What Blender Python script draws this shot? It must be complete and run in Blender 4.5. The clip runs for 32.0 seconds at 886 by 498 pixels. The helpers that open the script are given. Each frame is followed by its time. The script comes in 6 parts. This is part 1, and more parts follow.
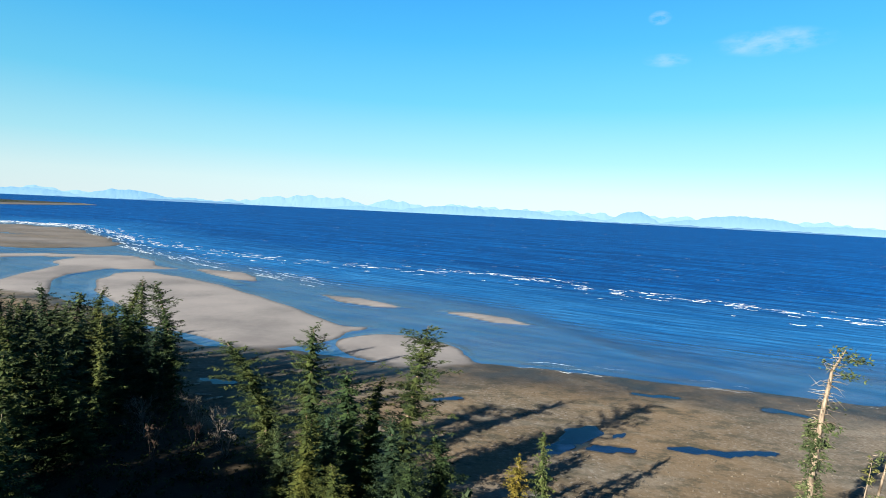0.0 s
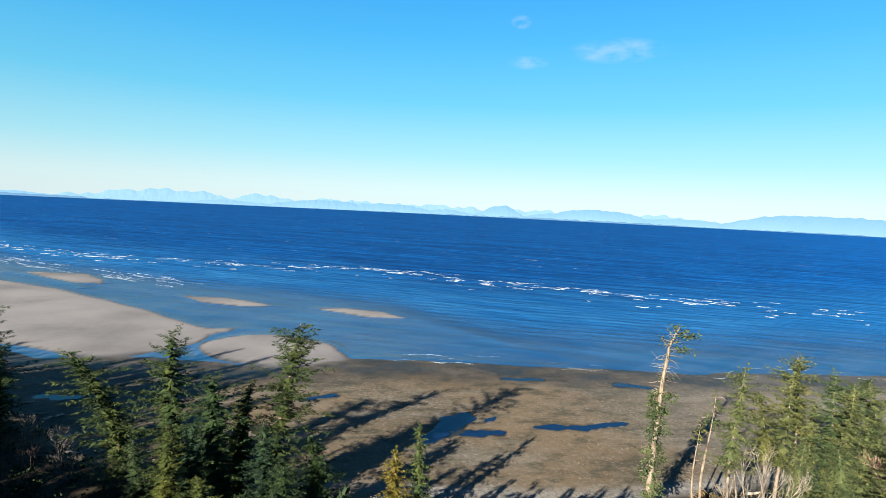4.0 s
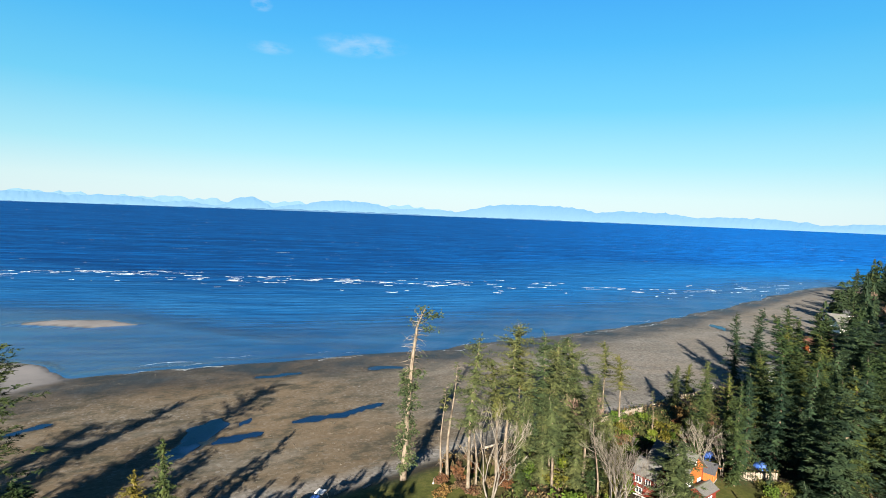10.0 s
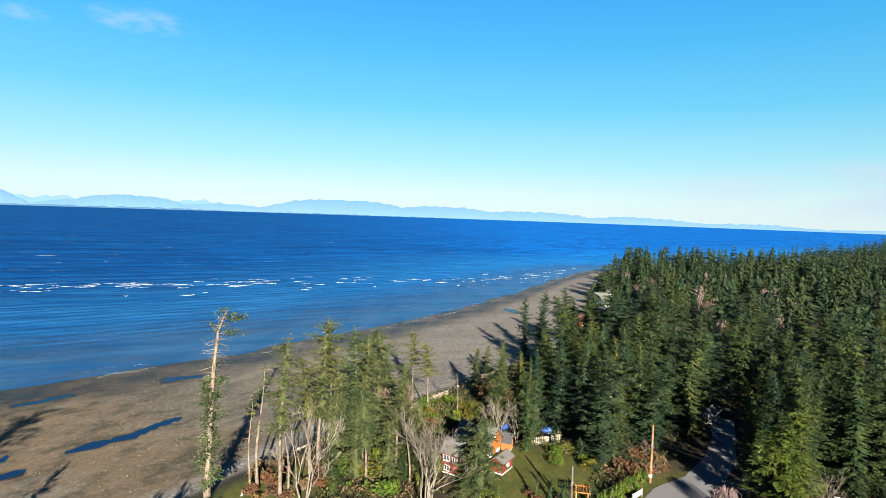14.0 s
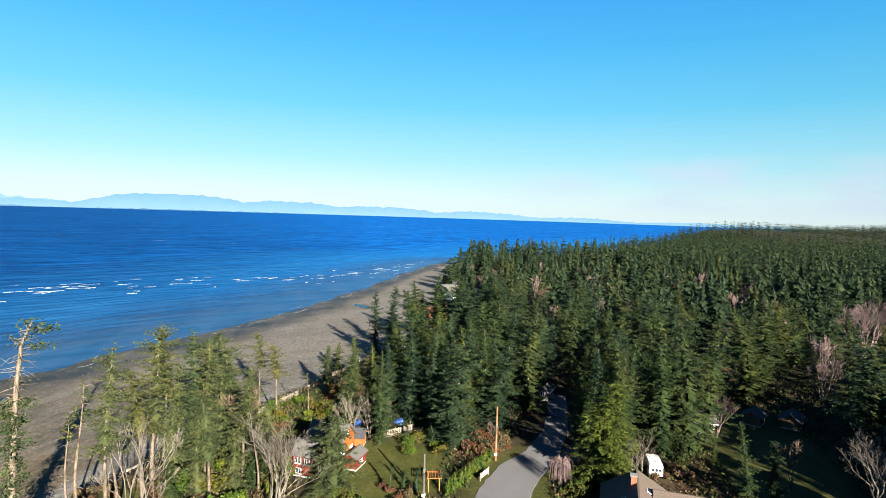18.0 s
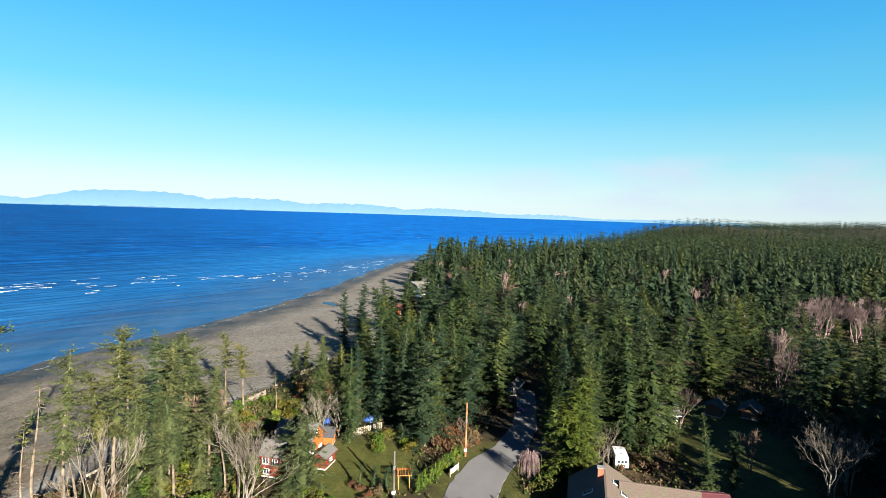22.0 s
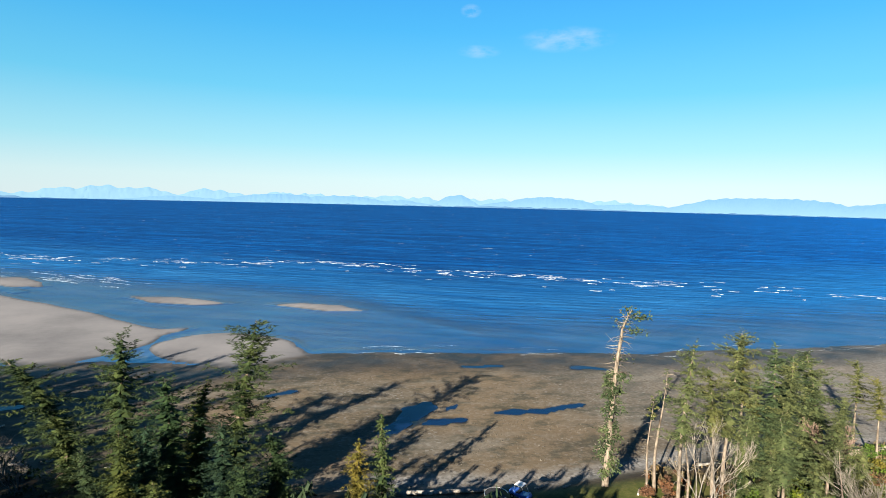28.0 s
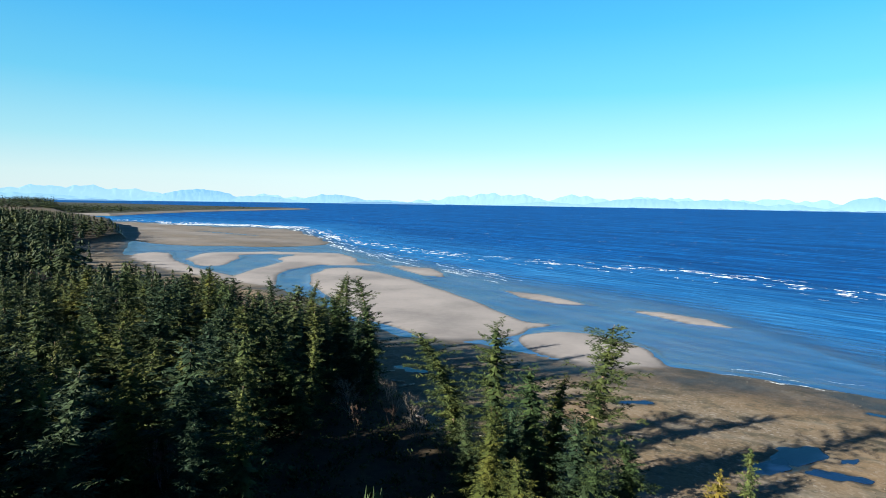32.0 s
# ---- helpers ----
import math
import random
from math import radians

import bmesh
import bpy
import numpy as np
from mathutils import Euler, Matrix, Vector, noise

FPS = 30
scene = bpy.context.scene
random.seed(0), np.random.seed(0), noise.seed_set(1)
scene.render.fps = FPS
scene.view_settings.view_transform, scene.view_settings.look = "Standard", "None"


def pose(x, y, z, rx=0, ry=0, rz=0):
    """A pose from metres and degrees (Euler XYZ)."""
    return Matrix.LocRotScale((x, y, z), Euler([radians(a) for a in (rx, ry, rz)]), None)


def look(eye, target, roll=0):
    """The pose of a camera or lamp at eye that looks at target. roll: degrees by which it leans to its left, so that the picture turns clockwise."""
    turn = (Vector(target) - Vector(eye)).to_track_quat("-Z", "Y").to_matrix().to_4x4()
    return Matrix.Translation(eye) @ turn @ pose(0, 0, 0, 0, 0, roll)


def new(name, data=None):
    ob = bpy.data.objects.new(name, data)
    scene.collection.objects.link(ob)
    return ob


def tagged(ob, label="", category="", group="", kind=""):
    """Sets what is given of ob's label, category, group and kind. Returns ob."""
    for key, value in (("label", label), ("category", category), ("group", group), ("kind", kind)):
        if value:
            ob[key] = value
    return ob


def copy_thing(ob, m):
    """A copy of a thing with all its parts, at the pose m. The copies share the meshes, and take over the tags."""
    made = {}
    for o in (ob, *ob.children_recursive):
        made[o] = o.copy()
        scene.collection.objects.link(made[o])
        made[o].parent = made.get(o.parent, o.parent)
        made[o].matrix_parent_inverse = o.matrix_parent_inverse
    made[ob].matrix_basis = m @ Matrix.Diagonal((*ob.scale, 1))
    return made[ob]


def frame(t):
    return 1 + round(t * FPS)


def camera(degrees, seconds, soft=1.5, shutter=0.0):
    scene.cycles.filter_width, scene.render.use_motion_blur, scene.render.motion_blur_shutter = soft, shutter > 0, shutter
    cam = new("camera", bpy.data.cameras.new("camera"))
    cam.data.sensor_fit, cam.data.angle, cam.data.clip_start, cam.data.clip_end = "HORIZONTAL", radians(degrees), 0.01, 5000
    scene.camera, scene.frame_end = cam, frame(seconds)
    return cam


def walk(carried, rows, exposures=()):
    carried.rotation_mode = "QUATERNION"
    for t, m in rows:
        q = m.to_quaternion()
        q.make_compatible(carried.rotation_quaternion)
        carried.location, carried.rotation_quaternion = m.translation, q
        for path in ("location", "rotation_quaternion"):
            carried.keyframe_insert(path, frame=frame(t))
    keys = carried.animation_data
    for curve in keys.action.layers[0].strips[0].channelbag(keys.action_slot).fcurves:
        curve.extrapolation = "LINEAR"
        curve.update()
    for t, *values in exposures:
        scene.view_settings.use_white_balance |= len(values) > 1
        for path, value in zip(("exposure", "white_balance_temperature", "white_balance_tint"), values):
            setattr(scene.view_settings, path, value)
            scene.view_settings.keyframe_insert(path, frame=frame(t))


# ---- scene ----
# ---- the camera: it hovers in one place over the shore and turns ----
cam = camera(76.6, 32.0, soft=0.35)
EYE_HEIGHT = 40.0
# seconds, heading to the left, tilt, lean
PATH = [
    (0.0, 0.00, -4.05, 2.86), (0.5, -1.12, -3.99, 2.91), (1.0, -2.33, -4.00, 2.92), (1.5, -3.78, -4.03, 2.90),
    (2.0, -5.50, -4.02, 2.88), (2.5, -7.04, -4.07, 2.83), (3.0, -8.95, -4.05, 2.81), (3.5, -10.99, -4.02, 2.80),
    (5.5, -18.27, -4.02, 2.62), (6.0, -20.13, -4.02, 2.55), (6.5, -22.21, -4.03, 2.55), (7.0, -24.34, -4.02, 2.49),
    (7.5, -26.73, -3.98, 2.40), (8.0, -29.18, -3.98, 2.29), (8.5, -31.41, -3.96, 2.27), (9.0, -33.37, -3.94, 2.24),
    (9.5, -35.56, -3.88, 2.21), (10.0, -37.92, -3.84, 2.21), (10.5, -40.14, -3.78, 2.18), (11.0, -42.80, -3.75, 2.16),
    (11.5, -45.30, -3.73, 2.21), (12.0, -47.44, -3.70, 2.21), (12.5, -49.75, -3.67, 2.16), (13.0, -52.00, -3.64, 2.11),
    (13.5, -54.72, -3.65, 2.04), (14.0, -57.37, -3.65, 1.95), (14.5, -59.71, -3.63, 1.88), (15.0, -61.78, -3.62, 1.79),
    (15.5, -64.31, -3.62, 1.71), (17.5, -72.14, -3.65, 1.82), (18.0, -72.70, -3.66, 1.81), (18.5, -73.23, -3.67, 1.79),
    (19.0, -74.13, -3.68, 1.76), (19.5, -75.34, -3.68, 1.74), (20.0, -76.52, -3.71, 1.75), (20.5, -77.67, -3.74, 1.79),
    (21.0, -78.63, -3.76, 1.83), (21.5, -78.97, -3.79, 1.83), (22.0, -75.85, -3.87, 1.82), (22.5, -70.19, -3.96, 1.85),
    (23.0, -67.03, -4.03, 1.85), (23.5, -61.89, -4.15, 1.84), (24.0, -55.78, -4.21, 1.79), (24.5, -50.87, -4.36, 1.81),
    (25.0, -46.54, -4.46, 1.82), (25.5, -41.94, -4.53, 1.78), (27.5, -22.24, -4.77, 1.48), (28.0, -17.38, -4.83, 1.40),
    (28.5, -12.45, -4.88, 1.34), (29.0, -6.92, -4.94, 1.23), (29.5, -0.82, -5.01, 1.08), (30.0, 4.66, -5.07, 0.98),
    (30.5, 9.04, -5.09, 0.95), (31.0, 13.09, -5.09, 0.93), (31.5, 16.07, -5.07, 0.92), (32.0, 18.47, -5.02, 0.87),
]
walk(cam, [(t, pose(0, 0, EYE_HEIGHT, 90 + tilt, 0, heading) @ pose(0, 0, 0, 0, 0, lean)) for t, heading, tilt, lean in PATH],
     exposures=[(0.0, 2.36), (8.0, 2.19), (18.0, 2.27), (25.0, 2.29), (28.5, 2.24), (30.0, 2.36), (32.0, 2.50)])

# ---- sky and sun ----
SUN_FROM = 180 + 47.0        # clockwise from +y
SUN_UP = 20.0
world = bpy.data.worlds.new("sky")
scene.world = world
world.use_nodes = True
wn, wl = world.node_tree.nodes, world.node_tree.links
wn.clear()
sky = wn.new("ShaderNodeTexSky")
sky.sky_type = "NISHITA"
sky.sun_disc = False
sky.sun_elevation = radians(SUN_UP)
sky.sun_rotation = radians(SUN_FROM)
sky.altitude = 50
sky.air_density = 1.0
sky.dust_density = 0.6
sky.ozone_density = 2.0
sky_bg = wn.new("ShaderNodeBackground")
# the blue is brightest opposite the sun
facing = wn.new("ShaderNodeVectorMath")
facing.operation = "DOT_PRODUCT"
facing.inputs[1].default_value = (math.sin(radians(SUN_FROM - 184)), math.cos(radians(SUN_FROM - 184)), 0)
glow = wn.new("ShaderNodeMapRange")
glow.clamp = True
for key, v in (("From Min", -0.2), ("From Max", 1.0), ("To Min", 0.172), ("To Max", 0.226)):
    glow.inputs[key].default_value = v
wl.new(facing.outputs["Value"], glow.inputs["Value"])
wl.new(glow.outputs[0], sky_bg.inputs["Strength"])
sky_out = wn.new("ShaderNodeOutputWorld")
# thin clouds: a few wisps and a low veil, as noise in the direction of view
geo_dir = wn.new("ShaderNodeTexCoord")
wl.new(geo_dir.outputs["Generated"], facing.inputs[0])


def wisp(azimuth, up, wide, high, scale, amount, seed):
    """A soft cloud round one direction of the sky, broken up by noise."""
    a, e = radians(azimuth), radians(up)
    mid = Vector((math.sin(a) * math.cos(e), math.cos(a) * math.cos(e), math.sin(e)))
    side = Vector((math.cos(a), -math.sin(a), 0))
    rise = side.cross(mid)
    terms = []
    for axis, size in ((side, wide), (rise, high)):
        d = wn.new("ShaderNodeVectorMath"); d.operation = "DOT_PRODUCT"
        wl.new(geo_dir.outputs["Generated"], d.inputs[0]); d.inputs[1].default_value = axis
        sub = wn.new("ShaderNodeMath"); sub.operation = "SUBTRACT"
        wl.new(d.outputs["Value"], sub.inputs[0]); sub.inputs[1].default_value = axis.dot(mid)
        div = wn.new("ShaderNodeMath"); div.operation = "DIVIDE"
        wl.new(sub.outputs[0], div.inputs[0]); div.inputs[1].default_value = radians(size)
        sq = wn.new("ShaderNodeMath"); sq.operation = "POWER"
        ab = wn.new("ShaderNodeMath"); ab.operation = "ABSOLUTE"
        wl.new(div.outputs[0], ab.inputs[0]); wl.new(ab.outputs[0], sq.inputs[0]); sq.inputs[1].default_value = 2
        terms.append(sq)
    add = wn.new("ShaderNodeMath"); add.operation = "ADD"
    wl.new(terms[0].outputs[0], add.inputs[0]); wl.new(terms[1].outputs[0], add.inputs[1])
    fall = wn.new("ShaderNodeMapRange")
    wl.new(add.outputs[0], fall.inputs["Value"])
    fall.inputs["From Min"].default_value, fall.inputs["From Max"].default_value = 1.0, 0.0
    fall.clamp = True
    fall.interpolation_type = "SMOOTHSTEP"
    tex = wn.new("ShaderNodeTexNoise"); tex.noise_dimensions = "3D"
    mp = wn.new("ShaderNodeMapping"); mp.inputs["Scale"].default_value = (1, 1, 2.6); mp.inputs["Location"].default_value = (seed, seed * 1.7, 0)
    wl.new(geo_dir.outputs["Generated"], mp.inputs["Vector"]); wl.new(mp.outputs[0], tex.inputs["Vector"])
    tex.inputs["Scale"].default_value, tex.inputs["Detail"].default_value = scale, 6
    tex.inputs["Roughness"].default_value = 0.6
    cut = wn.new("ShaderNodeMapRange"); cut.clamp = True
    wl.new(tex.outputs["Fac"], cut.inputs["Value"])
    cut.inputs["From Min"].default_value, cut.inputs["From Max"].default_value = 0.38, 0.75
    mul = wn.new("ShaderNodeMath"); mul.operation = "MULTIPLY"
    wl.new(fall.outputs[0], mul.inputs[0]); wl.new(cut.outputs[0], mul.inputs[1])
    amp = wn.new("ShaderNodeMath"); amp.operation = "MULTIPLY"; amp.use_clamp = True
    wl.new(mul.outputs[0], amp.inputs[0]); amp.inputs[1].default_value = amount
    return amp.outputs[0]


# clear winter air: the physical sky, deepened by a smooth gradient from a white horizon to a dark blue zenith
split = wn.new("ShaderNodeSeparateXYZ")
wl.new(geo_dir.outputs["Generated"], split.inputs[0])
rise_ramp = wn.new("ShaderNodeValToRGB")
wl.new(split.outputs[2], rise_ramp.inputs["Fac"])
stops = ((0.0, (0.80, 0.97, 1.0)), (0.035, (0.72, 0.96, 1.0)), (0.09, (0.42, 0.86, 1.0)), (0.18, (0.16, 0.68, 1.0)), (0.28, (0.07, 0.53, 1.0)), (0.38, (0.036, 0.40, 0.98)), (0.50, (0.012, 0.13, 0.44)), (1.0, (0.003, 0.025, 0.10)))
while len(rise_ramp.color_ramp.elements) < len(stops):
    rise_ramp.color_ramp.elements.new(0.5)
for el, (where, colour) in zip(rise_ramp.color_ramp.elements, stops):
    el.position, el.color = where, (*colour, 1)
scaled = wn.new("ShaderNodeVectorMath")
scaled.operation = "SCALE"
wl.new(sky.outputs["Color"], scaled.inputs[0])
scaled.inputs["Scale"].default_value = 0.12
blend = wn.new("ShaderNodeMix")
blend.data_type = "RGBA"
blend.inputs["Factor"].default_value = 0.88
wl.new(scaled.outputs[0], blend.inputs["A"])
wl.new(rise_ramp.outputs[0], blend.inputs["B"])
cover = blend.outputs["Result"]
for row in ((29.0, 15.6, 5.0, 1.3, 18, 0.55, 3.1), (19.6, 18.2, 1.1, 0.7, 26, 0.6, 5.2), (20.5, 14.6, 2.3, 0.7, 20, 0.5, 7.7), (104, 3.2, 30, 3.2, 6, 1.1, 1.4)):
    mixed = wn.new("ShaderNodeMix"); mixed.data_type = "RGBA"
    wl.new(wisp(*row), mixed.inputs["Factor"])
    wl.new(cover, mixed.inputs["A"]); mixed.inputs["B"].default_value = (0.66, 0.80, 0.95, 1)
    cover = mixed.outputs["Result"]
wl.new(cover, sky_bg.inputs["Color"])
wl.new(sky_bg.outputs[0], sky_out.inputs[0])

sun = new("sun", bpy.data.lights.new("sun", "SUN"))
sun.data.energy = 5.0
sun.data.angle = radians(0.53)
sun.data.color = (1.0, 0.92, 0.79)
sa, se = radians(SUN_FROM), radians(SUN_UP)
sun.matrix_world = look((math.sin(sa) * math.cos(se) * 300, math.cos(sa) * math.cos(se) * 300, math.sin(se) * 300), (0, 0, 0))


# ---- materials ----
class Nodes:
    """A material's node tree with short calls."""

    def __init__(self, name, rough=0.8, spec=0.3):
        self.mat = bpy.data.materials.new(name)
        self.mat.use_nodes = True
        self.n, self.l = self.mat.node_tree.nodes, self.mat.node_tree.links
        self.p = self.n["Principled BSDF"]
        self.p.inputs["Roughness"].default_value = rough
        self.p.inputs["Specular IOR Level"].default_value = spec
        self.co = self.n.new("ShaderNodeTexCoord").outputs["Object"]

    def noise(self, scale, detail=3, rough=0.55, stretch=None, world_space=True, warp=0.0):
        t = self.n.new("ShaderNodeTexNoise")
        t.inputs["Scale"].default_value, t.inputs["Detail"].default_value, t.inputs["Roughness"].default_value = scale, detail, rough
        t.inputs["Distortion"].default_value = warp
        src = self.place() if world_space else self.co
        if stretch:
            m = self.n.new("ShaderNodeMapping")
            m.inputs["Scale"].default_value = stretch[:3]
            if len(stretch) > 3:
                m.vector_type = "TEXTURE"
                m.inputs["Rotation"].default_value = (0, 0, radians(stretch[3]))
            self.l.new(src, m.inputs["Vector"])
            src = m.outputs[0]
        self.l.new(src, t.inputs["Vector"])
        return t.outputs["Fac"]

    def cells(self, scale, which="Color"):
        t = self.n.new("ShaderNodeTexVoronoi")
        t.inputs["Scale"].default_value = scale
        self.l.new(self.place(), t.inputs["Vector"])
        return t.outputs[which]

    def waves(self, length, turn, bend=4.0, detail=3.0, coarse=1.0):
        """Long crests, length metres apart."""
        t = self.n.new("ShaderNodeTexWave")
        t.wave_type, t.bands_direction, t.wave_profile = "BANDS", "Y", "SIN"
        for key, v in (("Scale", 0.314 / length), ("Distortion", bend), ("Detail", detail), ("Detail Scale", coarse), ("Detail Roughness", 0.65)):
            t.inputs[key].default_value = v
        m = self.n.new("ShaderNodeMapping")
        m.vector_type = "TEXTURE"
        m.inputs["Scale"].default_value = (2.2, 1, 1)
        m.inputs["Rotation"].default_value = (0, 0, radians(turn))
        self.l.new(self.place(), m.inputs["Vector"])
        self.l.new(m.outputs[0], t.inputs["Vector"])
        return t.outputs["Fac"]

    def place(self):
        return self.n.new("ShaderNodeNewGeometry").outputs["Position"]

    def island(self):
        return self.n.new("ShaderNodeNewGeometry").outputs["Random Per Island"]

    def chance(self):
        return self.n.new("ShaderNodeObjectInfo").outputs["Random"]

    def attr(self, name):
        a = self.n.new("ShaderNodeAttribute")
        a.attribute_name = name
        return a.outputs["Fac"]

    def ramp(self, fac, *stops):
        r = self.n.new("ShaderNodeValToRGB")
        while len(r.color_ramp.elements) < len(stops):
            r.color_ramp.elements.new(0.5)
        for el, (at, colour) in zip(r.color_ramp.elements, stops):
            el.position, el.color = at, (*colour, 1) if len(colour) == 3 else colour
        self.l.new(fac, r.inputs["Fac"])
        return r.outputs["Color"]

    def band(self, fac, low, high, to_low=0.0, to_high=1.0):
        m = self.n.new("ShaderNodeMapRange")
        m.clamp = True
        self.l.new(fac, m.inputs["Value"])
        for k, v in zip(("From Min", "From Max", "To Min", "To Max"), (low, high, to_low, to_high)):
            m.inputs[k].default_value = v
        return m.outputs[0]

    def math(self, op, a, b):
        m = self.n.new("ShaderNodeMath")
        m.operation = op
        for k, v in enumerate((a, b)):
            if isinstance(v, (int, float)):
                m.inputs[k].default_value = v
            else:
                self.l.new(v, m.inputs[k])
        return m.outputs[0]

    def mix(self, fac, a, b, blend="MIX"):
        m = self.n.new("ShaderNodeMix")
        m.data_type, m.blend_type = "RGBA", blend
        for key, v in (("Factor", fac), ("A", a), ("B", b)):
            if isinstance(v, (int, float)):
                m.inputs[key].default_value = v
            elif isinstance(v, tuple):
                m.inputs[key].default_value = (*v, 1)
            else:
                self.l.new(v, m.inputs[key])
        return m.outputs["Result"]

    def base(self, colour):
        if isinstance(colour, tuple):
            self.p.inputs["Base Color"].default_value = (*colour, 1)
        else:
            self.l.new(colour, self.p.inputs["Base Color"])
        return self

    def rough(self, fac):
        self.l.new(fac, self.p.inputs["Roughness"])
        return self

    def bump(self, height, strength=0.5, distance=0.1):
        b = self.n.new("ShaderNodeBump")
        b.inputs["Strength"].default_value, b.inputs["Distance"].default_value = strength, distance
        self.l.new(height, b.inputs["Height"])
        self.l.new(b.outputs[0], self.p.inputs["Normal"])
        return self


def needle_material(name, dark, light, tip, joined=False):
    """Needles: dark and light sprays, patches of fresh tips, each tree of a slightly different green."""
    k = Nodes(name, 0.7, 0.08)
    c = k.mix(k.island(), dark, light)
    c = k.mix(k.band(k.noise(0.45, 3), 0.46, 0.66, 0, 0.8), c, tip)
    which = k.attr("tone") if joined else k.chance()
    cool, warm = (0.62, 0.80, 0.86), (1.22, 1.06, 0.72)
    tint = k.ramp(which, (0.0, cool), (0.35, (0.80, 0.88, 0.88)), (0.7, (1.0, 1.0, 0.95)), (1.0, warm))
    k.base(k.mix(1.0, c, tint, "MULTIPLY"))
    return k.mat


def bark_material(name, dark, light, scale=6):
    k = Nodes(name, 0.9, 0.1)
    f = k.noise(scale, 4, 0.6, (1, 1, 0.2))
    c = k.mix(k.band(f, 0.35, 0.68), dark, light)
    c = k.mix(k.band(k.noise(0.8, 2), 0.5, 0.75), c, tuple(v * 0.5 for v in dark))
    k.base(c).bump(f, 0.6, 0.05)
    return k.mat


def plain_material(name, colour, rough=0.6, spec=0.4, grain=20, vary=0.18, metal=0.0, coarse=1.2):
    """Paint, wood or metal with fine grain and broad unevenness."""
    k = Nodes(name, rough, spec)
    f = k.math("ADD", k.math("MULTIPLY", k.noise(grain, 3), 0.5), k.math("MULTIPLY", k.noise(coarse, 3), 0.5))
    k.base(k.mix(k.band(f, 0.3, 0.7), tuple(v * (1 - vary) for v in colour), tuple(min(1, v * (1 + vary)) for v in colour)))
    k.p.inputs["Metallic"].default_value = metal
    k.bump(f, 0.15, 0.01)
    return k.mat


def board_material(name, colour, pitch=0.18, axis=2):
    """Painted lap boards: dark lines every pitch metres."""
    k = Nodes(name, 0.7, 0.25)
    sp = k.n.new("ShaderNodeSeparateXYZ")
    k.l.new(k.place(), sp.inputs[0])
    saw = k.math("FRACT", k.math("DIVIDE", sp.outputs[axis], pitch), 0)
    line = k.band(saw, 0.0, 0.16, 0.55, 1.0)
    f = k.noise(1.5, 4)
    c = k.mix(k.band(f, 0.3, 0.7), tuple(v * 0.8 for v in colour), tuple(min(1, v * 1.15) for v in colour))
    k.base(k.mix(1.0, c, k.ramp(line, (0, (0, 0, 0)), (1, (1, 1, 1))), "MULTIPLY")).bump(saw, 0.4, 0.02)
    return k.mat


def roof_material(name, colour):
    """Asphalt shingles."""
    k = Nodes(name, 0.9, 0.15)
    f, g = k.noise(9, 4), k.noise(0.7, 3)
    c = k.mix(k.band(f, 0.3, 0.7), tuple(v * 0.7 for v in colour), tuple(v * 1.3 for v in colour))
    c = k.mix(k.band(g, 0.5, 0.75, 0, 0.55), c, (0.09, 0.11, 0.05))
    k.base(c).bump(f, 0.5, 0.03)
    return k.mat


M_FIR = needle_material("fir_needles", (0.011, 0.019, 0.009), (0.032, 0.046, 0.015), (0.056, 0.066, 0.019))
M_FIR_DARK = needle_material("spruce_needles", (0.009, 0.017, 0.011), (0.021, 0.036, 0.018), (0.036, 0.051, 0.022))
M_FIR_OLIVE = needle_material("olive_fir_needles", (0.0147, 0.0198, 0.0090), (0.0626, 0.0720, 0.0279), (0.0938, 0.0972, 0.0361))
M_WOODS = needle_material("forest_needles", (0.009, 0.016, 0.009), (0.022, 0.034, 0.015), (0.038, 0.049, 0.020), True)
M_CEDAR = needle_material("cedar_fronds", (0.015, 0.026, 0.005), (0.050, 0.066, 0.012), (0.066, 0.078, 0.014))
M_YELLOW = needle_material("yellow_cypress_fronds", (0.060, 0.042, 0.008), (0.125, 0.090, 0.016), (0.090, 0.080, 0.018))
M_HEDGE = needle_material("thuja_fronds", (0.022, 0.042, 0.006), (0.062, 0.092, 0.014), (0.084, 0.105, 0.014))
M_RUST = needle_material("rust_twigs", (0.0528, 0.0231, 0.0126), (0.1122, 0.0561, 0.0324), (0.0990, 0.0561, 0.0324))
M_BARK = bark_material("fir_bark", (0.06, 0.0408, 0.027), (0.18, 0.138, 0.102))
M_BARK_PALE = bark_material("weathered_bark", (0.0867, 0.0656, 0.0470), (0.1994, 0.1651, 0.1265))
M_TWIG = bark_material("pale_twigs", (0.0900, 0.0765, 0.0607), (0.1980, 0.1755, 0.1485))
M_TWIG_RED = bark_material("brown_twigs", (0.0691, 0.0427, 0.0300), (0.1555, 0.1140, 0.0900))
M_TWIG_MAUVE = bark_material("mauve_twigs", (0.1224, 0.0816, 0.0783), (0.2346, 0.1734, 0.1674))


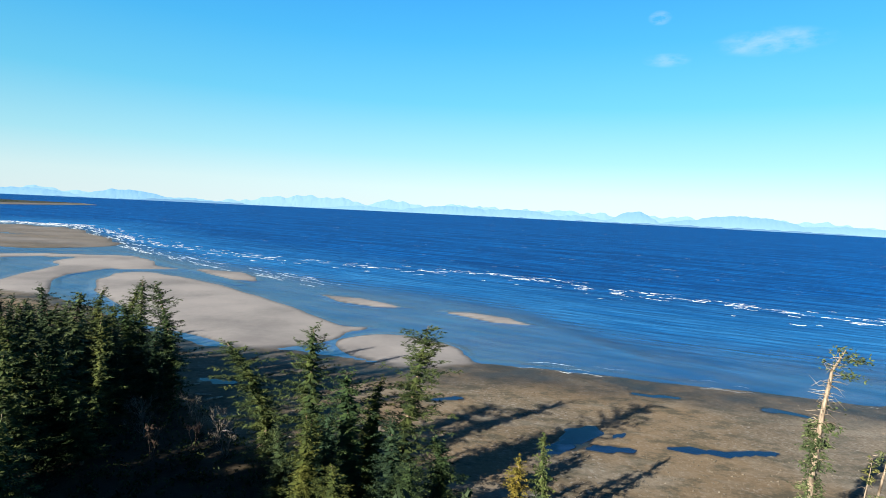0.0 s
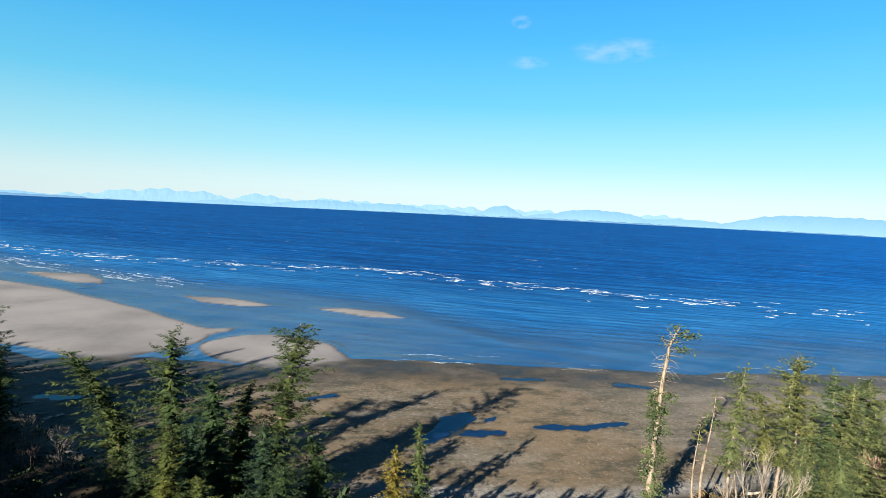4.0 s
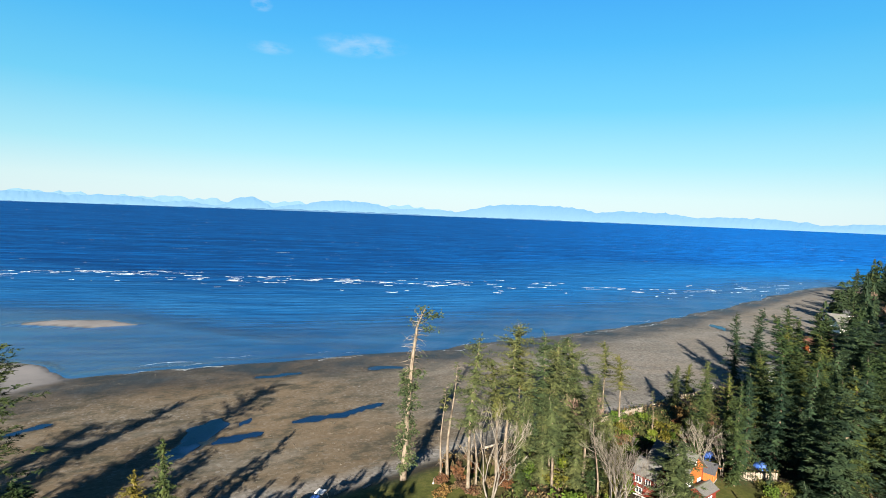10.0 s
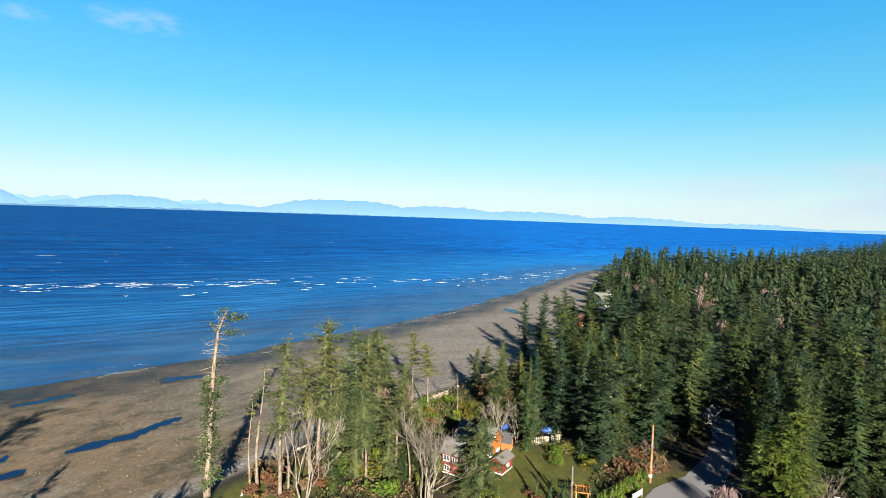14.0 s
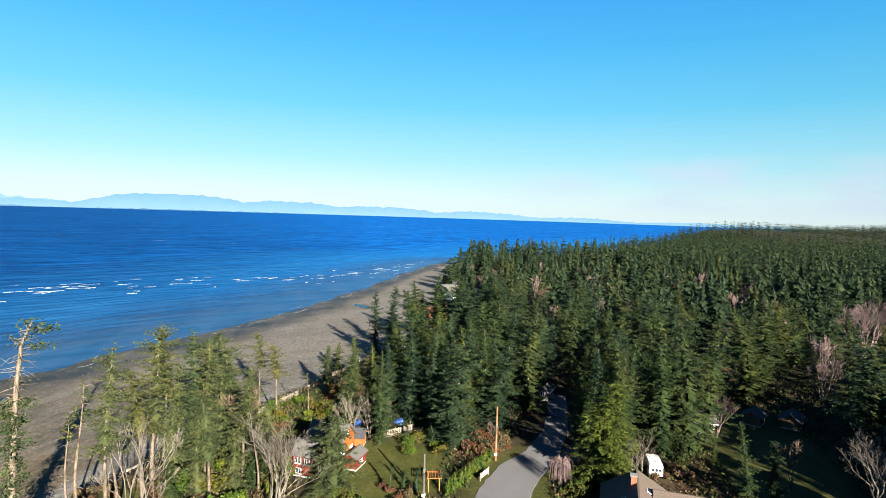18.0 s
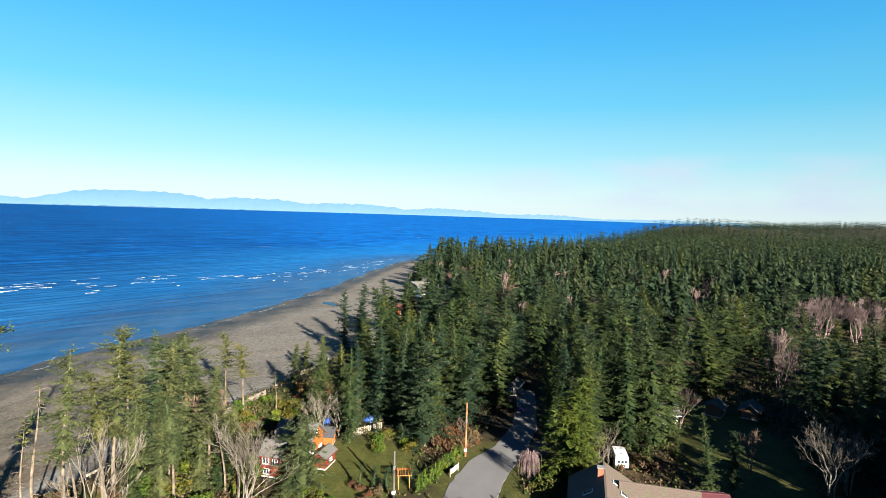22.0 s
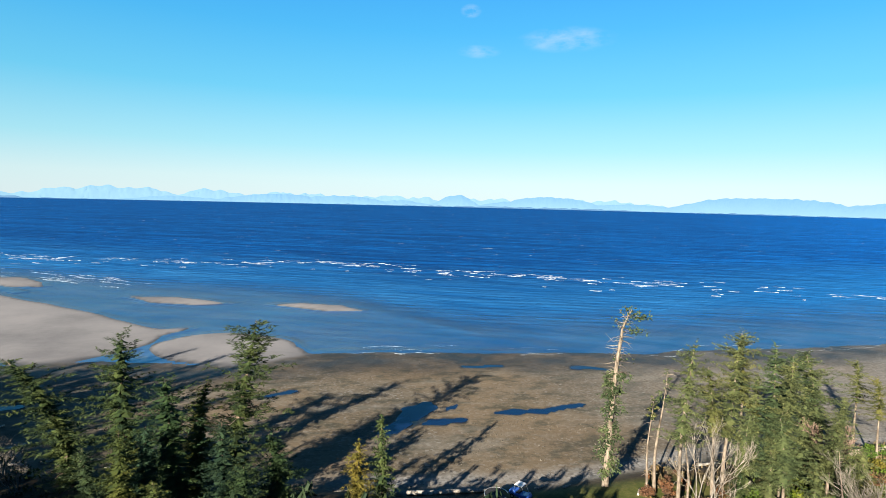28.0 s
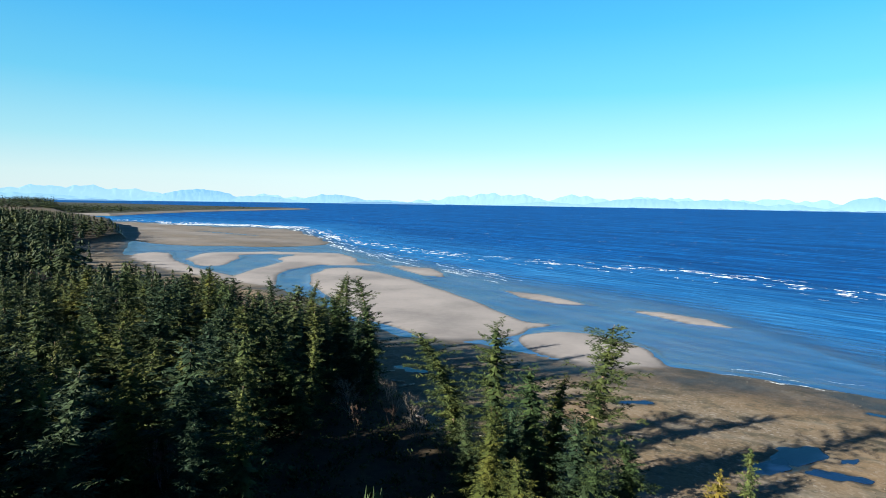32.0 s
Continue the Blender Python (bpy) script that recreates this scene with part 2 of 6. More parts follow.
def ground_material():
    """Shore and land by weights kept on the sheet: sand, gravel, wet, pale, lawn, scrub; the rest is forest floor."""
    k = Nodes("shore_and_land", 0.9, 0.2)
    fine, mid, wide = k.noise(2.2, 4, 0.65), k.noise(0.45, 4, 0.6), k.noise(0.05, 4, 0.55)
    pebble = k.cells(2.2, "Color")
    sep = k.n.new("ShaderNodeSeparateColor")
    k.l.new(pebble, sep.inputs[0])
    floor = k.ramp(k.math("ADD", k.math("MULTIPLY", mid, 0.6), k.math("MULTIPLY", fine, 0.4)), (0.3, (0.0099, 0.0081, 0.0048)), (0.5, (0.0270, 0.0198, 0.0106)), (0.68, (0.0441, 0.0369, 0.0144)))
    lawn = k.ramp(k.math("ADD", k.math("MULTIPLY", mid, 0.5), k.math("MULTIPLY", fine, 0.5)), (0.32, (0.0276, 0.0315, 0.0058)), (0.5, (0.0441, 0.0512, 0.0086)), (0.66, (0.0804, 0.0731, 0.0193)))
    scrub = k.ramp(k.math("ADD", k.math("MULTIPLY", mid, 0.6), k.math("MULTIPLY", fine, 0.4)), (0.34, (0.0238, 0.0130, 0.0063)), (0.5, (0.0518, 0.0307, 0.0158)), (0.66, (0.0708, 0.0497, 0.0270)))
    sand = k.ramp(k.math("ADD", k.math("MULTIPLY", k.noise(0.03, 3, 0.5), 0.85), k.math("MULTIPLY", mid, 0.15)), (0.38, (0.100, 0.096, 0.098)), (0.50, (0.136, 0.130, 0.130)), (0.60, (0.158, 0.150, 0.149)))
    stones = k.ramp(sep.outputs[0], (0.0, (0.0292, 0.0220, 0.0134)), (0.55, (0.0773, 0.0614, 0.0397)), (0.85, (0.1113, 0.0947, 0.0704)), (1.0, (0.1691, 0.1641, 0.1587)))
    bed = k.ramp(k.math("ADD", k.math("MULTIPLY", wide, 0.6), k.math("MULTIPLY", mid, 0.4)), (0.36, (0.0675, 0.0501, 0.0308)), (0.52, (0.0994, 0.0806, 0.0569)), (0.66, (0.1254, 0.1101, 0.0871)))
    gravel = k.mix(k.band(k.noise(0.035, 3, 0.5), 0.42, 0.6, 0, 0.55), k.mix(0.5, bed, stones), (0.125, 0.088, 0.050))
    gravel = k.mix(k.band(k.noise(0.22, 6, 0.75, (1.6, 1, 1, -8)), 0.49, 0.60, 0, 0.75), gravel, (0.028, 0.028, 0.018))
    gravel = k.mix(k.band(k.noise(0.09, 5, 0.7, (2.2, 1, 1, -14)), 0.52, 0.66, 0, 0.5), gravel, (0.141, 0.129, 0.108))
    pale = k.ramp(sep.outputs[1], (0.0, (0.0984, 0.0918, 0.0858)), (1.0, (0.2298, 0.2232, 0.21)))
    c = k.mix(k.attr("scrub"), floor, scrub)
    c = k.mix(k.attr("lawn"), c, lawn)
    c = k.mix(k.attr("gravel"), c, gravel)
    c = k.mix(k.attr("pale"), c, pale)
    c = k.mix(k.attr("sand"), c, sand)
    wet = k.attr("wet")
    weed = k.mix(k.band(mid, 0.42, 0.58), (0.3, 0.3, 0.3), (0.0864, 0.0864, 0.0732))
    c = k.mix(wet, c, k.mix(1.0, c, weed, "MULTIPLY"))
    c = k.mix(k.band(k.math("ADD", wet, k.math("MULTIPLY", fine, 0.25)), 0.86, 1.05, 0, 0.7), c, (0.0132, 0.0132, 0.0096))
    k.base(c)
    k.rough(k.band(wet, 0, 1, 0.92, 0.42))
    k.bump(k.math("ADD", k.math("MULTIPLY", fine, 0.7), k.math("MULTIPLY", sep.outputs[0], 0.5)), 0.5, 0.09)
    return k.mat


def water_material():
    """Sea water: clear where it is thin over sand, dark blue where deep; wind waves, their light and shade also put
    into the colour, and small whitecaps.
    """
    k = Nodes("sea_water", 0.2, 0.28)
    swell = k.noise(0.055, 3, 0.6, (3.0, 1, 1, -32))
    chop = k.noise(0.15, 6, 0.72, (5.0, 1, 1, -28), warp=0.4)
    ripple = k.noise(1.1, 3, 0.6, (2.5, 1, 1, -25))
    lines = k.noise(0.30, 6, 0.70, (7.0, 1, 1, -24), warp=0.4)
    depth = k.attr("depth")
    flats = k.attr("flats")
    gust = k.noise(0.004, 4, 0.6, (3.0, 1, 1, -20))
    far = k.noise(0.03, 8, 0.80, (6.0, 1, 1, -28))
    # streaks of light and shade on far waves, put into the colour
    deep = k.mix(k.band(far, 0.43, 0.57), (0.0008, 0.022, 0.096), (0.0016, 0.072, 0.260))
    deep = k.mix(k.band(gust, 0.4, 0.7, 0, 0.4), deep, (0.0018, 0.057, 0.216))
    # the sea's brighter light towards the east is put into the colour
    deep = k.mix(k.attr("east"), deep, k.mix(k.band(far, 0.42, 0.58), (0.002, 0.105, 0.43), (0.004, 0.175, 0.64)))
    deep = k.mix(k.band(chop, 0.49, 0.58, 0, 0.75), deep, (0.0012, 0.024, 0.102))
    shoal = k.mix(k.band(swell, 0.4, 0.62), (0.0066, 0.070, 0.205), (0.015, 0.100, 0.250))
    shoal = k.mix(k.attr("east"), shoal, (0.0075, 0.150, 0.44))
    shoal = k.mix(k.math("MULTIPLY", flats, 0.8), shoal, k.mix(k.band(swell, 0.38, 0.62), (0.018, 0.046, 0.082), (0.046, 0.076, 0.112)))
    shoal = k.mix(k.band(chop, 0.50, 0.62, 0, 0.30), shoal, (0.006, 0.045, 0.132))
    c = k.mix(k.band(depth, 1.2, 5.0), shoal, deep)
    # shaded wave faces as dark lines, lit ones as light lines, in the colour
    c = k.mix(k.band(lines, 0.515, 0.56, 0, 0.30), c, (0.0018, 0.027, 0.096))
    # painted wave shade is weaker in the bright east
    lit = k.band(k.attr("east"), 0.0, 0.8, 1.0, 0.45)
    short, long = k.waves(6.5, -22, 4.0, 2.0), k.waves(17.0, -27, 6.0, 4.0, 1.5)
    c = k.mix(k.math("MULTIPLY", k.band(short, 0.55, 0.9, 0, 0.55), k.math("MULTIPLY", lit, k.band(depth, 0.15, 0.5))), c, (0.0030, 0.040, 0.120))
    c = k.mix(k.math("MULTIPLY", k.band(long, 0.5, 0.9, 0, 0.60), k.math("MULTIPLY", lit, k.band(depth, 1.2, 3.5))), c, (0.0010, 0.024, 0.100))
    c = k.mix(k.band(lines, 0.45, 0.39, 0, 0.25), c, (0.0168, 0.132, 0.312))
    crest = k.math("MULTIPLY", k.band(k.noise(0.16, 6, 0.74, (3.4, 1, 1, -28), warp=0.5), 0.655, 0.69), k.band(depth, 2.4, 4.5))
    c = k.mix(crest, c, (0.34, 0.38, 0.42))
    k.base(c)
    k.p.inputs["Specular IOR Level"].default_value = 0.0
    k.rough(k.band(depth, 0, 1, 0.6, 1.0))
    gloss = k.n.new("ShaderNodeBsdfGlossy")
    gloss.inputs["Color"].default_value = (0.58, 0.79, 1.0, 1)
    k.l.new(k.band(depth, 0.2, 2.0, 0.10, 0.34), gloss.inputs["Roughness"])
    both = k.n.new("ShaderNodeMixShader")
    sheen = k.math("ADD", k.band(depth, 0.1, 1.8, 0.12, 0.035), k.math("MULTIPLY", flats, 0.14))
    k.l.new(k.math("MULTIPLY", sheen, k.math("SUBTRACT", 1.0, crest)), both.inputs[0])
    clear = k.n.new("ShaderNodeBsdfTransparent")
    clear.inputs["Color"].default_value = (0.64, 0.78, 0.88, 1)
    body = k.n.new("ShaderNodeMixShader")
    k.l.new(k.math("MAXIMUM", crest, k.band(depth, 0.0, 1.0, 0.40, 1.0)), body.inputs[0])
    k.l.new(clear.outputs[0], body.inputs[1])
    k.l.new(k.p.outputs[0], body.inputs[2])
    k.l.new(body.outputs[0], both.inputs[1])
    k.l.new(gloss.outputs[0], both.inputs[2])
    k.l.new(both.outputs[0], k.n["Material Output"].inputs["Surface"])
    h = k.math("ADD", k.math("MULTIPLY", swell, 1.6), k.math("ADD", k.math("MULTIPLY", chop, 0.9), k.math("MULTIPLY", ripple, 0.14)))
    k.bump(k.math("MULTIPLY", h, k.math("SUBTRACT", 1.0, k.attr("calm"))), 1.0, 1.2)
    k.l.new(k.p.inputs["Normal"].links[0].from_socket, gloss.inputs["Normal"])
    return k.mat


def foam_material():
    k = Nodes("sea_foam", 0.8, 0.2)
    f = k.noise(0.7, 5, 0.7)
    k.base(k.mix(k.band(f, 0.35, 0.6), (0.23, 0.29, 0.34), (0.48, 0.53, 0.57)))
    k.l.new(k.band(k.noise(0.5, 6, 0.75, (1.8, 1, 1, -32)), 0.40, 0.56), k.p.inputs["Alpha"])
    return k.mat


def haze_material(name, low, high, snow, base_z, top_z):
    """Far hills: the blue haze of the air in between is put into a glowing colour."""
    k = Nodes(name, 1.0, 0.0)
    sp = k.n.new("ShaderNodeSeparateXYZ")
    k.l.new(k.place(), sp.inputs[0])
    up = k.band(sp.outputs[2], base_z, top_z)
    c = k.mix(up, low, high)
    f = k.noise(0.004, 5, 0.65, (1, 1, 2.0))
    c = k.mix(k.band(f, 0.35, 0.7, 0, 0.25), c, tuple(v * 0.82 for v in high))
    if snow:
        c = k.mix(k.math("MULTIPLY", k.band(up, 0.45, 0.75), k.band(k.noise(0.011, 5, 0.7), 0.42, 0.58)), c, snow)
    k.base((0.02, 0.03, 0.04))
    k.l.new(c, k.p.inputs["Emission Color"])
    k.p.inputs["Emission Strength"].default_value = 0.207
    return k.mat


M_GROUND, M_WATER, M_FOAM = ground_material(), water_material(), foam_material()
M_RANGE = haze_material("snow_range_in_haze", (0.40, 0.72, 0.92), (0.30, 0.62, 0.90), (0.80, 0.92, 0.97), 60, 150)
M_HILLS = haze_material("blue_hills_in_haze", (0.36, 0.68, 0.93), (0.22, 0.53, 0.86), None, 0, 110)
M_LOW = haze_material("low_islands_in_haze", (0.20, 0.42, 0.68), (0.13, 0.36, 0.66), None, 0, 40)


# ---- helpers of this scene ----
def mesh_of(name, verts, faces, material, smooth=False):
    me = bpy.data.meshes.new(name)
    me.from_pydata([tuple(map(float, v)) for v in verts], [], [tuple(map(int, f)) for f in faces])
    me.materials.append(material)
    if smooth:
        me.polygons.foreach_set("use_smooth", np.ones(len(me.polygons), bool))
    me.update()
    return me


def part(name, data, material=None, parent=None, label="", at=None):
    """Links a mesh or a bmesh as ONE object, under a thing or a part."""
    if isinstance(data, bmesh.types.BMesh):
        me = bpy.data.meshes.new(name)
        data.to_mesh(me)
        data.free()
        me.materials.append(material)
        data = me
    ob = new(name, data)
    if parent is not None:
        ob.parent = parent
    if at is not None:
        ob.matrix_basis = at
    return tagged(ob, label=label)


def box(bm, x0, x1, y0, y1, z0, z1, bevel=0.0):
    m = Matrix.Translation(((x0 + x1) / 2, (y0 + y1) / 2, (z0 + z1) / 2)) @ Matrix.Diagonal((x1 - x0, y1 - y0, z1 - z0, 1))
    made = bmesh.ops.create_cube(bm, size=1, matrix=m)
    if bevel:
        edges = {e for v in made["verts"] for e in v.link_edges}
        bmesh.ops.bevel(bm, geom=list(edges), offset=bevel, segments=1, affect="EDGES")
    return bm


def tube(path, radii, sides=6):
    """Vertices and faces of a tapering tube along a path of points."""
    verts, faces = [], []
    path = [Vector(p) for p in path]
    for i, p in enumerate(path):
        d = (path[min(i + 1, len(path) - 1)] - path[max(i - 1, 0)]).normalized()
        u = d.orthogonal().normalized()
        v = d.cross(u)
        for k in range(sides):
            a = 2 * math.pi * k / sides
            verts.append(p + (u * math.cos(a) + v * math.sin(a)) * radii[i])
    for i in range(len(path) - 1):
        for k in range(sides):
            a, b = i * sides + k, i * sides + (k + 1) % sides
            faces.append((a, b, b + sides, a + sides))
    faces.append(tuple(range((len(path) - 1) * sides, len(path) * sides)))
    return verts, faces


def join_tubes(list_of):
    verts, faces = [], []
    for v, f in list_of:
        k = len(verts)
        verts += v
        faces += [tuple(i + k for i in q) for q in f]
    return verts, faces


# ---- the shape of land and shore ----
# water's edge and tree line, each as y over x
EDGE_X = [-1200, -700, -420, -330, -240, -190, -150, -121, -100, -83, -64, -38, -25, -12, -2, 10, 32, 57, 80, 100, 146, 195, 255, 333, 403, 440, 478, 540, 700, 1000, 2500, 5200]
EDGE_Y = [720, 560, 382, 292, 240, 222, 210, 192, 172, 161, 149, 147, 143, 138, 140, 144, 141, 134, 129, 124, 119, 117, 120, 128, 134, 128, 108, 60, 10, -80, -800, -2100]
# where the shoals of the western flats end and the sea floor falls away
OUTER_X = [-1200, -627, -502, -421, -318, -259, -206, -137, -88, -50, 0, 32, 60, 80]
OUTER_Y = [760, 610, 636, 622, 506, 438, 380, 322, 288, 256, 229, 208, 160, 129]
TREE_X = [-3000, -1500, -900, -627, -430, -405, -330, -240, -150, -75, -50, -31, 0, 21, 36, 55, 70, 112, 130, 172, 226, 260, 408, 460, 520, 700, 1000, 2500, 5200]
TREE_Y = [2200, 1100, 700, 546, 385, 320, 236, 195, 160, 120, 108, 87, 73, 68, 65, 66, 66, 62, 60, 65, 73, 82, 108, 96, 50, -10, -100, -820, -2120]


def edge_y(x):
    return np.interp(x, EDGE_X, EDGE_Y)


def outer_y(x):
    return np.where(x < 80, np.maximum(np.interp(x, OUTER_X, OUTER_Y), edge_y(x)), edge_y(x))


def tree_y(x):
    return np.interp(x, TREE_X, TREE_Y)


def ripple2(x, y, size, seed):
    """A cheap smooth field between -1 and 1."""
    a = np.sin(x / size + seed) * np.cos(y / size * 1.13 - seed * 2) + 0.5 * np.sin((x + y) / size * 1.9 + seed * 3) + 0.3 * np.sin((x * 0.6 - y) / size * 3.7 + seed)
    return a / 1.8


def to_line(x, y, pts):
    """Distance to a broken line, and how far along it (0 to 1)."""
    best = np.full(np.shape(x), 1e9)
    along = np.zeros(np.shape(x))
    for i in range(len(pts) - 1):
        (ax, ay), (bx, by) = pts[i], pts[i + 1]
        dx, dy = bx - ax, by - ay
        s = np.clip(((x - ax) * dx + (y - ay) * dy) / (dx * dx + dy * dy), 0, 1)
        d = np.hypot(x - ax - s * dx, y - ay - s * dy)
        along = np.where(d < best, (i + s) / (len(pts) - 1), along)
        best = np.minimum(best, d)
    return best, along


def along_bank(x, y, rows):
    """Distance outside the rounded outline round a line of points with half widths."""
    best = np.full(np.shape(x), 1e9)
    for (ax, ay, aw), (bx, by, bw) in zip(rows, rows[1:]):
        dx, dy = bx - ax, by - ay
        s = np.clip(((x - ax) * dx + (y - ay) * dy) / (dx * dx + dy * dy), 0, 1)
        best = np.minimum(best, np.hypot(x - ax - s * dx, y - ay - s * dy) - aw - s * (bw - aw))
    return best


def ease(v, low, high):
    s = np.clip((v - low) / (high - low), 0, 1)
    return s * s * (3 - 2 * s)


# sand banks between the channels of the flats: x, y and half width along each bank
BANKS = [[(-20, 160, 11), (-14, 159, 16), (-7, 154.5, 15), (0, 148, 10), (6, 143, 4.5), (10, 141, 1.5)],
         [(-152, 278, 12), (-140, 262, 20), (-120, 240, 26), (-95, 215, 27), (-72, 190, 27), (-50, 172, 22), (-36, 177, 9), (-23, 181, 2)],
         [(-132, 307, 6), (-115, 297, 12), (-102, 283, 9), (-92, 275, 3)],
         [(-52, 243.5, 2), (-38, 234, 8), (-24, 225, 6), (-12, 220.5, 1)],
         [(1, 217, 1.5), (12, 213.5, 5.5), (22, 207, 7), (32, 200, 1.5)],
         [(-146, 306, 3), (-170, 306, 14), (-195, 325, 27), (-205, 343, 19)],
         [(-190, 305, 16), (-189, 265, 11), (-181, 240, 12), (-165, 212, 14)],
         [(-222, 348, 10), (-245, 342, 10), (-272, 320, 13), (-255, 295, 18), (-233, 268, 9)],
         [(-310, 300, 12), (-280, 270, 14), (-240, 245, 12), (-200, 225, 14)]]
# the broad brown plain beyond them
PLAIN = [(-255, 415, 8), (-292, 420, 45), (-350, 440, 80), (-450, 500, 112), (-560, 520, 90), (-700, 580, 70)]
# runnels over the flats: points and half width
CREEKS = [([(-330, 322), (-297, 330), (-300, 350), (-258, 362), (-232, 384), (-205, 372), (-160, 326), (-137, 305), (-118, 286), (-95, 262)], 3.0),
          ([(-470, 520), (-420, 505), (-370, 490)], 5.0)]
# pools on the gravel: ends and half width
POOLS = [((22.5, 93), (28.5, 101), 2.5), ((19, 90), (23, 94), 1.8), ((27, 92.4), (33, 92.6), 1.3), ((32.5, 98.6), (34.5, 99.6), 1.0), ((41.5, 94.5), (50, 93), 1.5), ((50, 93.4), (59, 94.5), 1.2),
         ((46, 126), (54, 124), 1.6), ((72, 119), (78, 116), 1.6), ((207, 95), (213, 103), 2.0), ((-50, 118), (-44, 117), 1.5), ((-1, 114), (5, 116), 1.0)]


def land_height(x, y):
    """The height of the ground, and the weights of its surfaces."""
    e, t, o = edge_y(x), tree_y(x), outer_y(x)
    wob = ripple2(x, y, 7, 1.0) * 1.6 + ripple2(x, y, 2.6, 4.0) * 0.8
    slow = ripple2(x, y, 19, 2.5) * 2.0 + ripple2(x, y, 8, 0.7) * 0.7
    seaward = (y + wob - e) * 0.93            # beyond the gravel
    out = (y + wob - o) * 0.93                # beyond the shoals
    inland = t - (y + wob * 0.5)              # behind the tree line
    width = np.maximum(e - t, 4)
    up = np.clip((e - y - wob) / width, 0, 1)
    z = 0.06 + 1.5 * up ** 1.3 + 0.10 * ripple2(x, y, 23, 2.0) * up
    below = -np.minimum(0.012 * np.maximum(out, 0) + 0.00006 * np.maximum(out, 0) ** 2, 14)
    shoal = -0.30 * ease(seaward, 0, 7) * ease(x, 90, 60)
    z = np.where(seaward > 0, below + shoal + 0.06 * np.exp(-np.maximum(seaward, 0) / 4), z)
    z = z + np.where(seaward > 0, 0.10 * ripple2(x, y, 16, 3.0) * np.exp(-np.maximum(seaward, 0) / 140) * ease(seaward, 0, 12), 0)
    sand = np.zeros(np.shape(x))
    for bank in BANKS:
        d = along_bank(x, y, bank) + slow * 0.45
        k = ease(d, 1.6, -3.0)
        z = z * (1 - k) + (0.16 + 0.20 * ease(d, 0, -14) + 0.05 * ripple2(x, y, 13, 6.0)) * k
        sand = np.maximum(sand, ease(d, 2.2, 0.2))
    k = ease(along_bank(x, y, PLAIN) + slow * 1.5, 3, -6) * ease(inland, 0, -4)
    z = z * (1 - k) + (0.30 + 0.05 * ripple2(x, y, 38, 6.0)) * k
    sand = np.maximum(sand * (1 - k), k * (0.42 + 0.30 * ripple2(x, y * 2.5, 40, 3.0)))
    sand = np.clip(sand, 0, 1) * ease(seaward, -2.5, 0.5)
    for pts, w in CREEKS:
        d, s = to_line(x, y, pts)
        k = ease(d + slow * 0.5, w * 1.25, w * 0.55)
        z = np.where(k > 0, z * (1 - k) - 0.14 * k, z)
    gravel = ease(inland, 2.0, -1.5) * (1 - sand)
    pool = np.zeros(np.shape(x))
    for (ax, ay), (bx, by), w in POOLS:
        d, s = to_line(x, y, [(ax, ay), (bx, by)])
        pool = np.maximum(pool, ease(d + wob * 0.35, w * 1.05, w * 0.8))
    z = z - pool * 0.16
    # a low bank up to the land, which climbs far away in the east and west
    land = ease(inland, -1.5, 5.0)
    r = np.hypot(x, y)
    rise = 3.0 + 0.15 * ripple2(x, y, 31, 8.0)
    rise = rise + 4 * ease(r, 500, 1100) * ease(x, 200, 500) + 19 * ease(np.hypot(x - 1150, y + 195), 330, 60)
    rise = rise + 26 * ease(np.hypot(x - 1500, (y + 820) * 0.8), 600, 100)
    rise = rise + 8 * ease(r, 430, 800) * ease(x, -150, -350)
    z = z * (1 - land) + rise * land
    z = np.where((inland > 5), rise, z)
    wet = np.maximum(ease(z, 0.42, 0.12) * gravel * (0.75 + 0.25 * ripple2(x, y, 5, 1.0)), pool)
    wet = np.maximum(wet, sand * ease(z, 0.16, 0.02) * 0.8)
    pale = 0.85 * ease(np.abs(inland + 3.0 + wob * 1.3), 3.6, 0.6) * ease(x, 4, 16) * ease(x, 150, 100) * (0.75 + 0.25 * ripple2(x, y, 6, 2.0))
    pale = np.maximum(pale, 0.6 * ease(x, 45, 120) * gravel * (0.8 + 0.2 * ripple2(x, y, 9, 5.0)))
    lawn = ease(np.hypot((x - 72) / 11, (y - 30) / 9), 1.25, 0.8)
    lawn = np.maximum(lawn, ease(np.hypot((x - 38) / 22, (y - 57) / 7), 1.2, 0.7))
    lawn = np.maximum(lawn, ease(np.hypot((x - 84) / 24, (y - 54) / 8), 1.2, 0.7))
    lawn = np.maximum(lawn, 0.85 * ease(np.hypot((x - 98) / 28, (y + 25) / 11), 1.2, 0.6))
    lawn = np.maximum(lawn, 0.8 * ease(np.hypot((x - 76) / 13, (y - 10) / 10), 1.2, 0.7))
    lawn = np.maximum(lawn, 0.5 * ease(np.hypot((x - 170) / 50, (y + 72) / 26), 1.2, 0.7))
    scrub = ease(np.hypot((x - 52) / 9, (y - 58) / 7), 1.3, 0.6)
    scrub = np.maximum(scrub, ease(np.hypot((x - 85) / 6, (y - 19) / 5), 1.3, 0.7))
    scrub = np.maximum(scrub, ease(np.hypot((x - 196) / 26, (y + 92) / 8), 1.3, 0.6))
    scrub = np.maximum(scrub, 0.7 * ease(np.hypot((x - 86) / 8, (y + 8) / 8), 1.3, 0.6))
    keep = ease(inland, -0.5, 2.5)
    far_field = ease(np.hypot((x - 745) / 90, (y + 372) / 60), 1.1, 0.8)
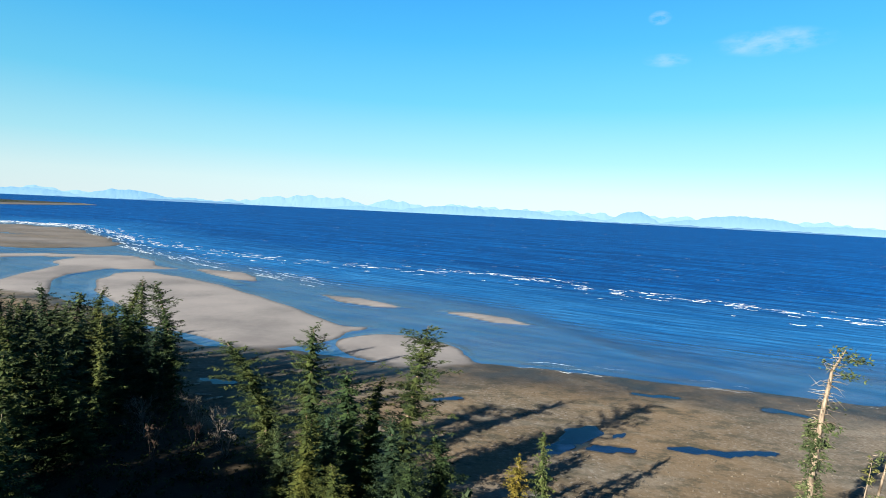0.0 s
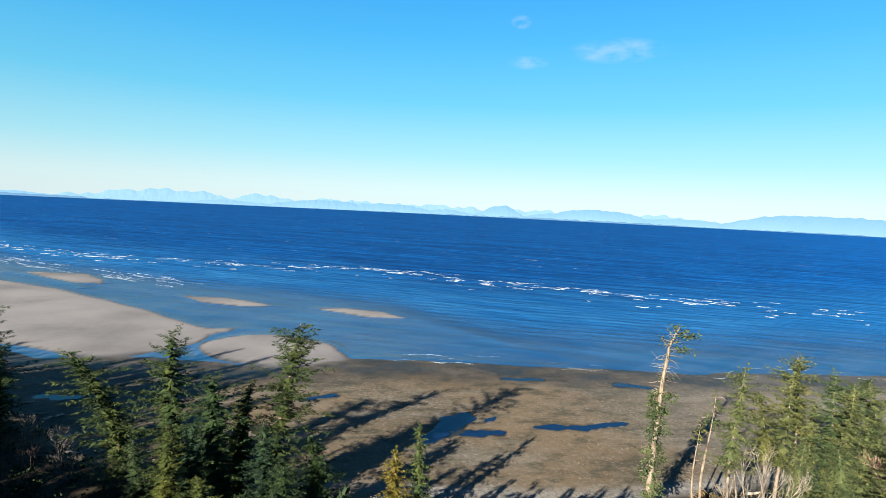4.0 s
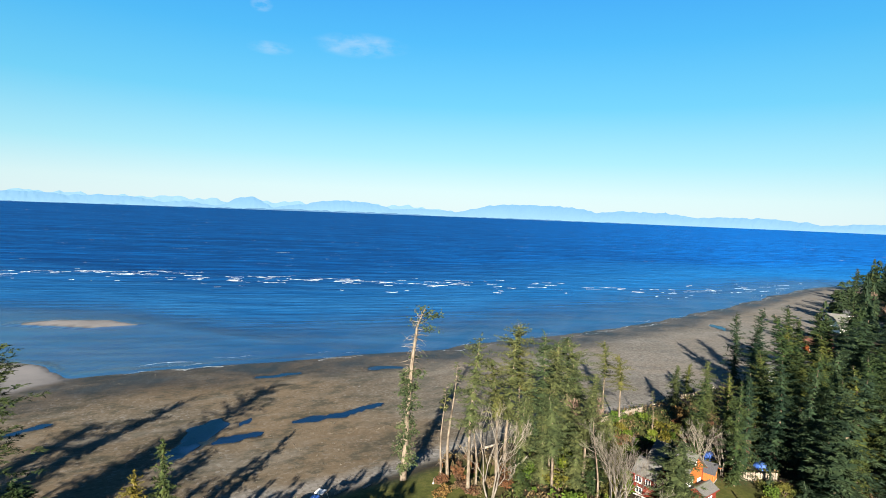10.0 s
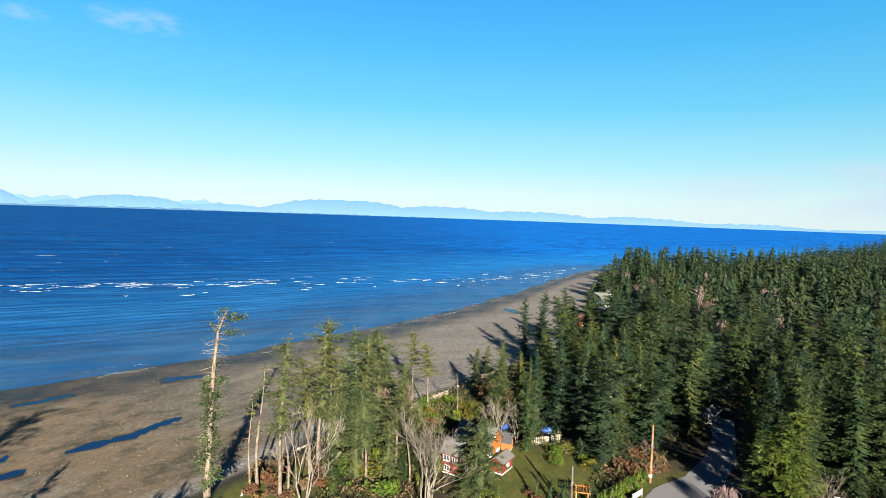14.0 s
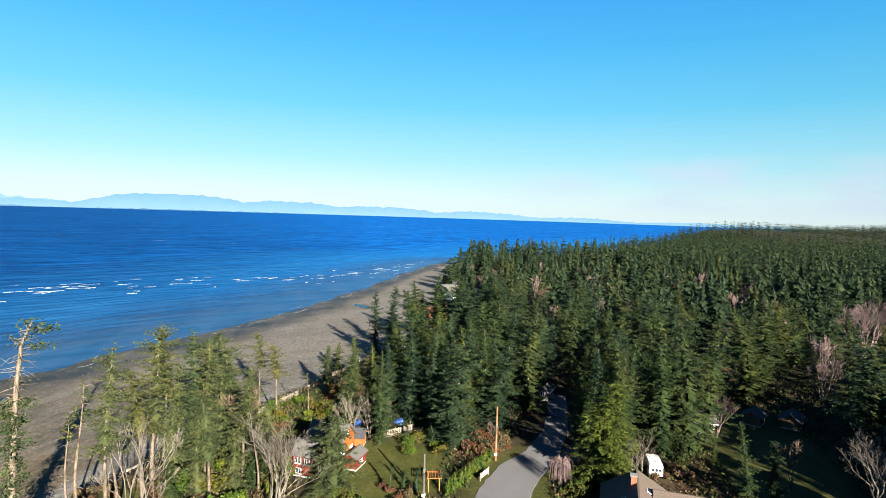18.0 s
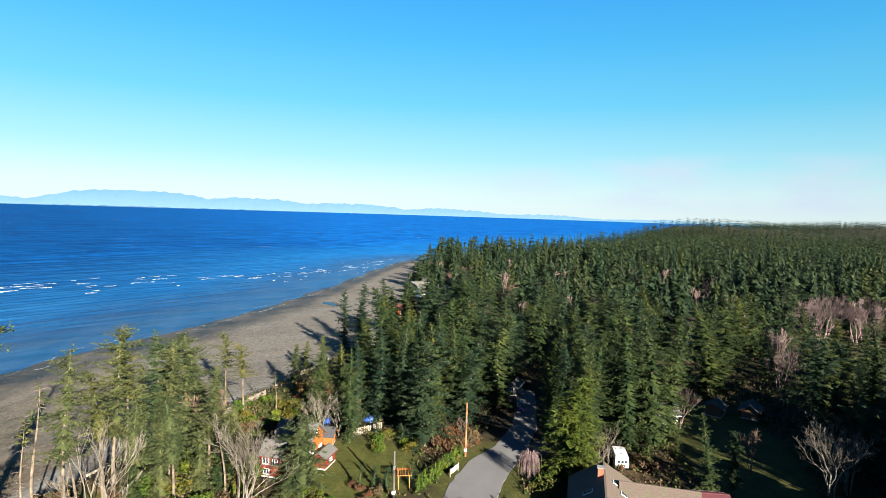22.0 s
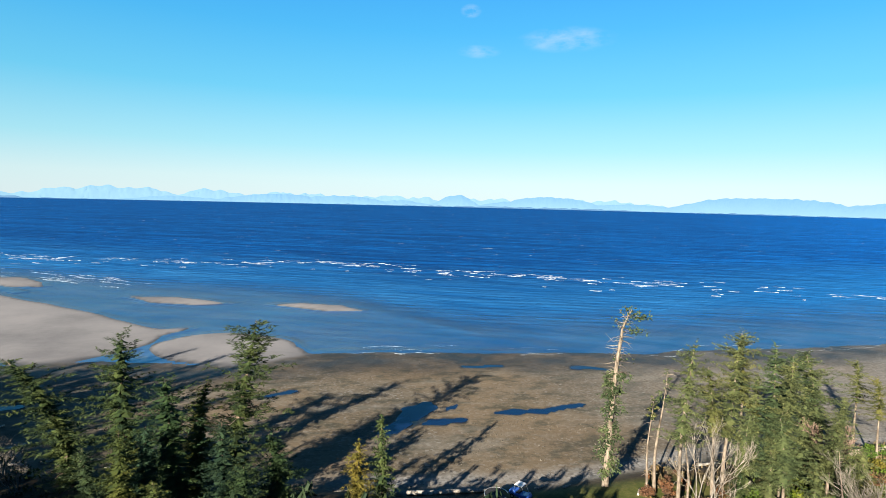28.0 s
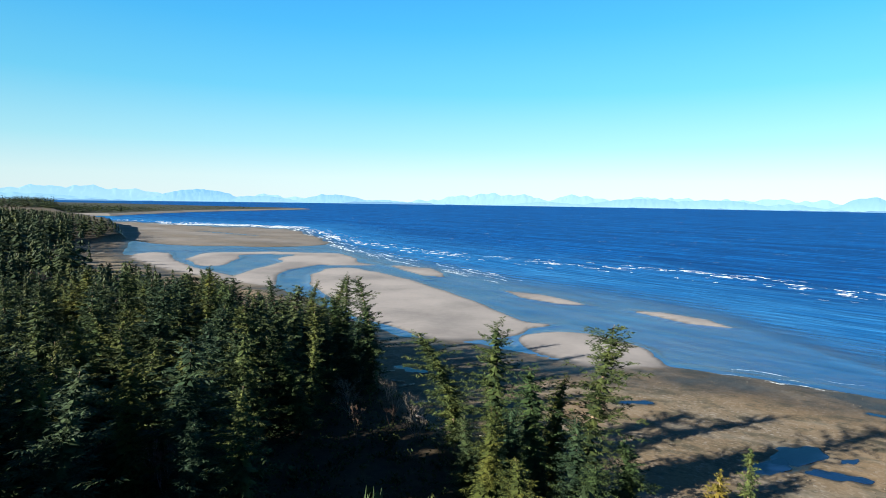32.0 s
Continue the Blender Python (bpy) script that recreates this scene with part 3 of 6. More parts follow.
    return z, dict(sand=sand, gravel=gravel * (1 - pool * 0.3), wet=np.clip(wet, 0, 1), pale=pale * (1 - pool), lawn=np.maximum(lawn * keep, far_field), scrub=np.maximum(scrub * keep, far_field * 0.6))


def height_at(x, y):
    return float(land_height(np.array([float(x)]), np.array([float(y)]))[0][0])


def ring_sheet(name, radii, turns, height, material, weights, keep=None):
    """A sheet of rings and spokes, finer towards the middle, with weights on its points."""
    rr, aa = np.meshgrid(radii, turns, indexing="ij")
    x, y = (rr * np.sin(aa)).ravel() + 0.9, (rr * np.cos(aa)).ravel() - 0.6
    z, w = height(x, y)
    nr, na = rr.shape
    i, j = np.meshgrid(np.arange(nr - 1), np.arange(na), indexing="ij")
    j2 = (j + 1) % na
    quads = np.stack([i * na + j, (i + 1) * na + j, (i + 1) * na + j2, i * na + j2], -1).reshape(-1, 4)
    if keep is not None:
        ok = keep(z, w)
        quads = quads[ok[quads].any(1)]
    me = bpy.data.meshes.new(name)
    me.vertices.add(len(x))
    me.vertices.foreach_set("co", np.stack([x, y, z], 1).ravel().astype(np.float32))
    me.loops.add(quads.size)
    me.loops.foreach_set("vertex_index", quads.ravel().astype(np.int32))
    me.polygons.add(len(quads))
    me.polygons.foreach_set("loop_start", (np.arange(len(quads)) * 4).astype(np.int32))
    me.polygons.foreach_set("use_smooth", np.ones(len(quads), bool))
    for key, v in w.items():
        a = me.attributes.new(key, "FLOAT", "POINT")
        a.data.foreach_set("value", v.astype(np.float32))
    me.materials.append(material)
    me.update(calc_edges=True)
    me.validate()
    return new(name, me)


fine = np.radians(np.arange(-62, 122, 0.40))
coarse = np.radians(np.arange(122, 298, 4.0))
TURNS = np.concatenate([fine, coarse])
ground = ring_sheet("ground", np.concatenate([[0.01, 6, 14, 24], np.geomspace(40, 700, 200), np.geomspace(720, 4900, 36)]), TURNS, land_height, M_GROUND, None)
tagged(ground, "shore of gravel, rippled sand flats and forest land", "ground", kind="structure")


def sea_height(x, y):
    g, w = land_height(x, y)
    d = np.maximum(-g, 0)
    calm = np.maximum(ease(d, 0.55, 0.15), 0.0) * 0.93
    # weight of the brighter light painted on the sea towards the east
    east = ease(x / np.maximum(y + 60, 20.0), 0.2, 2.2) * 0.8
    flats = ease(x, 60, 10) * ease(y - outer_y(x), 30, -10)
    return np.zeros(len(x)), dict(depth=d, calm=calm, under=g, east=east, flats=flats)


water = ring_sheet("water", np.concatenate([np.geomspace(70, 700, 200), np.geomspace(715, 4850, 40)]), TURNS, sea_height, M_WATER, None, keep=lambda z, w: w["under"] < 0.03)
tagged(water, "wind-ruffled blue sea, clear over the shallows", "sea", kind="structure")
water.visible_shadow = False

# still water in the pools of the gravel beach
M_POOL = Nodes("pool_water", 0.03, 0.3)
M_POOL.p.inputs["IOR"].default_value = 1.33
M_POOL.base((0.003, 0.012, 0.042)).bump(M_POOL.noise(1.5, 2), 0.05, 0.02)
M_POOL.p.inputs["Alpha"].default_value = 0.82
for (ax, ay), (bx, by), w in POOLS:
    steps = 44
    ring = []
    for i in range(steps):
        a = 2 * math.pi * i / steps
        u = Vector((bx - ax, by - ay, 0))
        side = Vector((-u.y, u.x, 0)).normalized()
        c = Vector(((ax + bx) / 2, (ay + by) / 2, 0))
        rim = w * (1.05 + 0.22 * math.sin(3 * a + ax) + 0.16 * math.sin(5 * a + by) + 0.10 * math.sin(9 * a + bx))
        ring.append(c + u * 0.5 * math.cos(a) + (side * math.sin(a) + u.normalized() * math.cos(a)) * rim)
    level = height_at((ax + bx) / 2, (ay + by) / 2) + 0.085
    top = [(v.x, v.y, level) for v in ring]
    low = [(v.x, v.y, level - 0.5) for v in ring]
    n = len(top)
    faces = [tuple(range(n))] + [(i, i + n, (i + 1) % n + n, (i + 1) % n) for i in range(n)]
    tagged(part("tide_pool", mesh_of("tide_pool", top + low, faces, M_POOL.mat)), "still tide pool lying in the gravel", "pool", "tide pools", "structure")


# ---- surf ----
def foam_lines():
    rng = np.random.default_rng(11)
    line = [(-785, 690), (-560, 676), (-367, 606), (-230, 458), (-135, 398), (-40, 368), (53, 345), (109, 292), (168, 256), (231, 222), (296, 168), (388, 142), (440, 132)]
    seg = np.array(line, float)
    lens = np.hypot(*np.diff(seg, axis=0).T)
    cum = np.concatenate([[0], np.cumsum(lens)])
    verts, faces = [], []

    def strip(cx, cy, ang, length, wide, z):
        n = max(4, int(length / 1.6))
        k = len(verts)
        for i in range(n + 1):
            s = i / n
            w = wide * (math.sin(math.pi * min(max(s, 0.05), 0.95)) ** 0.6) * rng.uniform(0.5, 1.25)
            off = rng.normal(0, 0.25 * wide) + 0.8 * math.sin(s * 5 + cx)
            px, py = cx + math.cos(ang) * (s - 0.5) * length - math.sin(ang) * off, cy + math.sin(ang) * (s - 0.5) * length + math.cos(ang) * off
            nx, ny = -math.sin(ang) * w / 2, math.cos(ang) * w / 2
            h = min(0.55, 0.25 * wide) * rng.uniform(0.5, 1)
            verts.extend([(px - nx, py - ny, z + 0.02), (px, py, z + h), (px + nx, py + ny, z + 0.02)])
        for i in range(n):
            a = k + i * 3
            faces.extend([(a, a + 3, a + 4, a + 1), (a + 1, a + 4, a + 5, a + 2)])

    def at(s):
        i = int(np.clip(np.searchsorted(cum, s) - 1, 0, len(lens) - 1))
        f = (s - cum[i]) / lens[i]
        p = seg[i] * (1 - f) + seg[i + 1] * f
        d = seg[i + 1] - seg[i]
        return p, math.atan2(d[1], d[0])

    for _ in range(560):
        s = rng.uniform(0, cum[-1])
        p, a = at(s)
        off = rng.normal(0, 9) if rng.random() < 0.55 else rng.uniform(-38, 16)
        x, y = p[0] - math.sin(a) * off, p[1] + math.cos(a) * off
        if height_at(x, y) > -0.12:
            continue
        strip(x, y, a * 0.75 - 0.05 + rng.normal(0, 0.06), rng.uniform(2, 11) * (0.6 if abs(off) > 14 else 1), rng.uniform(0.3, 1.2), 0)
    # the wide white wash on the outer edge of the western flats
    for _ in range(230):
        x = rng.uniform(-660, -190) if rng.random() < 0.8 else rng.uniform(-190, -60)
        y = float(outer_y(x)) + rng.uniform(1, 26 + 20 * (x < -250))
        slope = (float(outer_y(x + 6)) - float(outer_y(x - 6))) / 12
        strip(x, y, math.atan(slope) + rng.normal(0, 0.08), rng.uniform(8, 30), rng.uniform(0.5, 1.9) * (1.0 if x < -190 else 0.3), 0)
    # the thin swash along the gravel
    for _ in range(120):
        x = rng.uniform(14, 430)
        y = float(edge_y(x)) + rng.uniform(-1.0, 1.5) + (0 if rng.random() < 0.7 else rng.uniform(0, 10))
        slope = (float(edge_y(x + 4)) - float(edge_y(x - 4))) / 8
        strip(x, y, math.atan(slope), rng.uniform(3, 12), rng.uniform(0.08, 0.28), 0.05)
    return mesh_of("surf", verts, faces, M_FOAM, True)


surf = tagged(new("surf", foam_lines()), "broken lines of white surf over the shoals", "surf", kind="stuff")


# ---- far land ----
def ridge(name, distance, az0, az1, step, profile, depth, material, seed, base=-2.0):
    """A chain of hills: a crest line with folded slopes in front, falling to the water."""
    rng = np.random.default_rng(seed)
    turns = np.arange(az0, az1 + 1e-6, step)
    rows = 7
    verts, faces = [], []
    jag = np.convolve(rng.normal(0, 1, len(turns) + 30), np.hanning(7) / 3, "same")[15:-15]
    for i, a in enumerate(turns):
        top = max(profile(a) + jag[i] * 0.05, 0.02)
        for k in range(rows):
            f = k / (rows - 1)
            d = distance + depth * f + rng.normal(0, depth * 0.04)
            tall = math.tan(radians(top * 1.2)) * distance * f ** 0.75
            if 0 < k < rows - 1:
                tall *= 1 + rng.normal(0, 0.07)
            verts.append((math.sin(radians(a)) * d, math.cos(radians(a)) * d, tall if k else base))
    for i in range(len(turns) - 1):
        for k in range(rows - 1):
            q = i * rows + k
            faces.append((q, q + rows, q + rows + 1, q + 1))
    return mesh_of(name, verts, faces, material, True)


def hump(a, *rows):
    """Heights, in degrees over the eye, of hills given by bearing, half width and height."""
    return max(h * math.exp(-(((a - c) / w) ** 2) ** p) for c, w, h, p in rows)


def range_profile(a):
    return hump(a, (-52, 10, 1.0, 1), (-41, 2.2, 0.85, 1), (-36, 5, 0.55, 1), (-13, 7, 0.95, 1), (-5, 3, 0.95, 1), (2, 7, 0.80, 1), (12, 8, 0.75, 1), (22, 7, 0.7, 1), (33, 7, 0.75, 1), (45, 9, 0.55, 1)) + 0.08 * math.sin(a * 1.7) + 0.06 * math.sin(a * 4.1)


def hills_profile(a):
    return hump(a, (-57, 7, 0.50, 1), (-42, 3.6, 0.95, 1.3), (-37, 4, 0.5, 1), (-29.5, 3.2, 0.70, 1.4), (-25, 4, 0.3, 1), (-8, 4, 0.35, 1), (1, 5, 0.72, 1.3), (7, 5, 0.68, 1.3), (13, 3, 0.45, 1), (18.6, 2.0, 1.00, 1.2), (24, 3, 0.55, 1), (28, 5.0, 0.98, 1.5), (36, 6, 0.55, 1),
                (47, 7.5, 1.22, 1.8), (57, 7, 0.98, 1.3), (66, 8, 0.80, 1), (76, 7, 0.62, 1), (86, 6, 0.36, 1), (97, 6, 0.26, 1), (102, 4, 0.20, 1))


def low_profile(a):
    return hump(a, (-24, 5.0, 0.16, 2), (-56, 8, 0.14, 2), (14, 8, 0.05, 1), (22, 6, 0.12, 1.5), (31, 6, 0.10, 2), (47, 6, 0.06, 1))


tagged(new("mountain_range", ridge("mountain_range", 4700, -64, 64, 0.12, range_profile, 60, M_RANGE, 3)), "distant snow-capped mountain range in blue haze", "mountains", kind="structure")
tagged(new("hills", ridge("hills", 4550, -64, 110, 0.12, hills_profile, 80, M_HILLS, 4)), "hills beyond the strait in pale blue haze", "hills", kind="structure")
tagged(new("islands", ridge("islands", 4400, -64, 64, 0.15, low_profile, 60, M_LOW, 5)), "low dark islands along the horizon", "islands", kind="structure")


# ---- trees ----
def conifer_meshes(h, seed, bare=0.12, spread=0.15, dens=1.0, droop=0.25, ragged=0.2, needles=M_FIR, bark=M_BARK, snags=6, size=1.0, bend=0.3, crown_top=1.0, shape=0.85, core=0.45):
    """A conifer's trunk and crown: whorls of drooping boughs, each set with many small sprays of needles."""
    rng = np.random.default_rng(seed)
    bx, by = rng.normal(0, bend, 2)

    def axis(z):
        u = z / h
        return np.stack([bx * u * u * 2 + 0.12 * np.sin(u * 7 + seed), by * u * u * 2 + 0.12 * np.cos(u * 6 + seed), z], -1)

    zs = np.linspace(-0.4, h, 9)
    r0 = 0.011 * h + 0.05
    tubes = [tube([axis(z) for z in zs], [max(0.02, r0 * (1 - max(z, 0) / h) ** 0.8 * (1.25 if z < 0 else 1)) for z in zs], 7)]
    for _ in range(snags):
        z = rng.uniform(0.15, max(0.3, bare + 0.25)) * h
        a, L = rng.uniform(0, 2 * math.pi), rng.uniform(0.4, 0.075 * h)
        p = axis(np.array(z))
        tubes.append(tube([p, p + np.array([math.cos(a) * L * 0.6, math.sin(a) * L * 0.6, 0.05 * L]), p + np.array([math.cos(a) * L, math.sin(a) * L, -0.2 * L])], [0.04, 0.03, 0.012], 3))
    zb = bare * h
    z, rows = zb, []
    while z < h * crown_top:
        u = (z - zb) / (h - zb)
        reach = spread * h * (1 - u) ** shape * min(1.0, 0.70 + 1.6 * u) + 0.10
        for _ in range(max(3, int(round(dens * (4.4 + 1.6 * (1 - u)))))):
            L = reach * rng.uniform(1 - 1.5 * ragged, 1 + 0.8 * ragged)
            if rng.random() < 0.6 * ragged:
                L *= 0.55
            rows.append((z + rng.normal(0, 0.22), rng.uniform(0, 2 * math.pi), max(0.25, L), u))
        z += (0.46 + 0.019 * h) * rng.uniform(0.7, 1.3) * (1.1 - 0.55 * u)
    P, D, S, W = [], [], [], []
    for z, a, L, u in rows:
        p0 = axis(np.array(z))
        lift = 0.08 + 0.42 * u
        sag_by = droop * (1.25 - 0.6 * u)
        out = np.array([math.cos(a), math.sin(a), 0.0])
        side = np.array([-math.sin(a), math.cos(a), 0.0])
        sway = rng.normal(0, 0.18)
        n = max(3, int(L / (0.26 * size)) + 1)
        for i in range(n):
            s = 0.12 + 0.88 * (i + rng.uniform(0.1, 0.9)) / n
            c = p0 + out * s * L + side * (sway * s * s * L + rng.normal(0, 0.05 * L)) + np.array([0, 0, (lift * s - sag_by * s * s) * L + rng.normal(0, 0.06)])
            slope_now = lift - 2 * sag_by * s
            for sgn in (-1, 1):
                t = sgn * rng.uniform(0.45, 1.15)
                d = out * math.cos(t) + side * math.sin(t) + np.array([0, 0, 0.6 * slope_now + 0.02 + rng.normal(0, 0.42)])
                P.append(c); D.append(d / np.linalg.norm(d))
                S.append(rng.uniform(0.55, 1.0) * size * min(1.0, 0.35 + 0.4 * L) * (1.05 - 0.35 * s)); W.append(rng.uniform(0.13, 0.24) * size)
        tipd = out + side * sway + np.array([0, 0, 0.5 * (lift - 2 * sag_by) + 0.1])
        P.append(p0 + (out + side * sway) * L * 0.95 + np.array([0, 0, (lift - sag_by) * L])); D.append(tipd / np.linalg.norm(tipd))
        S.append(0.7 * size * min(1.0, 0.35 + 0.4 * L)); W.append(0.16 * size)
    P, D, S, W = np.array(P), np.array(D), np.array(S), np.array(W)
    up = np.array([0, 0, 1.0]) + rng.normal(0, 0.55, P.shape)
    X = np.cross(D, up)
    X /= np.linalg.norm(X, axis=1)[:, None]
    N = np.cross(X, D)
    sag = N * (-0.10 * S)[:, None]
    m = len(P)
    # each spray is a three-pointed tuft
    tip, left, right = P + D * S[:, None] + sag * 2, P + (D * 0.62 + X * 0.42) * S[:, None] + sag, P + (D * 0.62 - X * 0.42) * S[:, None] + sag
    root = P - D * (0.15 * S)[:, None]
    wing = X * (W * 0.9)[:, None]
    n1, n2 = P + D * (0.26 * S)[:, None] + wing * 0.6, P + D * (0.26 * S)[:, None] - wing * 0.6
    V = np.stack([root, left, n1, tip, n2, right], 1).reshape(-1, 3)
    k6 = np.arange(m)[:, None] * 6
    F = [tuple(f) for f in np.concatenate([k6 + np.array([0, 2, 1]), k6 + np.array([2, 4, 3]), k6 + np.array([0, 5, 4])])]
    # close inner boughs, which keep the light from passing through
    V = list(V)
    z = zb
    while core and z < h * min(crown_top, 0.97):
        u = (z - zb) / (h - zb)
        reach = core * (spread * h * (1 - u) ** shape * min(1.0, 0.65 + 2.6 * u) + 0.1)
        a0 = rng.uniform(0, 6.28)
        for j in range(7):
            a = a0 + j * 0.898 + rng.normal(0, 0.25)
            L = reach * rng.uniform(0.6, 1.25)
            c, s_ = math.cos(a), math.sin(a)
            p = axis(np.array(z + rng.normal(0, 0.15)))
            b = len(V)
            wd = 0.24 * L + 0.08
            V += [p + np.array([0, 0, 0.25 + 0.1 * L]), p + np.array([c * L * 0.55 - s_ * wd, s_ * L * 0.55 + c * wd, -0.02 * L]), p + np.array([c * L, s_ * L, -droop * L * 0.9]), p + np.array([c * L * 0.55 + s_ * wd, s_ * L * 0.55 - c * wd, -0.02 * L])]
            F.append((b, b + 1, b + 2, b + 3))
        z += 0.34 + 0.012 * h
    tv, tf = join_tubes(tubes)
    return mesh_of("trunk", tv, tf, bark, True), mesh_of("crown", V, F, needles)


def conifer(name, label, category="conifer tree", group="conifers", **how):
    trunk, crown = conifer_meshes(**how)
    ob = tagged(new(name), label, category, group)
    part("trunk", trunk, parent=ob)
    part("crown", crown, parent=ob)
    return ob, how["h"]


def branching_meshes(h, seed, stems=1, levels=4, spread=0.5, lift=0.35, bark=M_TWIG, trunk_r=0.14, first=0.35, twigs=1.0, thin=0.03):
    """A leafless tree: stems that fork again and again into fine twigs."""
    rng = np.random.default_rng(seed)
    stem_tubes, light = [], []

    def grow(p, d, L, r, level):
        mid = p + d * L * 0.5 + rng.normal(0, 0.05 * L, 3)
        end = p + d * L + rng.normal(0, 0.04 * L, 3)
        r = max(r, thin)
        if level == 0:
            stem_tubes.append(tube([p, mid, end], [r, r * 0.85, r * 0.68], 7))
        elif level == 1:
            light.append(tube([p, mid, end], [r, r * 0.85, r * 0.68], 5))
        else:
            light.append(tube([p, end], [r, r * 0.6], 3))
        if level >= levels:
            return
        for i in range(int(rng.integers(2, 4) + (level >= 2) * round(twigs))):
            nd = d + rng.normal(0, spread, 3) + np.array([0, 0, lift])
            nd /= np.linalg.norm(nd)
            start = p + (end - p) * (rng.uniform(0.45, 1.0) if i else 1.0)
            grow(start, nd, L * rng.uniform(0.55, 0.78), r * (0.62 if level else 0.5), level + 1)

    for k in range(stems):
        a = 2 * math.pi * k / stems + rng.uniform(0, 1)
        d = np.array([math.cos(a) * 0.22 * (stems > 1), math.sin(a) * 0.22 * (stems > 1), 1.0]) + rng.normal(0, 0.05, 3)
        grow(np.array([math.cos(a) * 0.25 * (stems > 1), math.sin(a) * 0.25 * (stems > 1), -0.3]), d / np.linalg.norm(d), h * first, trunk_r, 0)
    lv, lf = join_tubes(light)
    return [mesh_of("stem", v, f, bark, True) for v, f in stem_tubes], mesh_of("twig_crown", lv, lf, bark)


def bare_tree(name, label, category="bare tree", group="bare trees", **how):
    stems, twigs = branching_meshes(**how)
    ob = tagged(new(name), label, category, group)
    for stem in stems:
        part("stem", stem, parent=ob)
    part("twig_crown", twigs, parent=ob)
    return ob, how["h"]


def stand(x, y, turn=0.0, scale=1.0, wide=None, lean=0.0, sink=0.0):
    return pose(x, y, height_at(x, y) - sink, lean, 0, turn) @ Matrix.Diagonal((wide or scale, wide or scale, scale, 1))


PLACED, PATTERNS = [], []


def plant(kind, rows, seed=0):
    """Sets trees of one kind at x, y with height h and a width factor; the first row keeps its place for the pattern itself."""
    rng = np.random.default_rng(seed)
    for x, y, h, w in rows:
        pattern = kind[int(rng.integers(len(kind)))]
        ob, tall = pattern["tree"]
        m = stand(x, y, rng.uniform(0, 360), h / tall, h / tall * w, rng.normal(0, 1.2))
        if pattern["home"] is None:
            pattern["home"] = m
        else:
            copy_thing(ob, m)
        PLACED.append((x, y))


def patterns(*trees):
    made = [dict(tree=t, home=None) for t in trees]
    PATTERNS.extend(made)
    return made


FIR = patterns(*[conifer("fir_tree" if m is M_FIR else "spruce_tree", "green fir with a dense broad crown" if m is M_FIR else "dark blue-green spruce with a dense crown", h=17, seed=s, bare=b, spread=w, needles=m, droop=d, size=0.92, dens=1.0, shape=f, ragged=0.42, bend=0.5) for s, b, w, m, d, f in
                 ((1, 0.05, 0.18, M_FIR, 0.14, 0.55), (2, 0.12, 0.16, M_FIR_DARK, 0.18, 0.42), (3, 0.06, 0.21, M_FIR, 0.10, 0.75), (4, 0.18, 0.19, M_FIR, 0.16, 0.50), (5, 0.08, 0.20, M_FIR_DARK, 0.12, 0.62))])
SHORE_FIR = patterns(*[conifer("shore_fir", "sunlit olive fir with a bare pale lower trunk", h=20, seed=s, bare=b, spread=w, needles=M_FIR_OLIVE, bark=M_BARK_PALE, droop=0.16, ragged=0.45, snags=14, dens=1.1, shape=0.50, core=0.30, size=0.62, bend=0.5) for s, b, w in
                       ((11, 0.40, 0.23), (12, 0.50, 0.21), (13, 0.32, 0.25), (14, 0.44, 0.20))])
FULL = patterns(*[conifer("olive_fir", "sunlit olive green fir, branched to the ground", h=12, seed=s, bare=0.04, spread=w, needles=M_FIR_OLIVE, bark=M_BARK_PALE, droop=0.28, ragged=0.35, size=0.68, dens=1.35, shape=0.5, snags=4, core=0.50) for s, w in ((16, 0.21), (17, 0.23))])
HERO = patterns(*[conifer("fir_tree" if m is M_FIR else "spruce_tree", "full dark conifer on the bank above the beach", h=16, seed=s, bare=0.04, spread=w, needles=m, droop=d, size=0.55, dens=e, shape=f, core=0.45, ragged=0.42, bend=0.5, snags=10) for s, w, m, d, e, f in ((6, 0.21, M_FIR, 0.14, 1.3, 0.62), (7, 0.19, M_FIR_DARK, 0.10, 1.3, 0.50), (8, 0.23, M_FIR, 0.18, 1.2, 0.70), (9, 0.20, M_FIR, 0.12, 1.3, 0.42))])
RAGGED = patterns(*[conifer("ragged_spruce", "old ragged spruce with gaps in its dark crown", h=20, seed=s, bare=b, spread=w, needles=m, droop=0.10, ragged=0.55, dens=1.1, snags=16, bend=0.9, shape=0.30, size=0.78, core=0.30) for s, b, w, m in
                    ((21, 0.08, 0.165, M_FIR_DARK), (22, 0.06, 0.17, M_FIR))])
YOUNG = patterns(*[conifer("young_fir", "young dense fir, green down to the ground", h=9, seed=s, bare=0.02, spread=0.19, needles=m, size=0.75, snags=0, shape=0.62, dens=1.1) for s, m in ((31, M_FIR), (32, M_FIR))])
CEDAR = patterns(conifer("cedar", "broad yellow-green cedar, full to the ground", h=13, seed=41, bare=0.01, spread=0.20, needles=M_CEDAR, droop=0.40, dens=1.5, size=0.85, snags=0, shape=0.6))
YELLOW = patterns(conifer("golden_cypress", "golden yellow ornamental cypress", h=7, seed=51, bare=0.02, spread=0.20, needles=M_YELLOW, size=0.6, snags=0, shape=0.5, dens=1.4))
POLE_FIR = patterns(*[conifer("bare_fir", "nearly bare pale fir trunk with a few twigs", h=14, seed=s, core=0, bare=0.80, spread=0.07, needles=M_FIR_OLIVE, bark=M_BARK_PALE, dens=0.6, snags=22, ragged=0.4) for s in (61, 62)])
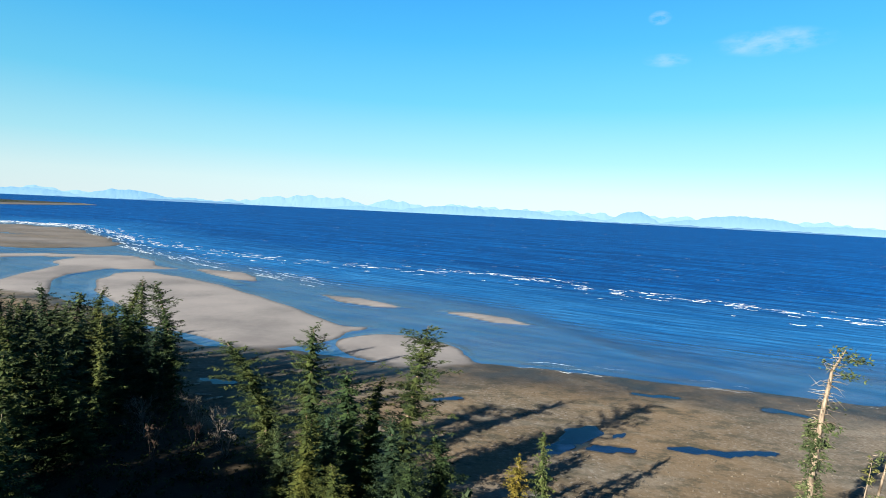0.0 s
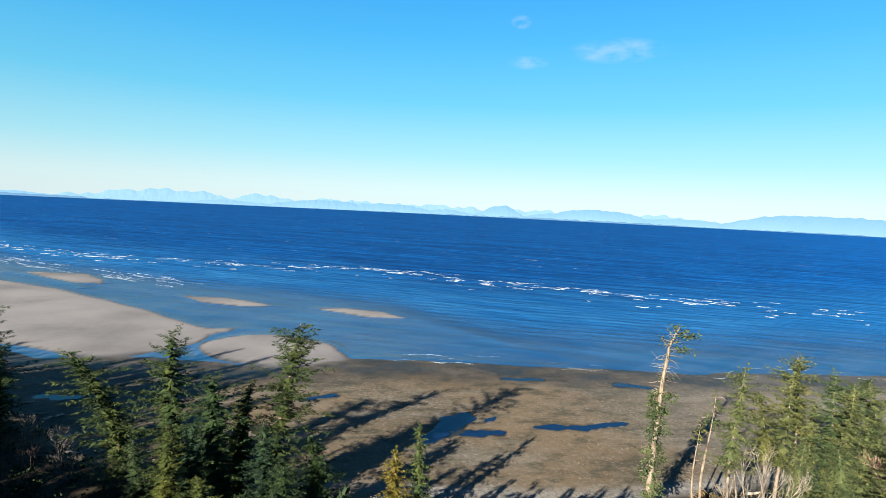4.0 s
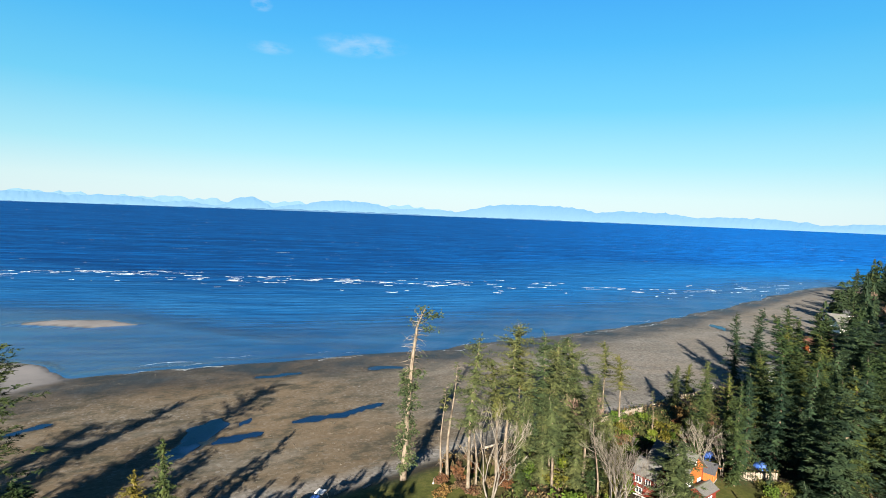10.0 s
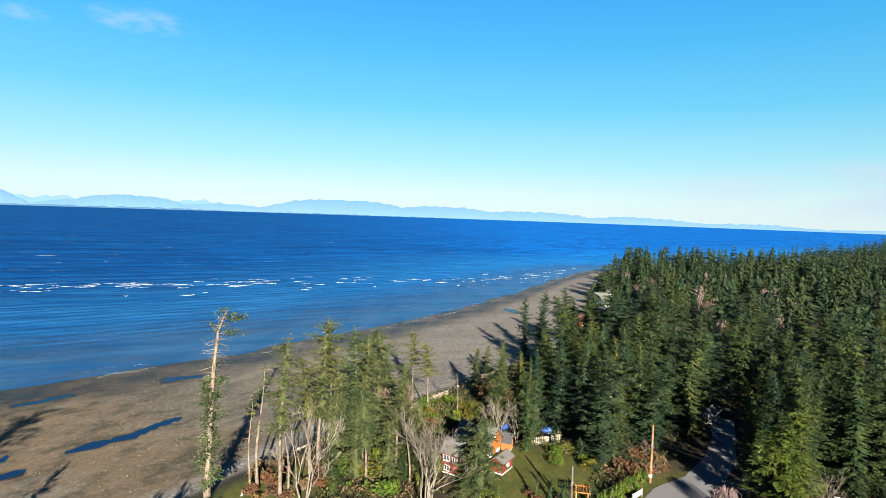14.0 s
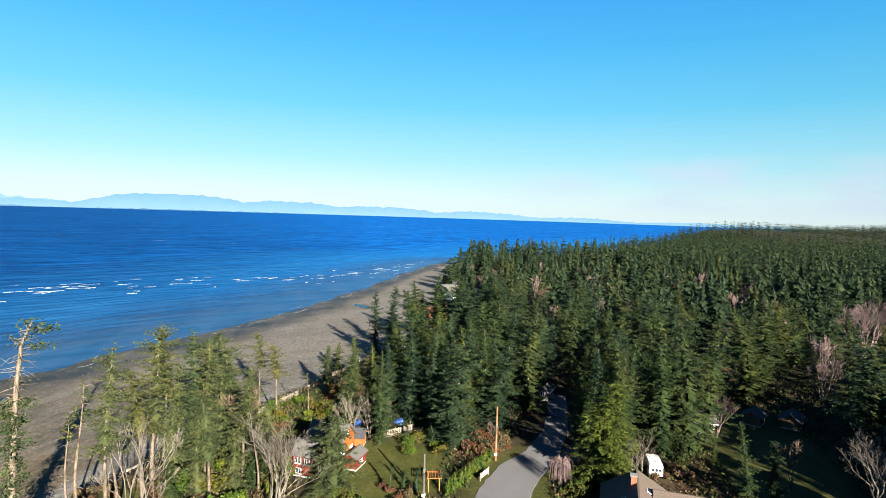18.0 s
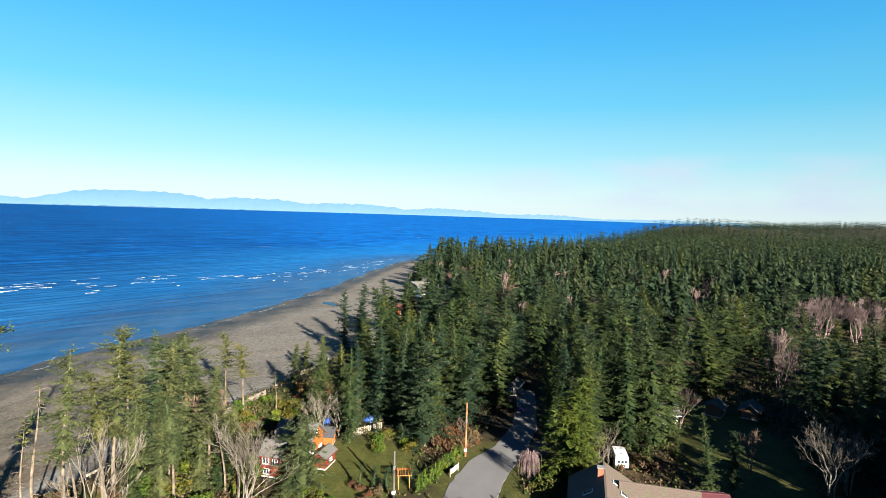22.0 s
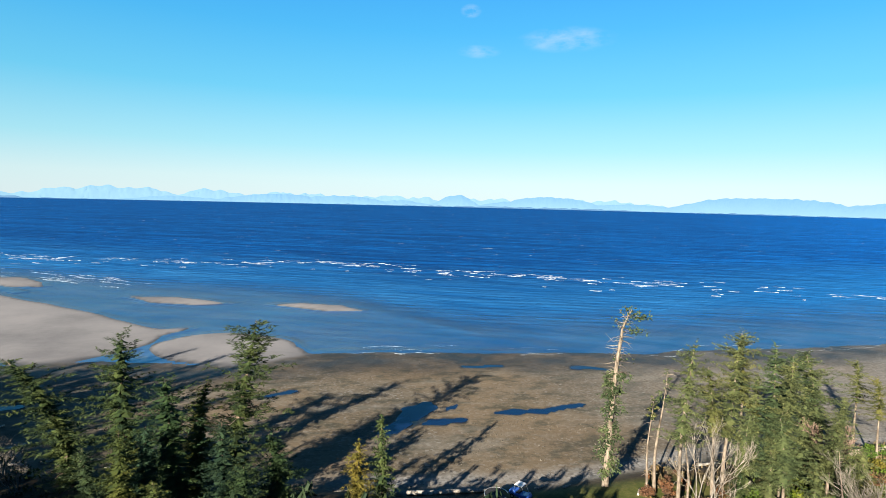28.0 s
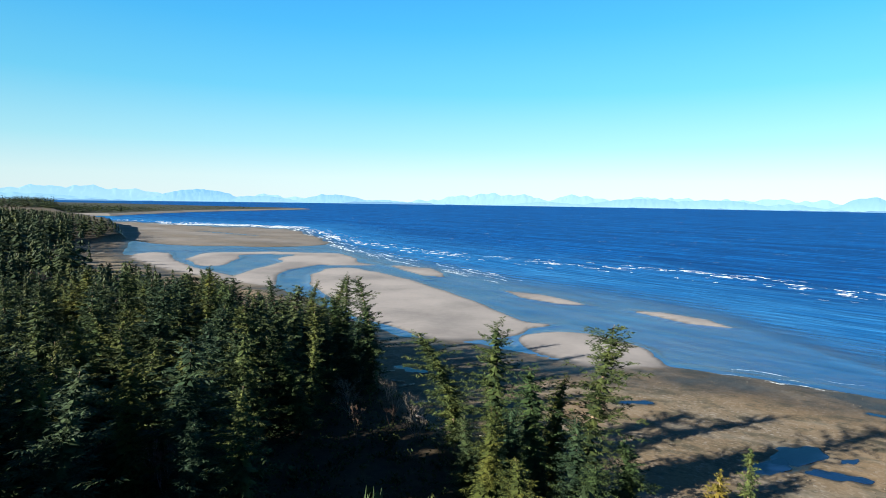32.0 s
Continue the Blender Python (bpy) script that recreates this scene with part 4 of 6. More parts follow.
BIRCH = patterns(*[bare_tree("bare_alder", "leafless pale grey alder, finely branched", h=13, seed=s, stems=n, levels=6, spread=0.36, lift=0.26, bark=M_TWIG, twigs=0, thin=0.011, trunk_r=0.13, first=0.30) for s, n in ((71, 3), (72, 4))])
MAUVE = patterns(*[bare_tree("bare_birch", "leafless birch with a mauve haze of twigs", h=13, seed=s, stems=4, levels=5, spread=0.26, lift=0.34, bark=M_TWIG_MAUVE, trunk_r=0.10, first=0.28, twigs=1, thin=0.014) for s in (81, 82)])
RUST = patterns(bare_tree("bare_maple", "leafless red-brown tree in low sun", h=8, seed=91, stems=3, spread=0.45, lift=0.2, bark=M_TWIG_RED, trunk_r=0.1, twigs=2))

# on the bank west of the lawn: x, y, height, width
plant(RAGGED, [(-3.9, 69.9, 21.4, 1.6), (-22.9, 76.7, 17.7, 1.9), (-45.9, 96.7, 21.6, 1.25)], 1)
plant(HERO, [(-16.9, 76.2, 20.2, 1.3), (-56.1, 104.3, 20.8, 1.2), (-10.3, 67.2, 17.0, 1.5), (-8.6, 71.5, 15.6, 1.4), (-4.4, 61.8, 13.0, 1.5), (-14.2, 60.4, 12.7, 1.6), (-64, 112, 20, 1.3), (-71, 113, 18, 1.4), (-80, 112, 18, 1.5)], 2)
plant(FULL, [(-60.7, 91.7, 20.5, 1.35), (-66, 88, 17.5, 1.2)], 21)
plant(HERO, [(-2.2, 57, 10.5, 1.5), (-10, 56.5, 11, 1.6), (-18, 64, 11, 1.6), (-12, 64, 12.5, 1.5)], 3)
plant(YOUNG, [(1.3, 66, 9.9, 1.9), (13.2, 64.7, 10.7, 1.0)], 4)
plant(YELLOW, [(10.4, 64.2, 8.0, 1.4)], 5)
plant(MAUVE, [(-76.5, 66.8, 12, 0.9), (-68.3, 71, 12.5, 1.0), (-70.5, 69.5, 12, 0.8), (-110.6, 85.6, 13, 1.0), (-133.7, 116.8, 14, 1.0), (-63.4, 49.8, 10, 1.1), (-54.1, 52.9, 10, 1.1), (-190.7, 138.4, 15, 1.1), (-104, 88, 12, 1.0), (-128, 119, 13, 0.9)], 18)
plant(RUST, [(-39, 75.6, 6, 0.8), (-35, 80, 5, 0.9)], 19)
plant(BIRCH, [(-43.6, 82.4, 6.5, 1.2), (-37.5, 87.5, 5.5, 1.3), (-29.6, 77.9, 6, 1.2), (-33, 84, 6, 1.2), (-47, 88, 6.5, 1.2), (-41, 92, 5.5, 1.2), (-25.5, 82, 5, 1.2)], 20)

# the grove between the lawn and the houses
plant(POLE_FIR, [(47.3, 59.4, 12.5, 1.0), (47.7, 58.4, 16, 1.1), (49.1, 53.9, 11.5, 1.0), (60.8, 43.1, 11, 1.0), (86.7, 51.2, 8, 0.8)], 6)
plant(SHORE_FIR, [(47.7, 54.1, 21, 0.95), (58.9, 58.4, 20.3, 1.0), (63.9, 61.1, 19.6, 1.0), (60.1, 50.9, 19, 1.1), (60.3, 52.6, 20, 1.1), (66, 56, 18, 1.1), (70, 60.5, 17.5, 1.1),
                  (74, 57, 17, 1.15), (54.5, 55.5, 17, 1.1), (57, 47.5, 13, 1.3), (64, 48, 13.5, 1.3), (79, 62, 15, 1.1), (93.5, 66.1, 14.3, 1.1), (87.2, 58, 12.6, 1.15)], 7)
plant(FULL, [(63.5, 34.1, 10.5, 1.75), (67.0, 36.4, 9.0, 1.5), (64.5, 44.0, 10, 1.1), (62, 41.5, 8, 1.1), (56.5, 53, 12, 0.9), (62, 54.5, 13, 0.9), (70.5, 57, 12, 0.9), (76, 60, 12, 0.9), (63.5, 44.5, 8.5, 1.2), (57.5, 50, 10, 1.0), (66, 60.5, 14, 0.9), (80, 58.5, 10, 1.0), (60, 46, 8, 1.2), (102, 56, 9, 1.1), (107, 52, 10, 1.0)], 70)
plant(YOUNG, [(68, 50, 7.5, 1.3), (52.5, 49.5, 6, 1.5), (119.8, 63.0, 6.5, 1.5), (62, 44.5, 6.5, 1.5)], 8)
plant(BIRCH, [(48.9, 50.9, 15.5, 0.9), (56.6, 37.6, 15, 0.9), (58.6, 38.2, 13, 0.9), (78.5, 38.5, 11, 0.8), (82, 37, 9, 0.8)], 9)
plant(RUST, [(72, 54, 10.5, 1.0), (70.5, 53, 8.5, 1.0), (88, -24.8, 7.5, 0.8), (88, 18, 3.5, 1.2)], 10)
plant(CEDAR, [(79.0, 0.6, 14.6, 1.75)], 11)
plant(HERO, [(88, 23, 13, 0.9), (132, -30, 20, 1.6), (127, -27, 18, 1.6), (124, -20, 17, 1.4), (88, -43, 20, 1.3), (92, -48, 21, 1.4), (84, -44, 16, 1.3), (95, -12.5, 21.5, 1.1), (99, -8, 21, 1.1), (92, -8, 18, 1.1), (100, -15, 20, 1.1), (104, -10, 19, 1.2)], 110)
plant(HERO, [(80.5, 34.6, 15.5, 0.8), (83.8, 35, 15.5, 0.8), (87.8, 28.6, 17, 0.9), (88.9, 25.2, 16, 0.9), (92, 30, 18, 0.9), (94, 24, 18, 0.9), (96, 28, 19, 0.9), (90, 33, 17, 0.9), (85, 38, 15, 1.0),
            (96, 21, 17.5, 1.0), (99, 25, 18, 1.0), (86, 43, 13, 1.1), (95, 38, 16, 1.0), (84.5, -1.2, 15, 0.85), (88, 1.5, 17, 0.8), (91, -2.5, 18, 0.8), (94, -6, 19, 0.75), (98, -10, 20, 0.75), (86.5, 3.6, 12, 0.8), (91, 4.2, 14, 0.8), (96, 3.4, 15, 0.8), (101, 4, 15, 0.8), (106, 2.6, 16, 0.8), (111, 3.0, 15, 0.8), (88, -2, 16, 1.0), (95, -1, 17, 1.0), (101, -2, 17, 1.0)], 12)
plant(FIR, [(135.6, 60.1, 17, 0.8), (142.9, 59.2, 17, 1.05), (159.4, 57.8, 16, 1.15), (202, 56.5, 24, 0.85), (130, 52, 13, 1.1), (122, 49, 12, 1.1), (148, 52, 15, 1.0),
            (77.4, -17.2, 11.5, 0.8), (80.5, -21, 9, 1.1), (114.6, -53.3, 13.5, 1.2), (106, -50, 14, 1.1), (98, -51, 14, 1.2), (110, -60, 15, 1.1), (101, -57, 16, 1.1), (88, -46, 13, 1.2)], 13)
plant(YOUNG, [(86.5, -10.5, 4.5, 1.2), (92, -15.5, 4, 1.2)], 14)
plant(BIRCH, [(83.5, -33.6, 12.5, 1.1), (86, -36.5, 11.5, 1.0), (90, -36, 12, 1.0), (82, -3.5, 7, 1.1), (84.5, -4.6, 7.5, 1.0)], 15)
plant(MAUVE, [(104.5, -17.7, 10.4, 1.0), (151.8, -45.3, 14, 0.9), (154, -48, 14, 0.9), (145.5, -49.8, 12, 0.9), (149, -52, 11, 1.0), (184.8, -67.4, 21, 1.1), (190, -66, 20, 1.1), (193, -72, 21, 1.1), (200.4, -86, 19, 1.2), (206, -89, 19, 1.1), (196, -82, 17, 1.2), (136, -43, 12, 1.0), (139, -46, 11, 1.0)], 16)


# ---- the forest ----
# low ground in front of the bare trees of the western wood
VISTAS = [(x - x / math.hypot(x, y) * d, y - y / math.hypot(x, y) * d) for x, y in ((-76.5, 66.8), (-68.3, 71), (-110.6, 85.6), (-133.7, 116.8), (-63.4, 49.8), (-54.1, 52.9), (-190.7, 138.4)) for d in (4, 9, 14)]


def clear_of(x, y):
    """Where no forest tree may stand: shore, lawns, road, houses, fields, and round the placed trees."""
    if y > float(tree_y(x)) - 1.5:
        return False
    if math.hypot(x, y) > 330:
        return True
    for cx, cy, rx, ry in ((70, 32, 15, 13), (38, 57, 30, 11), (72, 50, 22, 15), (74, 8, 12, 13), (97, -26, 20, 11), (85, -8, 9, 8), (165, -74, 40, 20), (215, -112, 30, 24), (110, 8.5, 8, 4.5), (128, -34, 18, 12), (200, -78, 10, 12), (186, -32, 9, 8), (96, 46, 16, 12), (120, 55, 14, 7), (-37, 85, 13, 13), (-30, 70, 14, 14), (-38, 60, 12, 13), (-24, 55, 10, 9), (150, 57, 42, 9), (222, 68, 44, 11), (86, -31, 12, 9)):
        if ((x - cx) / rx) ** 2 + ((y - cy) / ry) ** 2 < 1:
            return False
    d, _ = to_line(np.array([x]), np.array([y]), [(60, 8), (78, 12), (90, 9.5), (103, 9), (118, 8)])
    if d[0] < 5.5:
        return False
    d, _ = to_line(np.array([x]), np.array([y]), [(104, -14), (170, -26.5)])
    if d[0] < 4.5:
        return False
    if any((x - a) ** 2 + (y - b) ** 2 < 13 for a, b in VISTAS):
        return False
    return all((x - a) ** 2 + (y - b) ** 2 > 12 for a, b in PLACED)


def scatter(count, r0, r1, a0, a1, gap, seed):
    rng = np.random.default_rng(seed)
    out, grid = [], {}
    tries = 0
    while len(out) < count and tries < count * 14:
        tries += 1
        r, a = math.sqrt(rng.uniform(r0 * r0, r1 * r1)), radians(rng.uniform(a0, a1))
        x, y = r * math.sin(a), r * math.cos(a)
        key = (int(x // gap), int(y // gap))
        if any((x - p) ** 2 + (y - q) ** 2 < gap * gap for i in (-1, 0, 1) for j in (-1, 0, 1) for p, q in grid.get((key[0] + i, key[1] + j), ())):
            continue
        if not clear_of(x, y):
            continue
        grid.setdefault(key, []).append((x, y))
        out.append((x, y))
    return out


wood_rng = np.random.default_rng(77)


def west_limit(x, y):
    """The height to which a tree of the western wood has grown: the wind keeps the crowns on an even slope."""
    r, turn = math.hypot(x, y), math.degrees(math.atan2(x, y))
    fall = float(np.interp(turn, [-57, -52, -48, -44, -40, -36, -33, -29, -25, -22, -19, -10], [6.2, 5.9, 5.8, 6.3, 7.2, 9.6, 9.3, 9.6, 10.5, 14.8, 17.0, 20.0]))
    if r > 300 or (turn < -52 and r > 230):
        fall = float(np.interp(turn, [-56, -52, -50, -48.8, -47.5, -46.8], [1.0, 1.5, 1.8, 2.3, 3.8, 4.6]))
    return EYE_HEIGHT - r * math.tan(radians(fall)) - height_at(x, y)


west = scatter(230, 58, 170, -63, -20, 4.4, 21)
west = [(x, y, min(wood_rng.uniform(14, 23), west_limit(x, y) * wood_rng.uniform(0.68, 1.06)), wood_rng.uniform(1.1, 1.6)) for x, y in west]
plant(FIR, [row for row in west if row[2] > 4], 22)
east = scatter(115, 86, 175, 62, 120, 5.5, 25)
plant(FIR, [(x, y, wood_rng.uniform(10, 21), wood_rng.uniform(0.95, 1.7)) for x, y in east], 26)


def crown_shape(rng, tiers, round_top, gaps):
    """The boughs of a crown of height 1 and reach 1, each two drooping sprays; a few boughs are missing."""
    V = []
    for k in range(tiers):
        u = (k + rng.uniform(0, 0.8)) / tiers
        reach = ((1 - u) ** round_top) * min(1.0, 0.55 + 2.2 * u) + 0.05
        n = max(4, int((12 if tiers > 10 else 7) * (1 - 0.5 * u)))
        a0 = rng.uniform(0, 6.28)
        for j in range(n):
            if rng.random() < gaps:
                continue
            a = a0 + 6.283 * j / n + rng.normal(0, 0.25)
            L = reach * rng.uniform(0.55, 1.2)
            c, s_ = math.cos(a), math.sin(a)
            z = 0.06 + 0.94 * u + rng.normal(0, 0.012)
            wd, drop = (0.19 if tiers > 10 else 0.30) * L + 0.02, rng.uniform(0.01, 0.05)
            tilt = rng.normal(0, 0.016)
            V += [(c * 0.08, s_ * 0.08, z + 0.035), (c * 0.6 * L - s_ * wd, s_ * 0.6 * L + c * wd, z - drop * 0.4 + tilt), (c * L, s_ * L, z - drop), (c * 0.6 * L + s_ * wd, s_ * 0.6 * L - c * wd, z - drop * 0.4 - tilt)]
            if tiers > 10:
                for side in (-1, 1):
                    b = a + side * rng.uniform(0.25, 0.5)
                    c2, s2, M = math.cos(b), math.sin(b), L * rng.uniform(0.6, 1.0)
                    V += [(c * 0.3 * L, s_ * 0.3 * L, z + 0.015), (c2 * 0.7 * M - s2 * wd * 0.5, s2 * 0.7 * M + c2 * wd * 0.5, z - drop * 0.6), (c2 * M, s2 * M, z - drop * 1.3), (c2 * 0.7 * M + s2 * wd * 0.5, s2 * 0.7 * M - c2 * wd * 0.5, z - drop * 0.6)]
    V += [(0.03, 0, 0.9), (0, 0.03, 0.93), (0, 0, 1.03), (-0.03, 0, 0.93)]
    return np.array(V)


def far_wood(name, spots, low, high, needles, seed, wide=0.20, tiers=9, tall=None):
    """Trees too many to count, in one mesh: ragged crowns of drooping boughs, no two alike."""
    rng = np.random.default_rng(seed)
    shapes = [crown_shape(rng, tiers, p, g) for p, g in ((0.45, 0.10), (0.6, 0.18), (0.75, 0.12), (0.55, 0.28), (0.38, 0.2), (0.9, 0.15))]
    xs, ys = np.array([p[0] for p in spots]), np.array([p[1] for p in spots])
    zs = land_height(xs, ys)[0]
    rows, tones = [], []
    for i, (x, y, z) in enumerate(zip(xs, ys, zs)):
        v = shapes[int(rng.integers(len(shapes)))]
        h = tall[i] if tall is not None else low + (high - low) * rng.beta(2.0, 1.6)
        w = wide * h * rng.uniform(0.6, 1.6)
        a, lean = rng.uniform(0, 6.283), rng.normal(0, 0.02, 2)
        c, s_ = math.cos(a), math.sin(a)
        rows.append(np.stack([x + w * (v[:, 0] * c - v[:, 1] * s_) + lean[0] * h * v[:, 2], y + w * (v[:, 0] * s_ + v[:, 1] * c) + lean[1] * h * v[:, 2], z - 0.3 + h * v[:, 2]], 1))
        tones.append(np.full(len(v), rng.uniform(0, 1) ** 1.25))
    V, tone = np.concatenate(rows).astype(np.float32), np.concatenate(tones).astype(np.float32)
    me = bpy.data.meshes.new(name)
    n = len(V) // 4
    me.vertices.add(len(V))
    me.vertices.foreach_set("co", V.ravel())
    me.loops.add(len(V))
    me.loops.foreach_set("vertex_index", np.arange(len(V), dtype=np.int32))
    me.polygons.add(n)
    me.polygons.foreach_set("loop_start", (np.arange(n) * 4).astype(np.int32))
    me.attributes.new("tone", "FLOAT", "POINT").data.foreach_set("value", tone)
    me.materials.append(needles)
    me.update(calc_edges=True)
    return tagged(new(name, me), "dense dark conifer forest seen from above", "forest", kind="stuff")


near_east = scatter(900, 165, 480, 58, 132, 6.2, 31)
far_wood("forest", near_east[0::2], 8, 22, M_WOODS, 32, tiers=15)
far_wood("forest", near_east[1::2], 10, 20, M_WOODS, 30, wide=0.23, tiers=15)
far_wood("forest", scatter(2600, 470, 1000, 60, 122, 7.0, 33), 9, 20, M_WOODS, 34, wide=0.24, tiers=8)
far_wood("forest", scatter(2600, 980, 2300, 84, 122, 12, 35), 11, 18, M_WOODS, 36, wide=0.34, tiers=4)
near_west = [(x, y, min(wood_rng.uniform(10, 20), west_limit(x, y) * wood_rng.uniform(0.60, 1.05))) for x, y in scatter(520, 158, 300, -66, -24, 6.0, 37)]
near_west = [row for row in near_west if row[2] > 4]
far_wood("forest", near_west, 0, 0, M_WOODS, 38, tiers=13, wide=0.22, tall=[row[2] for row in near_west])
wide_west = [(x, y, min(wood_rng.uniform(16, 27), west_limit(x, y) * wood_rng.uniform(0.8, 1.0))) for x, y in scatter(850, 300, 1000, -70, -46.8, 8, 39)]
wide_west = [row for row in wide_west if row[2] > 4]
far_wood("forest", wide_west, 0, 0, M_WOODS, 40, tiers=11, wide=0.24, tall=[row[2] for row in wide_west])
# unseen trees under and behind the camera, added to shade the lawn and beach
shade_limit = ([-120, -50, 0, 20, 30, 38, 60, 66, 90], [190, 138, 122, 112, 98, 79, 74, 45, 4])


def shade_reach(x, y):
    """How far, along the sun's way, a shadow may fall that starts here: the garden, the lane and the grove lie in the sun."""
    across = 0.682 * x - 0.731 * y
    return float(np.interp(across, [-17, -14, 36, 42, 70, 76], [400, 66, 60, 38, 38, 400]))


back = []
for x, y in scatter(360, 8, 60, -180, 180, 3.5, 41) + scatter(150, 58, 125, -150, -69, 5.0, 48) + scatter(60, 56, 112, -100, -67, 4.2, 50):
    turn, r = math.degrees(math.atan2(x, y)), math.hypot(x, y)
    h = (29.0 if -80 < 0.682 * x - 0.731 * y < -62 else 16.0 if 0.682 * x - 0.731 * y < -80 else 24.0) if not -66 < turn < 126 else min(36 - 0.55 * r, 20)
    while h > 4:
        tx, ty = x + 2.75 * h * math.sin(radians(47)), y + 2.75 * h * math.cos(radians(47))
        if ty < np.interp(tx, *shade_limit) and 0.731 * tx + 0.682 * ty < shade_reach(x, y):
            break
        h -= 2
    if h > 4.5:
        back.append((x, y, h))
for k, h0 in enumerate((4, 8, 12, 16, 20, 24, 28, 32)):
    some = [(x, y) for x, y, h in back if h0 < h <= h0 + 4]
    if some:
        far_wood("forest", some, h0 + 0.5, h0 + 4, M_WOODS, 42 + k, wide=0.32 if h0 < 12 else 0.25, tiers=14)
# more unseen rows, added to shade the field; the gap lets sun through
shade_rows = [(48 + 4.2 * i + 2 * (j % 2), -38 - 4.6 * j - 2.0 * i) for i in range(12) for j in range(7)]
shade_rows = [(x, y, 80 < 0.682 * x - 0.731 * y < 85) for x, y in shade_rows if not 58 < 0.682 * x - 0.731 * y < 66]
far_wood("forest", [(x, y) for x, y, low in shade_rows if not low], 17, 23, M_WOODS, 43, tiers=14)
far_wood("forest", [(x, y) for x, y, low in shade_rows if low], 11, 15, M_WOODS, 49, tiers=14)
low_west = scatter(7, 48, 74, -31, -6, 3.6, 44)
plant(YOUNG, [(x, y, wood_rng.uniform(4, 8), wood_rng.uniform(1.0, 1.5)) for x, y in low_west], 45)
plant(MAUVE, [(x, y, wood_rng.uniform(11, 15), 0.9) for x, y in scatter(26, 110, 330, 66, 112, 14, 46)], 47)
plant(RUST, [(x, y, wood_rng.uniform(11, 17), 0.8) for x, y in scatter(14, 100, 300, 63, 104, 12, 51)], 52)


# the wooded spit far in the west
def spit(part_no):
    pts = [(-1500, 760), (-1000, 770), (-925, 800), (-975, 930), (-1035, 1150), (-1040, 1400), (-1045, 1690), (-1085, 1740), (-1300, 1720), (-2300, 1900), (-3200, 1500), (-2200, 900)]
    verts = [(x, y, 0.4) for x, y in pts] + [(-1500 + (x + 1500) * 0.94, 1250 + (y - 1250) * 0.94, 4.0) for x, y in pts]
    n = len(pts)
    if part_no:
        return mesh_of("spit_heath", [(x, y, z + 0.1) for x, y, z in verts[n:]], [tuple(range(n))], plain_material("spit_heath", (0.016, 0.019, 0.013), 0.95, 0.1, 0.1, 0.4, coarse=0.02))
    faces = [(i, (i + 1) % n, (i + 1) % n + n, i + n) for i in range(n)] + [tuple(range(n, 2 * n))]
    return mesh_of("spit", verts, faces, plain_material("spit_sand", (0.105, 0.10, 0.095), 0.9, 0.1, 0.1, 0.3, coarse=0.02))


tagged(new("spit", spit(0)), "low sandy spit across the bay", "spit", kind="structure")
tagged(new("spit_heath", spit(1)), "dark heath on the back of the spit", "heath", kind="structure")


def spit_wood():
    rng = np.random.default_rng(55)
    out = []
    while len(out) < 1900:
        x, y = rng.uniform(-2300, -960), rng.uniform(800, 1600)
        edge = np.interp(y, [800, 930, 1150, 1400, 1500, 1600], [-1010, -1040, -1090, -1100, -1130, -1250])
        if x < edge and rng.random() < math.exp((x + 1040) / 260):
            out.append((x, y))
    return out


far_wood("forest", spit_wood(), 15, 25, M_WOODS, 56, wide=0.30, tiers=5)


